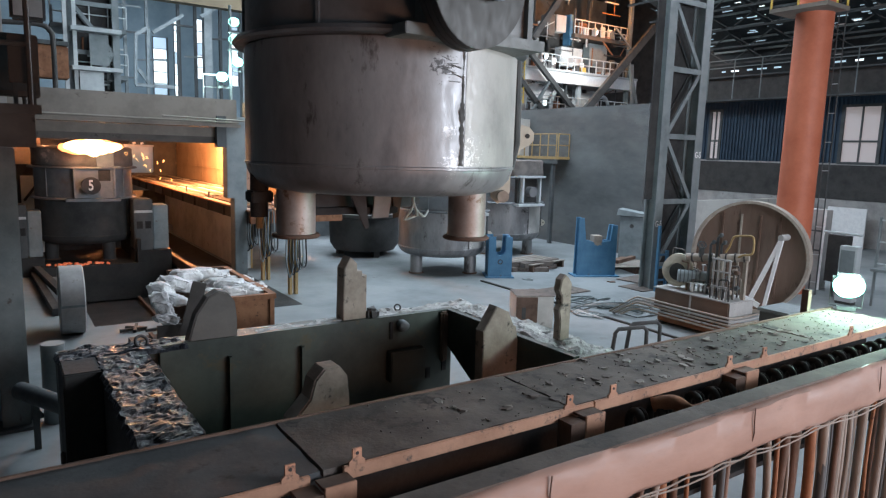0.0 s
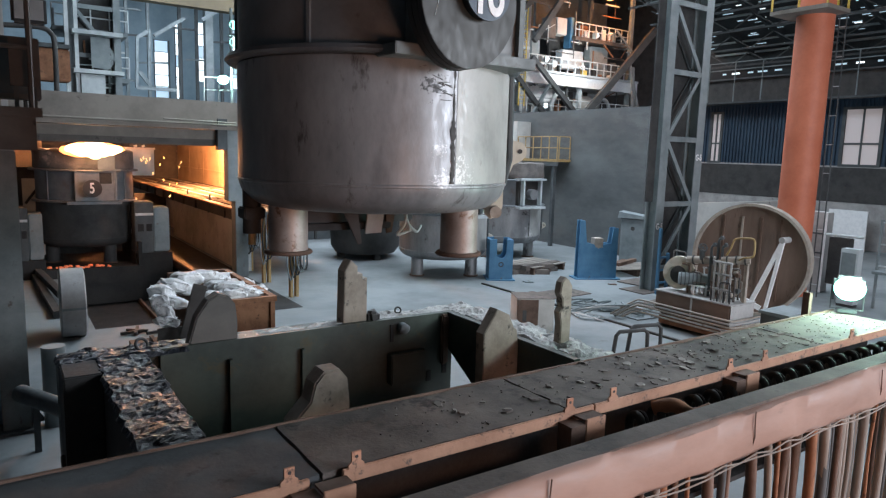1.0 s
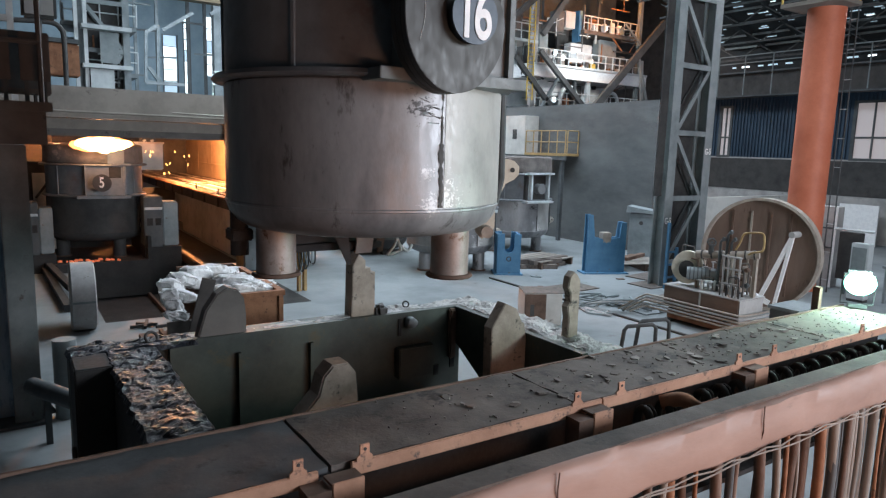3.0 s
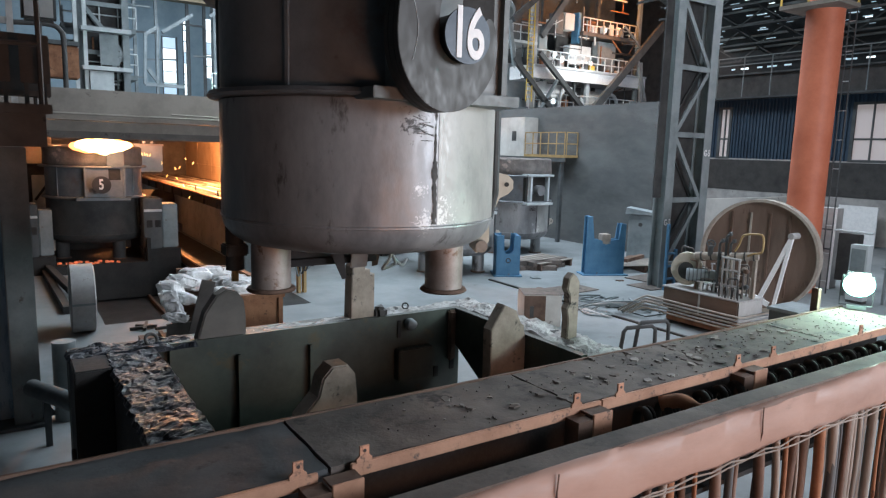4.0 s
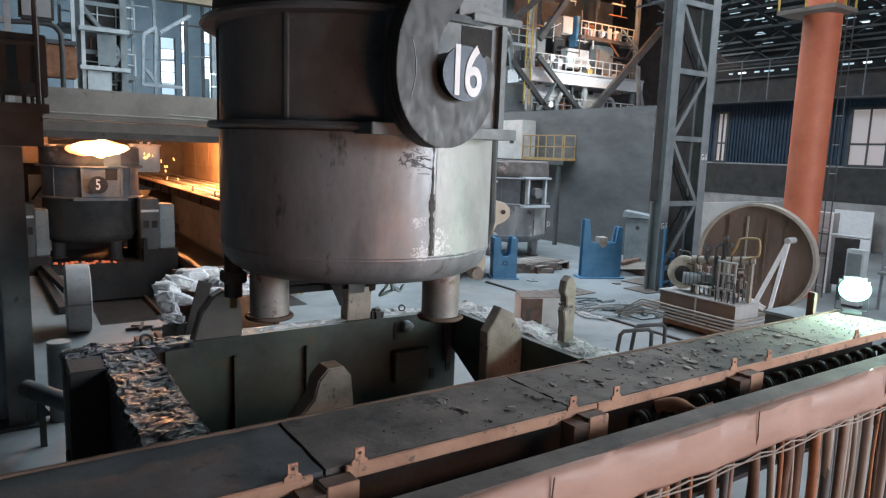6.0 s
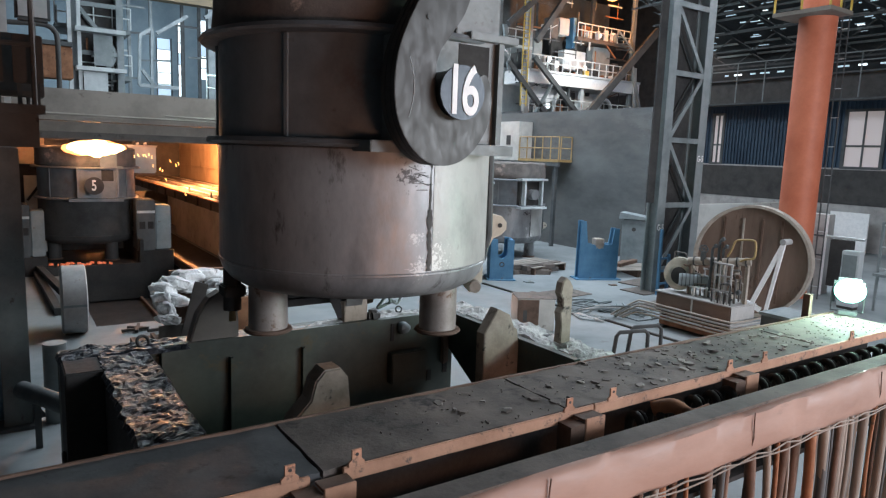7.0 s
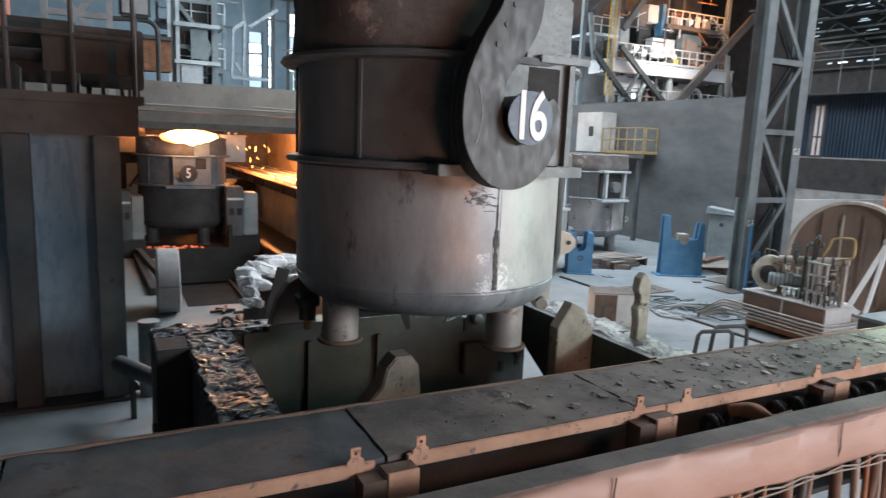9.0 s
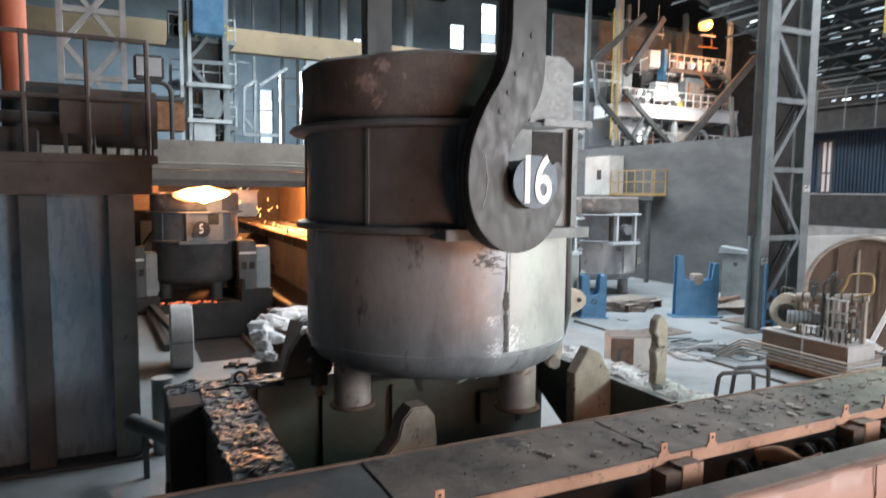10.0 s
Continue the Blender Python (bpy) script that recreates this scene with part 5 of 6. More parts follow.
# ---- things on the shop floor ----
def sack_box():
    b = thing("scrap_bin", "rusty open steel bin standing on the floor", "bin", pose(2.65, 14.6, 0))
    W, D, H = 2.52, 3.9, 1.86
    for a, h, mtl in (((1.2, W, 0, 0.08), H, RUST), ((0, 1.19, 0, 0.08), 1.2, RUST_DARK), ((1.0, W, D - 0.08, D), H, RUST_DARK), ((0, 0.08, 0.09, 1.0), 1.0, RUST_DARK), ((W - 0.08, W, 0.09, D - 0.09), H, RUST)):
        part("panel", bx(*a, 0.15, h), mtl, b)
    part("floor_plate", bx(0, W, 0, D, 0, 0.15), RUST_DARK, b)
    part("top_rim", bx(1.2, W + 0.05, -0.06, 0.0, H - 0.12, H), RUST, b)
    part("top_rim", bx(1.0, W, D, D + 0.05, H - 0.1, H), RUST, b)
    part("top_rim", bx(W, W + 0.06, 0, D, H - 0.12, H), RUST, b)
    for x in (W - 0.95, W - 0.1):
        part("rib", bx(x, x + 0.1, -0.07, 0.0, 0.1, H - 0.12), RUST, b)
    for y in (0.5, 1.3):
        part("rib", bx(W, W + 0.07, y, y + 0.1, 0.1, H - 0.12), RUST, b)
    part("tilted_flap", bx(-0.14, 0.14, -0.05, 0.0, 0.0, 1.72, bevel=0.012), BROWN, b, "bent dark rusty flap", m=pose(0.30, -0.55, 0.72, 0, 15, -6))
    part("front_plate", bx(-0.02, 0.7, -0.16, -0.09, 0.3, 1.42), BROWN, b, "dark rusty front plate")
    random.seed(14)
    heap = [(2.79, 14.95, 1.86, 35, 70, 0.9), (2.84, 14.75, 1.65, 50, 60, 0.8), (2.92, 15.4, 1.99, 25, 50, 1), (3.25, 15.9, 2.04, 15, 35, 1), (3.72, 16.6, 2.04, 8, 20, 1.1),
            (4.23, 17.2, 1.94, 0, 5, 1.1), (4.62, 17.4, 1.79, 0, -15, 1), (3.14, 15.1, 1.81, 20, 30, 0.9), (2.84, 14.55, 1.53, 15, 20, 0.75), (3.53, 16.2, 1.88, 10, 40, 1),
            (4.33, 16.1, 1.87, 0, -10, 1), (4.53, 15.7, 1.9, 4, -20, 1.05), (4.7, 15.3, 1.83, 0, -30, 1), (5.13, 16.0, 1.72, 0, -20, 1), (5.03, 15.2, 1.75, 6, -10, 0.85),
            (4.0, 15.2, 1.85, 12, 10, 0.85), (4.38, 15.0, 1.89, 5, 0, 0.8), (5.12, 17.0, 1.7, 0, 10, 1), (5.01, 17.9, 1.7, 0, 0, 1), (3.53, 14.42, 1.87, 55, -10, 0.62),
            (3.38, 14.4, 1.6, 70, -5, 0.6), (3.24, 14.38, 1.27, 80, 0, 0.55)]
    for k, (x, y, z, tip, yaw, big) in enumerate(heap):
        s = bmesh.new()
        bmesh.ops.create_icosphere(s, subdivisions=4, radius=1)
        for v in s.verts:
            c = v.co.copy()
            e = [math.copysign(abs(t) ** 0.62, t) for t in c]
            pinch = 1 - 0.75 * abs(e[0]) ** 5
            v.co = Vector((e[0] * 0.44, e[1] * 0.25 * (1 + 0.12 * abs(e[0])), e[2] * 0.17 * pinch)) * 0.82 * big
            v.co += 0.06 * noise.noise_vector(c * 1.9 + Vector((k * 3.0, 0, 0))) + 0.018 * noise.noise_vector(c * 6 + Vector((0, k, 0)))
        sk = part("sack", s, SACK, None, smooth=120, m=pose(x, y, z, random.uniform(-10, 10), tip, yaw))
        tagged(sk, "crumpled dirty white woven sack", "sack", "sacks in the bin")


def fork_stand(m, label, w=1.5, d=0.55, h=2.45):
    s = thing("fork_stand", label, "stand", m, group="blue stands")
    for y in (0, d - 0.12):
        o = [(0, 0), (w, 0), (w, h * 0.88), (w - 0.22, h * 0.88), (w - 0.3, h * 0.62), (w * 0.62, h * 0.60), (w * 0.5, h * 0.52), (w * 0.38, h * 0.60), (0.34, h * 0.62), (0.22, h), (0.02, h)]
        part("side_plate", prism(bmesh.new(), o, 0.12, pose(0, y, 0), bevel=0.012), BLUE, s)
    part("web", bx(0.2, w - 0.2, 0.12, d - 0.12, 0.1, h * 0.45), BLUE, s)
    part("base_plate", bx(-0.15, w + 0.15, -0.15, d + 0.15, 0, 0.05), BLUE, s)
    part("trunnion_block", bx(w * 0.4, w * 0.62, 0.0, d, h * 0.53, h * 0.7, bevel=0.02), MACHINE, s)
    return s


def floor_things():
    fork_stand(pose(20.75, 20.3, 0, 0, 0, -25), "blue steel trunnion stand with two fork arms", 1.75, 0.5, 2.55)
    n = thing("slot_stand", "narrow blue steel stand with a slotted plate", "stand", pose(17.0, 21.75, 0, 0, 0, -30), group="blue stands")
    for y in (0, 0.9):
        o = [(0, 0), (1.0, 0), (1.0, 1.72), (0.72, 1.74), (0.7, 1.1), (0.62, 0.98), (0.5, 0.94), (0.38, 0.98), (0.32, 1.1), (0.3, 1.74), (0, 1.72)]
        pl = part("slot_plate", prism(bmesh.new(), o, 0.12, pose(0, y, 0), bevel=0.012), BLUE, n)
        part("painted_ring", lathe(bmesh.new(), [(0.07, 0), (0.11, 0), (0.11, 0.008), (0.07, 0.008)], 18, pose(0.5, y - 0.002, 0.68, 90, 0, 0), close=True), SOOT_SHADE, pl)
    part("side_plate", bx(0.002, 0.12, 0.121, 0.899, 0, 1.7), BLUE, n)
    part("side_plate", bx(0.88, 0.998, 0.121, 0.899, 0, 1.7), BLUE, n)
    part("base_plate", bx(-0.1, 1.1, -0.1, 1.1, 0, 0.05), BLUE, n)
    # waiting ladles
    ladle("spare_ladle", "empty grey ladle standing on the floor", "", pose(16.22, 24.15, 0), False)
    ladle("spare_ladle", "empty grey ladle standing by the partition wall", "", pose(22.3, 27.4, 0), False)
    d = thing("dark_vessel", "sooty squat vessel standing on the floor", "vessel", pose(15.2, 29.6, 0))
    part("shell", lathe(bmesh.new(), [(0, 0.25), (1.5, 0.3), (1.7, 0.6), (1.75, 1.9), (1.85, 1.95), (1.85, 2.1), (1.4, 2.1), (1.4, 1.5), (0, 1.5)], 48), SOOT_SHADE, d, smooth=40)
    for a in (30, 150, 270):
        part("foot", bx(-0.15, 0.15, -0.15, 0.15, 0, 0.4), SOOT_SHADE, d, m=pose(1.2 * math.cos(radians(a)), 1.2 * math.sin(radians(a)), 0))
    b = thing("dark_shed", "low dark steel shed in the back", "shed", pose(12.5, 36.5, 0))
    part("body", bx(0, 9, 0, 3, 0, 2.6), STEEL_DARK, b)
    for k in range(7):
        part("rib", bx(0.3 + 1.3 * k, 0.42 + 1.3 * k, -0.08, 0, 0, 2.6), SOOT_SHADE, b)
    part("roof_sheet", bx(-0.2, 9.2, -0.3, 3.2, 2.6, 2.75), STEEL_GREY, b)
    # cabinet
    c = thing("control_cabinet", "grey steel control cabinet with a sloped hood", "cabinet", pose(26.6, 22.3, 0, 0, 0, -60))
    part("body", bx(-0.6, 0.6, -0.4, 0.4, 0.1, 2.25, bevel=0.02), STEEL_GREY, c)
    part("hood", prism(bmesh.new(), [(-0.75, 2.3), (0.75, 2.3), (0.7, 2.42), (-0.7, 2.62)], 1.1, pose(0, -0.55, 0)), STEEL_GREY, c)
    part("door", bx(-0.5, 0.5, -0.43, -0.402, 0.25, 2.1), STEEL_GREY, c)
    part("plinth", bx(-0.62, 0.62, -0.42, 0.42, 0, 0.1), STEEL_DARK, c)
    part("meter", rd((0.0, -0.44, 1.8), (0.0, -0.43, 1.8), 0.1, 16), SOOT_SHADE, c)
    # lone box behind the stand
    c = thing("burner_box", "rust-fronted box with a pale side", "box", pose(12.7, 14.9, 0, 0, 0, -28))
    part("body", bx(0.05, 1.2, 0, 0.95, 0, 0.98, bevel=0.02), OLD_WALL, c)
    part("top_plate", bx(0.04, 1.21, -0.01, 0.96, 0.985, 1.0), DUSTY, c)
    part("front", bx(0.06, 0.7, -0.04, -0.002, 0.03, 0.96), RUST_DARK, c, "rusty front plate")
    part("slot", bx(0.22, 0.34, -0.05, -0.042, 0.3, 0.65), SOOT_SHADE, c)
    # hose posts
    for x, y, h in ((8.6, 22.3, 2.3), (8.6, 25.2, 2.7), (8.8, 28.0, 2.4)):
        p = thing("hose_post", "ochre steel post hung with black hoses", "post", pose(x, y, 0), group="hose posts")
        part("post", bx(-0.13, -0.03, -0.1, 0.1, 0, h), OCHRE, p)
        part("post", bx(0.08, 0.18, -0.1, 0.1, 0, h), OCHRE, p)
        part("cap", bx(-0.2, 0.25, -0.14, 0.14, h, h + 0.1), STEEL_DARK, p)
        for k in range(5):
            o = -0.25 + 0.12 * k
            part("hose", tube(bmesh.new(), curve([(o, -0.16, h), (o - 0.05, -0.2, h * 0.6), (o + 0.08, -0.2, h * (0.28 + 0.04 * k)), (o + 0.22, -0.2, h * 0.5), (o + 0.2, -0.16, h)]), 0.028, 7), RUBBER if k % 3 else STEEL_GREY, p, smooth=60)
    # trench edge, plates and clutter
    solo("floor_rail", bx(16.2, 16.3, 11.5, 21.2, 0.0, 0.06), SOOT_SHADE, "dark steel trench edge in the floor", "rail", kind="structure")
    random.seed(21)
    for k in range(9):
        x, y = random.uniform(16.8, 23), random.uniform(14.5, 20)
        s = solo("floor_plate", bx(-1.1, 1.1, -0.6, 0.6, 0, 0.03), CONCRETE if k % 2 else DUSTY, "loose steel cover plate lying on the floor", "plate", pose(x, y, 0.004 + 0.002 * k, 0, 0, random.uniform(-10, 10)), "cover plates")
    for k in range(8):
        y = 19.2 + k * 0.33
        solo("timber", bx(-1.0, 1.0, -0.12, 0.12, 0, 0.16, bevel=0.01), RUST_DARK if k % 2 else BEAM_TAN, "old timber baulk stacked on the floor", "timber", pose(25 + random.uniform(-0.6, 0.6), y, 0.17 * (k % 3), 0, 0, random.uniform(-25, 25)), "timber stack")
    for k in range(4):
        solo("timber", bx(-1.3, 1.3, -0.15, 0.15, 0, 0.2, bevel=0.01), DUSTY, "dusty baulk beside the stands", "timber", pose(19.3 + 0.4 * k, 22.4, 0.2 * (k % 2), 0, 0, -30 + 14 * k), "timber stack")
    for k in range(9):
        x0 = 17.0 + 0.11 * k
        pts = [(x0 + random.uniform(-0.6, 0.6), 15.6 + 0.35 * j + random.uniform(-0.3, 0.3) - 0.22 * k, 0.05 + 0.05 * (k % 3)) for j in range(6)]
        solo("loose_cable", tube(bmesh.new(), curve(pts, 5), 0.035, 6), STEEL_GREY, "grey cable lying in loops on the floor", "cable", group="loose cables", smooth=60)
    for k in range(60):
        x, y = random.uniform(15.5, 27), random.uniform(13, 24)
        sz = random.uniform(0.06, 0.3)
        if k % 3 == 0:
            solo("scrap_plate", prism(bmesh.new(), [(-sz, 0), (sz, 0), (sz * 0.7, sz), (-sz * 0.5, sz * 1.2)], 0.03, pose(0, 0, 0, -90, 0, 0)), random.choice((DUSTY, RUST_DARK, STEEL_GREY)), "scrap of rusty plate lying on the floor", "scrap", pose(x, y, 0.035, 0, 0, random.uniform(0, 360)), "floor scrap")
    pal = thing("pallet", "grey timber pallet with loose plates", "pallet", pose(24.0, 20.4, 0, 0, 0, -20))
    for k in range(6):
        part("board", bx(-1.3, 1.3, -0.9 + 0.32 * k, -0.68 + 0.32 * k, 0.3, 0.34), BEAM_TAN, pal)
    for x in (-1.2, 0, 1.1):
        part("bearer", bx(x, x + 0.12, -0.9, 0.95, 0, 0.3), RUST_DARK, pal)
    copy_thing(pal, pose(20.6, 23.0, 0, 0, 0, 12))
    # handles by the trough
    for x, y in ((13.2, 11.5), (14.0, 11.7)):
        solo("bent_handle", tube(bmesh.new(), [(x, y, 0), (x + 0.1, y, 0.62), (x + 0.18, y - 0.03, 0.72), (x + 0.9, y - 0.25, 0.74), (x + 1.0, y - 0.28, 0.64), (x + 1.0, y - 0.3, 0.0)], 0.055, 8), SOOT_SHADE, "black bent pipe handle standing on the floor", "handle", group="bent handles", smooth=60)
    # big round cover with its stand
    c = thing("ladle_cover", "large round brown steel cover standing on edge", "cover", pose(21.5, 12.9, 1.93, 0, 0, 0))
    tilt = pose(0, 0, 0, 90, 0, -75)
    part("disc", lathe(bmesh.new(), [(0, 0), (1.83, 0), (1.83, 0.05), (0, 0.05)], 72), COVER, c, m=tilt)
    part("rim", lathe(bmesh.new(), [(1.83, -0.16), (1.92, -0.16), (1.92, 0.3), (1.83, 0.3)], 72, close=True), MACHINE, c, "pale cover rim", smooth=40, m=tilt)
    for k in range(4):
        part("cover_rib", bx(-1.0 + 0.62 * k, -0.94 + 0.62 * k, -1.35, 1.45, 0.05, 0.11), MACHINE if k == 1 else RUST_DARK, c, m=tilt)
    part("strut", br((-0.5, -1.36, 0.84), (-0.75, -0.35, -1.9), 0.1, 0.14), WHITE, c)
    part("strut", br((-0.5, -1.36, 0.84), (-0.6, -0.95, -1.9), 0.1, 0.14), WHITE, c)
    part("strut_tie", br((-0.75, -0.4, -1.3), (-0.62, -0.85, -1.5), 0.1, 0.16), WHITE, c)
    part("hub", rd((-0.62, -1.36, 0.84), (-0.2, -1.36, 0.84), 0.1), DIRTY_PALE, c)
    # pump skid
    s = thing("pump_skid", "tan hydraulic pump skid with motors and pipes", "pump set", pose(17.2, 10.8, 0))
    part("base_frame", bx(0.1, 1.15, 0.3, 2.5, 0.1, 0.42, bevel=0.02), RUST, s)
    part("tank", bx(0, 1.2, 0, 2.6, 0.5, 1.13, bevel=0.03), COVER, s, "brown-sided tank with a paler top")
    # end and top paler than the long side
    part("tank_end", bx(0.02, 1.18, -0.012, -0.002, 0.52, 1.12), DIRTY_PALE, s, "paler tank end")
    part("tank_top", bx(-0.03, 1.23, -0.03, 2.63, 1.135, 1.17), DIRTY_PALE, s)
    part("tank_strap", bx(-0.015, -0.002, 1.25, 1.31, 0.5, 1.13), DIRTY_PALE, s)
    for y in (0.4, 2.3):
        part("foot", bx(0.05, 1.2, y, y + 0.2, 0, 0.1), SOOT_SHADE, s)
        part("post", bx(0.1, 0.22, y, y + 0.12, 0.42, 0.5), SOOT_SHADE, s)
    for k in range(5):
        z = 0.34 + 0.1 * k
        part("pipe_run", tube(bmesh.new(), curve([(-0.35, 3.6 + 0.12 * k, 0.08), (-0.2, 3.25, z * 0.9), (-0.13, 2.9, z), (-0.13, 1.5, z), (-0.13, 0.1, z), (-0.05, -0.13, z), (0.25, -0.17, z), (1.25, -0.17, z)], 5), 0.032, 8), DIRTY_PALE if k % 2 else MACHINE, s, smooth=50)
    ring = [(0.46 * math.cos(a), 0.52 * math.sin(a)) for a in [2 * math.pi * k / 30 for k in range(30)]]
    g = part("belt_guard", prism(bmesh.new(), ring, 0.22, pose(0.4, 2.1, 1.74, 0, 0, -62), bevel=0.03), CREAM, s, "cream round belt guard")
    part("guard_band", lathe(bmesh.new(), [(0.42, -0.02), (0.47, -0.02), (0.47, 0.24), (0.42, 0.24)], 40, pose(0.4, 2.1, 1.74, 0, 0, -62) @ pose(0, 0, 0, -90, 0, 0), close=True), CREAM, g, smooth=40)
    part("guard_slot", prism(bmesh.new(), [(x * 0.52, z * 0.52) for x, z in ring], 0.02, pose(0.36, 2.08, 1.7, 0, 0, -62) @ pose(0, -0.03, 0)), SOOT_SHADE, g)
    mo = part("motor", rd((0.2, 1.95, 1.62), (0.72, 1.3, 1.62), 0.19, 24), STEEL_GREY, s, smooth=40)
    turn = math.degrees(math.atan2(0.52, 0.65))
    for k in range(6):
        part("fin", lathe(bmesh.new(), [(0.19, 0), (0.215, 0), (0.215, 0.03), (0.19, 0.03)], 24, pose(0.24 + 0.07 * k, 1.9 - 0.0875 * k, 1.62, 0, 0, turn) @ pose(0, 0, 0, 90, 0, 0), close=True), STEEL_DARK, mo)
    part("motor_end", rd((0.72, 1.3, 1.62), (0.77, 1.24, 1.62), 0.13, 20), STEEL_PALE, mo)
    for x, y in ((0.42, 1.55), (0.62, 1.25), (0.3, 1.45), (0.5, 1.15)):
        part("motor_stool", bx(x, x + 0.05, y, y + 0.05, 1.17, 1.44), WHITE, s)
    part("motor_plate", bx(0.28, 0.7, 1.12, 1.65, 1.44, 1.47), WHITE, s)
    # accumulators with collars
    for p, q in (((0.45, 1.85, 2.2), (0.75, 1.0, 2.28)), ((0.5, 0.72, 2.33), (0.78, 0.0, 2.42))):
        p, q = Vector(p), Vector(q)
        cy = part("accumulator", rd(p, q, 0.115, 20), MACHINE, s, "tan cylinder with dark collars", smooth=40)
        for f in (0.18, 0.5, 0.82):
            part("collar", rd(p + (q - p) * f, p + (q - p) * (f + 0.05), 0.14, 20), SOOT_SHADE, cy)
        for f in (0.1, 0.9):
            part("saddle", bx(-0.05, 0.05, -0.05, 0.05, 1.17, (p + (q - p) * f).z - 0.1), MACHINE, cy, m=pose((p + (q - p) * f).x, (p + (q - p) * f).y, 0))
    hw = part("handwheel", lathe(bmesh.new(), [(0.12 + 0.02 * math.cos(a), 0.02 * math.sin(a)) for a in [2 * math.pi * k / 6 for k in range(6)]], 20, pose(0.55, 1.42, 2.62, 60, 0, -40), close=True), STEEL_DARK, s, "dark valve handwheel", smooth=60)
    for k in range(3):
        part("spoke", br((-0.15, 0, 0), (0.15, 0, 0), 0.025), STEEL_DARK, hw, m=pose(0.55, 1.42, 2.62, 60, 0, -40) @ pose(0, 0, 0, 0, 0, 60 * k))
    part("valve_body", rd((0.55, 1.42, 2.25), (0.55, 1.42, 2.55), 0.08, 14), STEEL_DARK, s)
    part("oil_loop", tube(bmesh.new(), curve([(0.55, 0.62, 2.5), (0.55, 0.5, 2.72), (0.55, 0.42, 2.95), (0.55, 0.3, 3.03), (0.55, -0.1, 3.08), (0.55, -0.22, 3.0), (0.55, -0.24, 2.7), (0.55, -0.18, 2.56), (0.55, 0.05, 2.5), (0.6, 0.25, 2.4)], 6), 0.03, 10), OCHRE, s, "ochre oil pipe in a loop", smooth=60)
    for y, z in ((0.9, 2.95), (1.12, 2.72), (0.76, 2.75)):
        part("gauge_pipe", tube(bmesh.new(), [(0.55, y, 1.17), (0.55, y, z - 0.06), (0.55, y - 0.04, z), (0.55, y - 0.12, z + 0.02)], 0.04, 8), STEEL_DARK, s, smooth=50)
        part("gauge", rd((0.48, y - 0.12, z + 0.05), (0.54, y - 0.14, z + 0.05), 0.06, 16), STEEL_DARK, s)
    # pipe frame at the near end
    for y in (0.82, 0.66, 0.48, 0.3):
        part("riser", rd((0.35, y, 1.17), (0.35, y, 2.3), 0.032, 8), DIRTY_PALE, s)
    for z in (2.3, 1.95, 1.5):
        part("cross_pipe", rd((0.35, 0.86, z), (0.35, 0.26, z), 0.032, 8), DIRTY_PALE, s)
    for k in range(7):
        y = 0.12 + 0.1 * k
        part("control_lever", tube(bmesh.new(), [(0.12, y, 1.17), (0.12, y, 1.4), (0.02, y - 0.05, 1.52)], 0.022, 6), DIRTY_PALE if k % 2 else SOOT_SHADE, s)
    random.seed(31)
    for k in range(26):
        x, y = random.uniform(0.3, 1.1), random.uniform(0.0, 2.4)
        hh = random.uniform(1.35, 2.35)
        y2, x2 = y + random.uniform(-0.5, 0.5), x + random.uniform(-0.2, 0.2)
        drop = random.uniform(0.1, 0.9)
        pts = [(x, y, 1.16), (x, y, hh - 0.06), (x, y + 0.02, hh - 0.015), (x, y + 0.06, hh), (x2, y2, hh), (x2, y2 + 0.03, hh - 0.02), (x2, y2 + 0.04, hh - 0.08), (x2, y2 + 0.04, max(hh - drop, 1.18))]
        part("pipe", tube(bmesh.new(), pts, random.choice((0.02, 0.026, 0.034)), 8), random.choice((MACHINE, DIRTY_PALE, RUST_DARK, STEEL_DARK, BROWN, SOOT_SHADE)), s, smooth=50)
    for k in range(12):
        part("valve", lathe(bmesh.new(), [(0, -0.06), (0.06, -0.06), (0.075, 0), (0.06, 0.06), (0, 0.06)], 12, pose(random.uniform(0.3, 0.9), random.uniform(0.0, 1.2), random.uniform(1.3, 2.1), random.choice((0, 90)), random.choice((0, 90)), 0)), random.choice((STEEL_DARK, RUST_DARK, MACHINE)), s)
    # hoses fanning out over the floor behind the skid
    for k in range(7):
        j = [random.uniform(-0.35, 0.35) for _ in range(8)]
        pts = [(16.95 + 0.06 * k, 14.2 + 0.08 * k, 0.5 - 0.05 * k), (16.5 + 0.3 * j[0], 14.9 + j[1], 0.35), (16.2 + j[2], 15.6 + j[3], 0.05), (15.7 + j[4], 15.3 + j[5], 0.05), (16.2 + j[6], 14.6 + j[7], 0.05), (16.0 - 0.8 * j[0], 16.1 + 2 * j[3], 0.05)]
        solo("loose_cable", tube(bmesh.new(), curve(pts, 5), 0.026, 6), DIRTY_PALE if k % 2 else STEEL_GREY, "pale hose looping over the floor", "cable", group="loose cables", smooth=60)
    bl = thing("blue_rack", "small blue steel rack at the column foot", "rack", pose(21.3, 16.55, 0))
    for x in (0, 0.55):
        part("upright", bx(x, x + 0.1, 0, 0.1, 0, 1.6 if x else 2.6), BLUE, bl)
    for z in (0.4, 0.9, 1.4):
        part("shelf_bar", bx(0.1, 0.55, 0.02, 0.08, z, z + 0.08), BLUE, bl)
    # red pipe
    p = thing("red_pipe", "tall red-lead painted vertical pipe", "pipe", pose(26.5, 14.2, 0))
    part("pipe_body", lathe(bmesh.new(), [(0.67, 0), (0.67, 18)], 48), PIPE_RED, p, smooth=40)
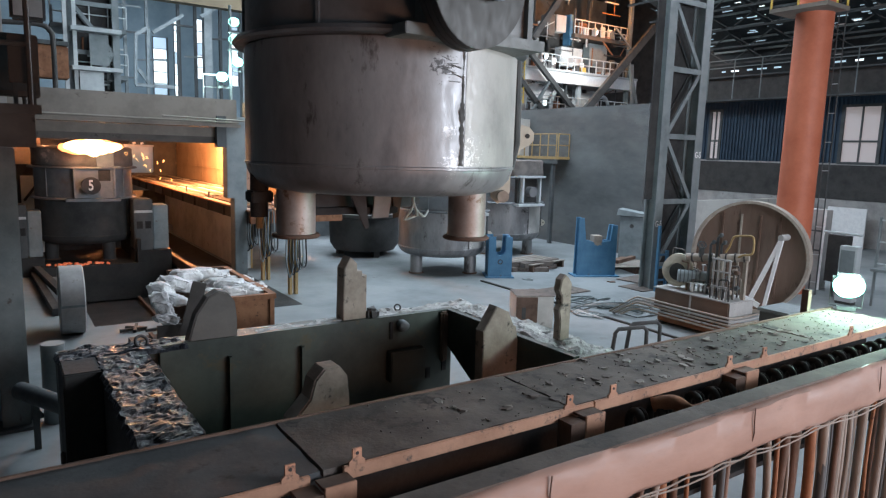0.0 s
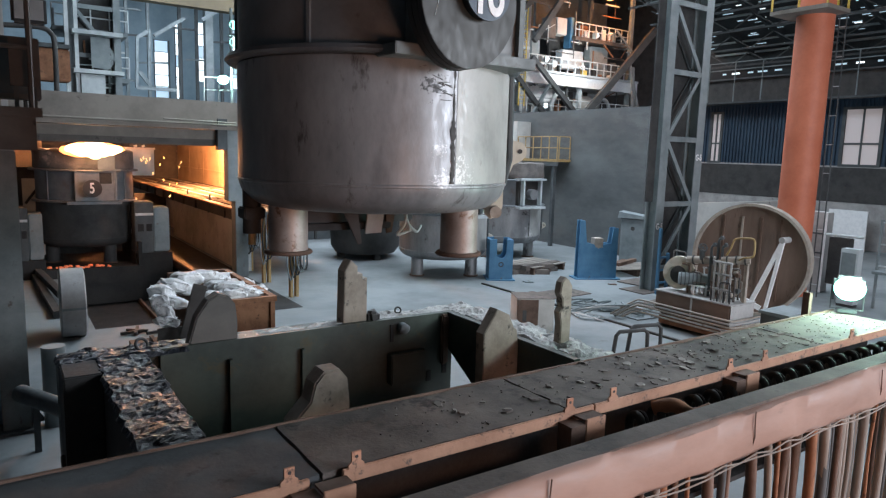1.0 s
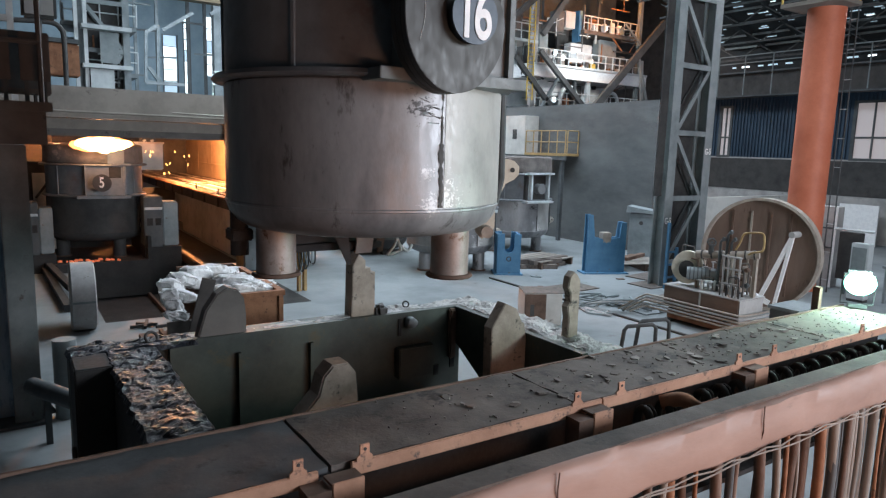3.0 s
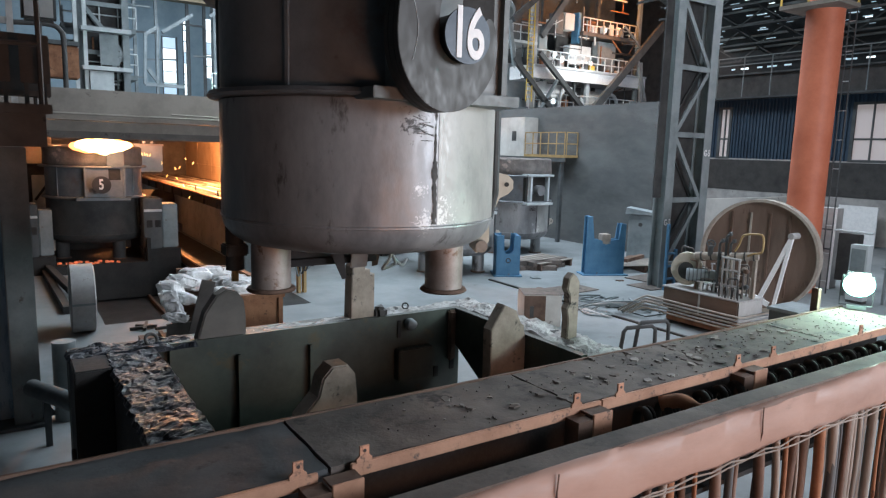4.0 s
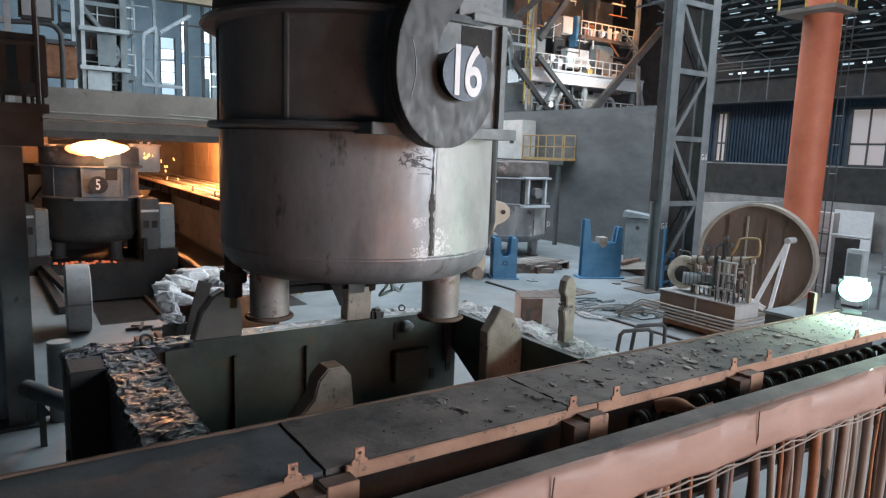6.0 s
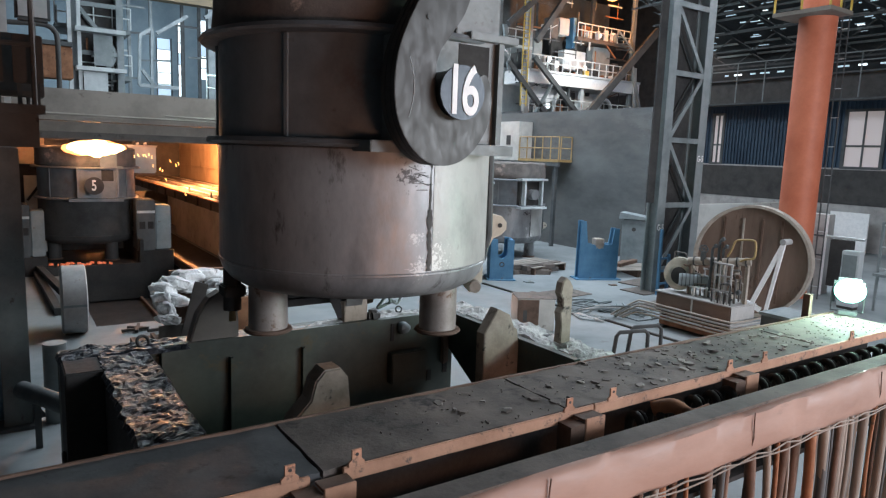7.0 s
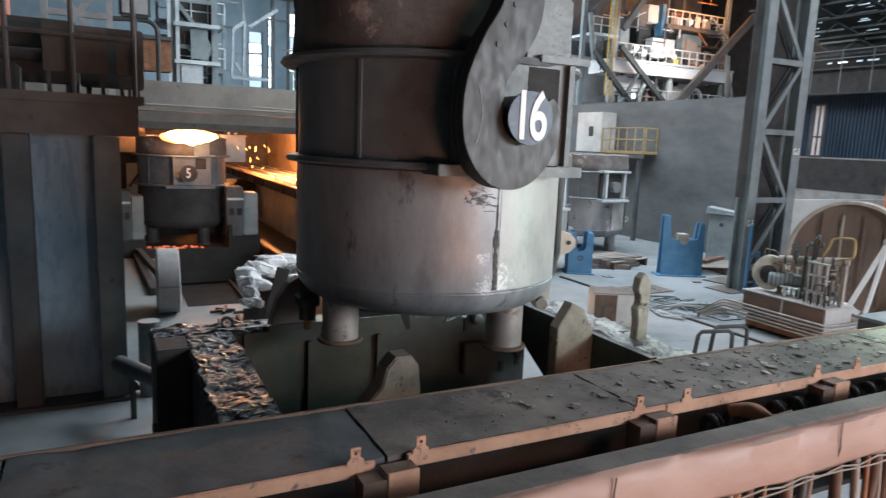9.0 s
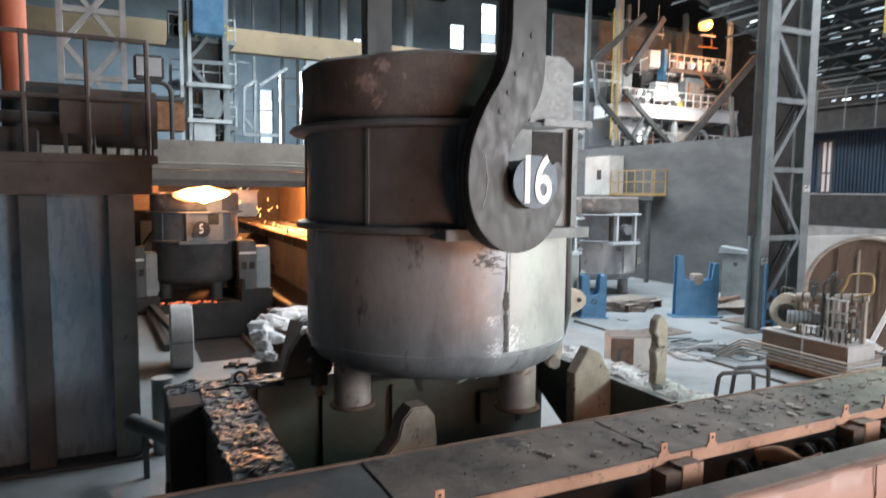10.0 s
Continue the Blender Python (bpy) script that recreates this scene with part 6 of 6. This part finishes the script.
    cage = part("cage_deck", bx(-1.3, 0.3, -1.1, 1.1, 10.85, 11.0), BEAM_TAN, p)
    for x, y in ((-1.25, -1.05), (-1.25, 0), (-1.25, 1.05), (-0.5, -1.05), (0.25, -1.05)):
        part("cage_post", bx(x, x + 0.06, y, y + 0.06, 11.0, 12.2), YELLOW, cage)
    for z in (11.5, 12.1):
        part("cage_rail", bx(-1.26, -1.2, -1.05, 1.1, z, z + 0.06), YELLOW, cage)
        part("cage_rail", bx(-1.2, 0.3, -1.06, -1.0, z, z + 0.06), YELLOW, cage)
    for dy in (-0.72, -0.98):
        part("ladder_rail", rd((0.35, dy, 0), (0.35, dy, 18), 0.025, 6), STEEL_DARK, p)
    for k in range(16):
        part("rung", br((0.35, -0.7, 0.5 + 1.1 * k), (0.35, -1.0, 0.5 + 1.1 * k), 0.03), STEEL_PALE, p)
    # clutter by the red pipe and lamp
    b = thing("stair_rail", "dark steel stair and rails by the wall", "stairs", pose(26.8, 9.9, 0))
    for z in (1.6, 2.4, 3.2):
        part("rail", br((0, -2.5, z), (0, 1.2, z), 0.05), STEEL_PALE, b)
    for y in (-2.5, -1.0, 0.2, 1.2):
        part("post", bx(-0.04, 0.04, y, y + 0.08, 0, 3.3), STEEL_GREY, b)
    part("landing", bx(-0.5, 1.2, -2.5, 1.2, 1.35, 1.45), STEEL_GREY, b)
    solo("white_panel", bx(43.9, 44.0, 19.1, 21.4, 0, 2.49), WHITE, "white board leaning at the wall base", "panel")
    pl = thing("pale_pillar", "pale grey steel-clad pillar beside the red pipe", "column", pose(28.0, 13.71, 0), kind="structure")
    part("cladding", bx(0, 0.6, 0, 0.82, 0, 3.3, bevel=0.02), DIRTY_PALE, pl)
    part("edge_strip", bx(-0.02, -0.002, -0.05, 0.05, 0, 3.3), WHITE, pl)
    for z in (1.6, 2.4):
        part("clip", bx(-0.03, -0.002, 0.1, 0.5, z, z + 0.06), STEEL_DARK, pl)
    sb = thing("switch_box", "black switch boxes by the pillar", "cabinet", pose(27.0, 12.29, 0))
    part("body", bx(0, 0.4, 0, 0.75, 0.6, 2.44, bevel=0.02), SOOT_SHADE, sb)
    part("leg", bx(0.1, 0.2, 0.05, 0.15, 0, 0.6), STEEL_DARK, sb)
    part("leg", bx(0.1, 0.2, 0.4, 0.5, 0, 0.6), STEEL_DARK, sb)
    part("top_pipe", rd((-0.02, -0.5, 2.54), (-0.02, 0.9, 2.54), 0.05, 8), STEEL_PALE, sb)
    sc = thing("small_cabinet", "pale green-grey cabinet by the flood lamp", "cabinet", pose(26.0, 11.48, 0))
    part("body", bx(0, 0.4, 0, 0.61, 0.1, 2.18, bevel=0.02), STEEL_PALE, sc)
    part("door", bx(-0.02, -0.002, 0.06, 0.55, 0.3, 2.03), STEEL_GREY, sc)
    part("plinth", bx(0.02, 0.38, 0.02, 0.59, 0, 0.1), SOOT_SHADE, sc)
    c = thing("junction_box", "dark junction boxes by the flood lamp", "box", pose(13.2, 7.0, 0))
    part("body", bx(0, 0.9, 0, 0.6, 0, 2.1, bevel=0.02), STEEL_DARK, c)
    part("lid", bx(-0.03, 0.93, -0.03, 0.63, 2.1, 2.16), STEEL_GREY, c)
    solo("ochre_post", bx(9.75, 9.83, 4.9, 5.0, 0, 3.36), RUST_DARK, "rusty post behind the trough girder", "post")


# ---- furnace stage in the back ----
def furnace_stage():
    s = thing("furnace_stage", "pale steel furnace stage with girders and platforms", "steel structure", kind="structure")
    y = 40.0
    part("platform", bx(34.2, 46.8, y, y + 3, 10.9, 11.9), WHITE, s, "white painted platform fascia")
    part("fascia_lip", bx(34.2, 46.8, y - 0.1, y - 0.004, 11.75, 11.92), STEEL_PALE, s)
    part("platform", bx(31.9, 34.4, y, y + 3, 13.3, 13.5), STEEL_PALE, s)
    part("platform", bx(39.6, 46, y + 0.5, y + 4, 14.7, 15.0), BROWN, s)
    part("platform", bx(34, 46, y + 0.3, y + 4, 8.4, 8.7), STEEL_DARK, s)
    # flat dark panel stands in for the black void
    part("dark_recess", bx(38.3, 43.0, y + 2.2, y + 2.4, 12.0, 16.2), SOOT_SHADE, s, "dark furnace recess")
    for x, w, mtl in ((31.2, 0.35, STEEL_GREY), (34.0, 0.55, DIRTY_PALE), (38.6, 0.2, STEEL_DARK), (40.0, 0.35, STEEL_PALE), (45.8, 0.3, STEEL_GREY)):
        part("column", bx(x, x + w, y + 0.2, y + 0.5, 0, 10.9 if 38 < x < 41 else 20), mtl, s)
    for x in (36.9, 43.0):
        part("column", bx(x, x + 0.25, y + 2.4, y + 2.7, 0, 20), STEEL_DARK, s)
    for p, q, w in (((34.3, 12.7), (39.0, 8.9), 0.36), ((31.8, 12.1), (35.8, 8.5), 0.36), ((48.2, 16.4), (40.4, 8.9), 0.6), ((37.9, 18.4), (34.4, 13.9), 0.42), ((36.0, 18.4), (31.6, 14.8), 0.4), ((34.7, 8.6), (36.2, 10.8), 0.16), ((45.2, 13.1), (46.5, 9.6), 0.2), ((45.6, 13.0), (45.9, 9.6), 0.16), ((31.3, 14.7), (31.9, 11.5), 0.2)):
        part("brace", br((p[0], y - 0.4, p[1]), (q[0], y - 0.4, q[1]), 0.3, w), STEEL_DARK if w > 0.3 else STEEL_GREY, s)
    # white box at 36.5 stands for a glare, dark one at 39.0 for an arch
    for x0, x1, z0, z1, mtl in ((38.6, 41.0, 12.4, 13.9, STEEL_PALE), (41.8, 43.9, 12.2, 14.5, STEEL_GREY), (36.5, 37.0, 11.9, 13.2, WHITE), (39.4, 39.8, 14.1, 16.5, BLUE), (37.9, 39.0, 15.0, 16.3, OLD_WALL), (35.3, 36.2, 12.6, 14.3, STEEL_GREY), (37.3, 38.2, 11.9, 13.0, DIRTY_PALE),
                                (34.8, 37.8, 9.6, 10.8, WHITE), (39.0, 40.1, 8.7, 10.6, SOOT_SHADE), (41.0, 42.2, 8.7, 10.4, OLD_WALL), (43.0, 44.4, 8.7, 10.2, SOOT_SHADE), (44.2, 45.0, 12.0, 13.4, BROWN), (36.9, 37.8, 14.6, 16.2, BROWN), (40.4, 41.4, 15.0, 16.0, RUST)):
        part("machine_box", bx(x0, x1, y + 0.9, y + 1.7, z0, z1, bevel=0.04), mtl, s)
    part("duct_arch", tube(bmesh.new(), [(38.3 + 0.9 * math.cos(a), y + 0.5, 9.3 + 1.1 * math.sin(a)) for a in [math.pi * k / 10 for k in range(11)]], 0.16, 8), STEEL_PALE, s, smooth=50)
    part("duct_arch", tube(bmesh.new(), [(43.2 + 0.8 * math.cos(a), y + 0.5, 9.2 + 1.0 * math.sin(a)) for a in [math.pi * k / 10 for k in range(11)]], 0.16, 8), STEEL_PALE, s, smooth=50)
    random.seed(17)
    for k in range(46):
        x, z = random.uniform(34.2, 46), random.choice((8.7, 11.9, 11.9, 15.0))
        w, h = random.uniform(0.12, 0.6), random.uniform(0.25, 1.0)
        part("small_gear", bx(x, x + w, y + 0.3 + 0.01 * k, y + 0.8, z, z + h, bevel=0.03), random.choice((WHITE, STEEL_PALE, STEEL_GREY, RUST, STEEL_DARK, OLD_WALL, YELLOW if k % 5 == 0 else SOOT_SHADE)), s)
    for k in range(64):
        x, z = random.uniform(32, 46), random.uniform(9, 18.5)
        q = random.random()
        d = (random.uniform(0.5, 3), 0) if q < 0.5 else ((0, random.uniform(0.6, 2.2)) if q < 0.8 else (random.uniform(0.6, 1.6), random.uniform(-1.4, 1.4)))
        part("pipe", br((x, y + 0.6, z), (x + d[0], y + 0.6, z + d[1]), random.choice((0.05, 0.07, 0.11))), random.choice((STEEL_PALE, STEEL_GREY, STEEL_DARK, STEEL_DARK, RUST)), s)
    # lower sheet painted pale to stand in for bright haze
    part("back_sheet", bx(31, 47, y + 4.2, y + 4.4, 7, 12.4), STEEL_PALE, s)
    part("back_sheet", bx(31, 47, y + 4.2, y + 4.4, 12.42, 19), STEEL_DARK, s)
    st = part("stair", br((43.7, y - 0.1, 15.8), (46.2, y - 0.1, 14.0), 0.1, 0.16), STEEL_GREY, s)
    for k in range(8):
        part("step", bx(43.8 + 0.3 * k, 44.05 + 0.3 * k, y - 0.1, y + 0.5, 15.62 - 0.215 * k, 15.66 - 0.215 * k), STEEL_GREY, st)
    for z in (11.9, 15.0, 8.7):
        railing("stage_rail", (34.3 if z < 14 else 39.6, y - 0.05 if z < 14 else y + 0.55, z), (45.8, y - 0.05 if z < 14 else y + 0.55, z), 1.1, 0.8, STEEL_PALE, "pale handrail of the furnace stage", 0.045, "stage rails")
    railing("stage_rail", (31.9, y - 0.05, 13.5), (34.2, y - 0.05, 13.5), 1.1, 0.8, STEEL_PALE, "pale handrail of the furnace stage", 0.045, "stage rails")
    l = thing("stage_ladder", "yellow caged ladder on the furnace stage", "ladder", pose(33.05, y - 0.5, 9.0))
    for x in (0, 0.55):
        part("stile", bx(x, x + 0.07, 0, 0.07, 0, 9.5), YELLOW, l)
    for k in range(31):
        part("rung", rd((0.05, 0.03, 0.2 + 0.3 * k), (0.55, 0.03, 0.2 + 0.3 * k), 0.025, 6), YELLOW, l)
    for k, (x, z) in enumerate(((36.8, 12.9), (42.2, 15.4), (36.9, 9.3), (37.6, 12.6))):
        f = thing("work_lamp", "bright white work lamp on the furnace stage", "lamp", pose(x, y + 0.7, z), group="work lamps")
        part("lens", rd((0, -0.05, 0), (0, 0, 0), 0.22, 16), DAY, f)
        part("body", rd((0, 0.003, 0), (0, 0.3, 0), 0.2, 16), STEEL_DARK, f)
    o = thing("sodium_lamp", "orange glowing lamp high on the furnace stage", "lamp", pose(42.0, y - 0.7, 18.3))
    part("globe", lathe(bmesh.new(), [(0, -0.45), (0.42, -0.3), (0.55, 0), (0.42, 0.3), (0, 0.45)], 20), ORANGE_LAMP, o, smooth=60)
    part("arm", bx(-0.03, 0.03, 0, 0.8, 0.3, 0.4), STEEL_DARK, o)
    # emitting panel added to give the stage its orange glow
    solo("orange_glow_panel", bx(40.1, 41.2, y + 2.0, y + 2.1, 15.6, 16.1), glowing("orange_panel_glow", (1.0, 0.36, 0.08), 1.0), "glowing orange panel added for the stage's orange glow", "opening")
    # small railed balcony on the partition wall
    b = thing("wall_balcony", "beige balcony box with yellow rail at the partition wall", "balcony", pose(26.9, 28.5, 0))
    part("booth", bx(0, 1.1, 3.62, 6.0, 4.95, 7.35, bevel=0.02), OLD_WALL, b)
    part("hatch", bx(-0.02, -0.002, 4.4, 4.8, 5.9, 6.5), SOOT_SHADE, b)
    part("deck", bx(0, 1.1, 0, 3.6, 4.95, 5.1), OCHRE, b)
    part("deck_beam", bx(0.02, 0.14, 0, 6.0, 4.7, 4.94), STEEL_DARK, b)
    for y in (0.3, 3.0, 5.6):
        part("support", bx(0.1, 0.3, y, y + 0.2, 0, 4.7), STEEL_DARK, b)
    railing("balcony_rail", (26.95, 28.55, 5.1), (26.95, 32.05, 5.1), 1.3, 0.7, OCHRE, "yellow painted steel balcony handrail", 0.035)
    railing("balcony_rail", (27.1, 28.55, 5.1), (27.95, 28.55, 5.1), 1.3, 0.7, OCHRE, "yellow painted steel balcony handrail", 0.035)
    # pale steel tower in the back left
    for x, y, lab in ((3.1, 36.0, 0),):
        lattice_column(x, y, 18, 2.2, 0.3, "grey steel lattice tower behind the portal", 0.6, 2.2, STEEL_GREY)
    t = thing("tower_platforms", "steel platforms with machinery between the towers", "platform", kind="structure")
    for z in (8.2, 10.4, 12.6):
        part("deck", bx(2.5, 5.7, 36.6, 39, z, z + 0.2), STEEL_GREY, t)
    for k in range(12):
        x, z = random.uniform(2.5, 4.8), random.choice((8.4, 10.6, 12.8))
        w, h = random.uniform(0.4, 1.4), random.uniform(0.6, 1.8)
        part("machine_box", bx(x, x + w, 37, 38, z, z + h, bevel=0.03), random.choice((STEEL_GREY, STEEL_DARK, RUST, STEEL_PALE)), t)
    for x in (2.92, 3.3):
        part("pale_upright", bx(x, x + 0.16, 35.6, 35.8, 0, 16), STEEL_PALE, t)
    part("hung_sheet", bx(3.95, 4.75, 35.5, 35.54, 8.7, 10.1), STEEL_GREY, t, "grey sheet hung on the tower")
    part("hung_sheet", bx(3.5, 4.5, 35.5, 35.54, 7.3, 8.4), STEEL_PALE, t)
    part("red_machine", bx(1.75, 3.0, 34.6, 35.5, 7.9, 9.3, bevel=0.05), RUST, t, "rusty red machine housing")
    part("red_machine_top", bx(1.6, 3.0, 34.5, 35.5, 9.32, 9.5), STEEL_DARK, t)
    for z in (8.55, 10.3):
        part("front_deck", bx(3.2, 5.3, 35.3, 35.9, z - 0.12, z + 0.06), STEEL_PALE, t)
    random.seed(77)
    for k in range(22):
        x, z = random.uniform(2.4, 5.2), random.uniform(7.5, 14)
        q = random.random()
        b2 = (x + random.uniform(0.3, 1.0), z) if q < 0.5 else (x, z + random.uniform(0.6, 2.2))
        part("pipe", br((x, 36.4, z), (b2[0], 36.4, b2[1]), 0.08), random.choice((STEEL_PALE, STEEL_GREY, STEEL_DARK, RUST)), t)
    for z in (8.4, 10.6, 12.8):
        railing("tower_rail", (2.5, 36.5, z), (5.7, 36.5, z), 1.0, 0.9, STEEL_PALE, "pale handrail on the tower platform", 0.035, "tower rails")
    for a, bq in (((9.19, 55, 13.05), (10.07, 55, 13.72)), ((10.37, 55, 13.35), (12.59, 55, 14.9)), ((9.3, 55, 10.62), (10.09, 55, 9.54)), ((9.07, 55, 9.46), (9.2, 55, 13.13)), ((9.93, 55, 9.52), (10.07, 55, 13.72)), ((13.88, 55, 14.95), (16.75, 55, 16.97)), ((9.07, 55, 9.46), (11.87, 55, 9.46))):
        solo("hall_brace", br(a, bq, 0.2, 0.26), STEEL_GREY, "pale diagonal hall brace", "brace", kind="structure")
    for k, (x, z) in enumerate(((8.3, 10.2), (9.2, 13.6), (10.6, 11.6), (12.9, 14.6), (14.2, 12.2), (16.2, 13.8), (8.8, 15.6), (12.0, 16.4), (15.4, 16.8), (10.0, 17.6))):
        solo("hall_girt", br((x - 0.9, 58, z), (x + 1.3, 58, z + 0.1 * (k % 3)), 0.12, 0.14), STEEL_DARK if k % 2 else STEEL_GREY, "slender grey wall girt in the haze", "girt", group="wall girts", kind="structure")
    for x in (9.0, 10.6, 13.0, 14.35, 16.4):
        solo("hall_stanchion", bx(x, x + 0.22, 59, 59.3, 0, 24), STEEL_GREY if x < 12 else STEEL_DARK, "slender steel wall stanchion", "stanchion", group="wall stanchions", kind="structure")
    for x in (14.4, 17.4, 19.5, 23.5):
        solo("hall_column", bx(x, x + 0.6, 56, 56.8, 0, 24), STEEL_GREY, "grey steel hall column", "column", kind="structure")


hall()
bay_column = lattice_column(21.36, 16.9, 22, 2.62, 0.46, "tall grey laced steel building column", 0.55, 2.55, None, 0.0, 0, 0.85)
# dark plate beside the chord stands in for the shadowed back flange
part("side_gusset", bx(-0.42, -0.01, 0.2, 0.26, 3.6, 22), SOOT_SHADE, bay_column)
for x, z in ((0.24, 2.62), (2.38, 5.35)):
    text("column_mark", "G-5", 0.34, bay_column, pose(x, -0.012, z, 90, 0, 0) @ Matrix.Diagonal((0.72, 1, 1, 1)), WHITE, 0.006)
trough()
duct()
floodlight(10.3, 4.62, 3.06, "glaring greenish flood lamp on the trough girder", -60)
main_ladle = ladle("teeming_ladle", "large scorched steel ladle hanging from crane hooks", "16", pose(LX, LY, LZ))
near_hook = crane_hook(pose(LX + 0.10, LY - 2.34, LZ + 3.33), "dark laminated crane hook holding the ladle trunnion")
far_hook = crane_hook(pose(LX, LY + 2.24, LZ + 3.33), "dark laminated crane hook behind the ladle")
stand()
left_side()
sack_box()
floor_things()
furnace_stage()


def motions():
    """The crane lowers the ladle into the stand."""
    drop = [(0.0, 0.351, -0.18, 1.472), (0.5, 0.314, -0.16, 1.374), (1.0, 0.257, -0.13, 1.283), (1.5, 0.175, -0.13, 1.192), (2.0, 0.069, -0.17, 1.102),
            (2.5, 0.004, -0.17, 1.012), (4.0, -0.096, -0.12, 0.737), (4.5, -0.098, -0.11, 0.643), (5.0, -0.102, -0.11, 0.556), (5.5, -0.083, -0.10, 0.461),
            (7.0, -0.021, -0.05, 0.186), (7.5, -0.001, -0.02, 0.095), (8.0, 0.0, 0.0, 0.0), (8.5, 0.0, 0.05, -0.098), (9.0, -0.029, 0.07, -0.194), (9.5, -0.045, 0.09, -0.291), (10.0, -0.037, 0.12, -0.403)]
    walk(main_ladle, [(t, pose(LX + x, LY + y, LZ + z)) for t, x, y, z in drop])
    flame, *sparks = HOT_PARTS
    lick = [(0, 0.05), (1, 0.06), (2.5, 0.05), (4, 0.08), (4.5, -0.07), (5, 0.0), (5.5, -0.03), (7, 0.02), (7.5, 0.10), (8, 0.05), (9, 0.06), (10, 0.0)]
    walk(flame, [(t, pose(3.15 + 0.3 * z, 28.9, 4.9 + z)) for t, z in lick])
    random.seed(40)
    for sp in sparks:
        rows = []
        for i in range(21):
            u = random.random()
            rows.append((i * 0.5, pose(4.5 + 1.8 * u + random.uniform(-0.3, 0.3), 28.4 + random.uniform(-0.3, 0.3), 4.75 - 1.9 * u * random.random(), 0, random.uniform(-35, 35), 0)))
        walk(sp, rows)
    walk(near_hook, [(t, pose(LX + 0.10 + x, LY - 2.34 + y, LZ + 3.33 + z)) for t, x, y, z in drop])
    walk(far_hook, [(t, pose(LX + x, LY + 2.24 + y, LZ + 3.33 + z)) for t, x, y, z in drop])


motions()
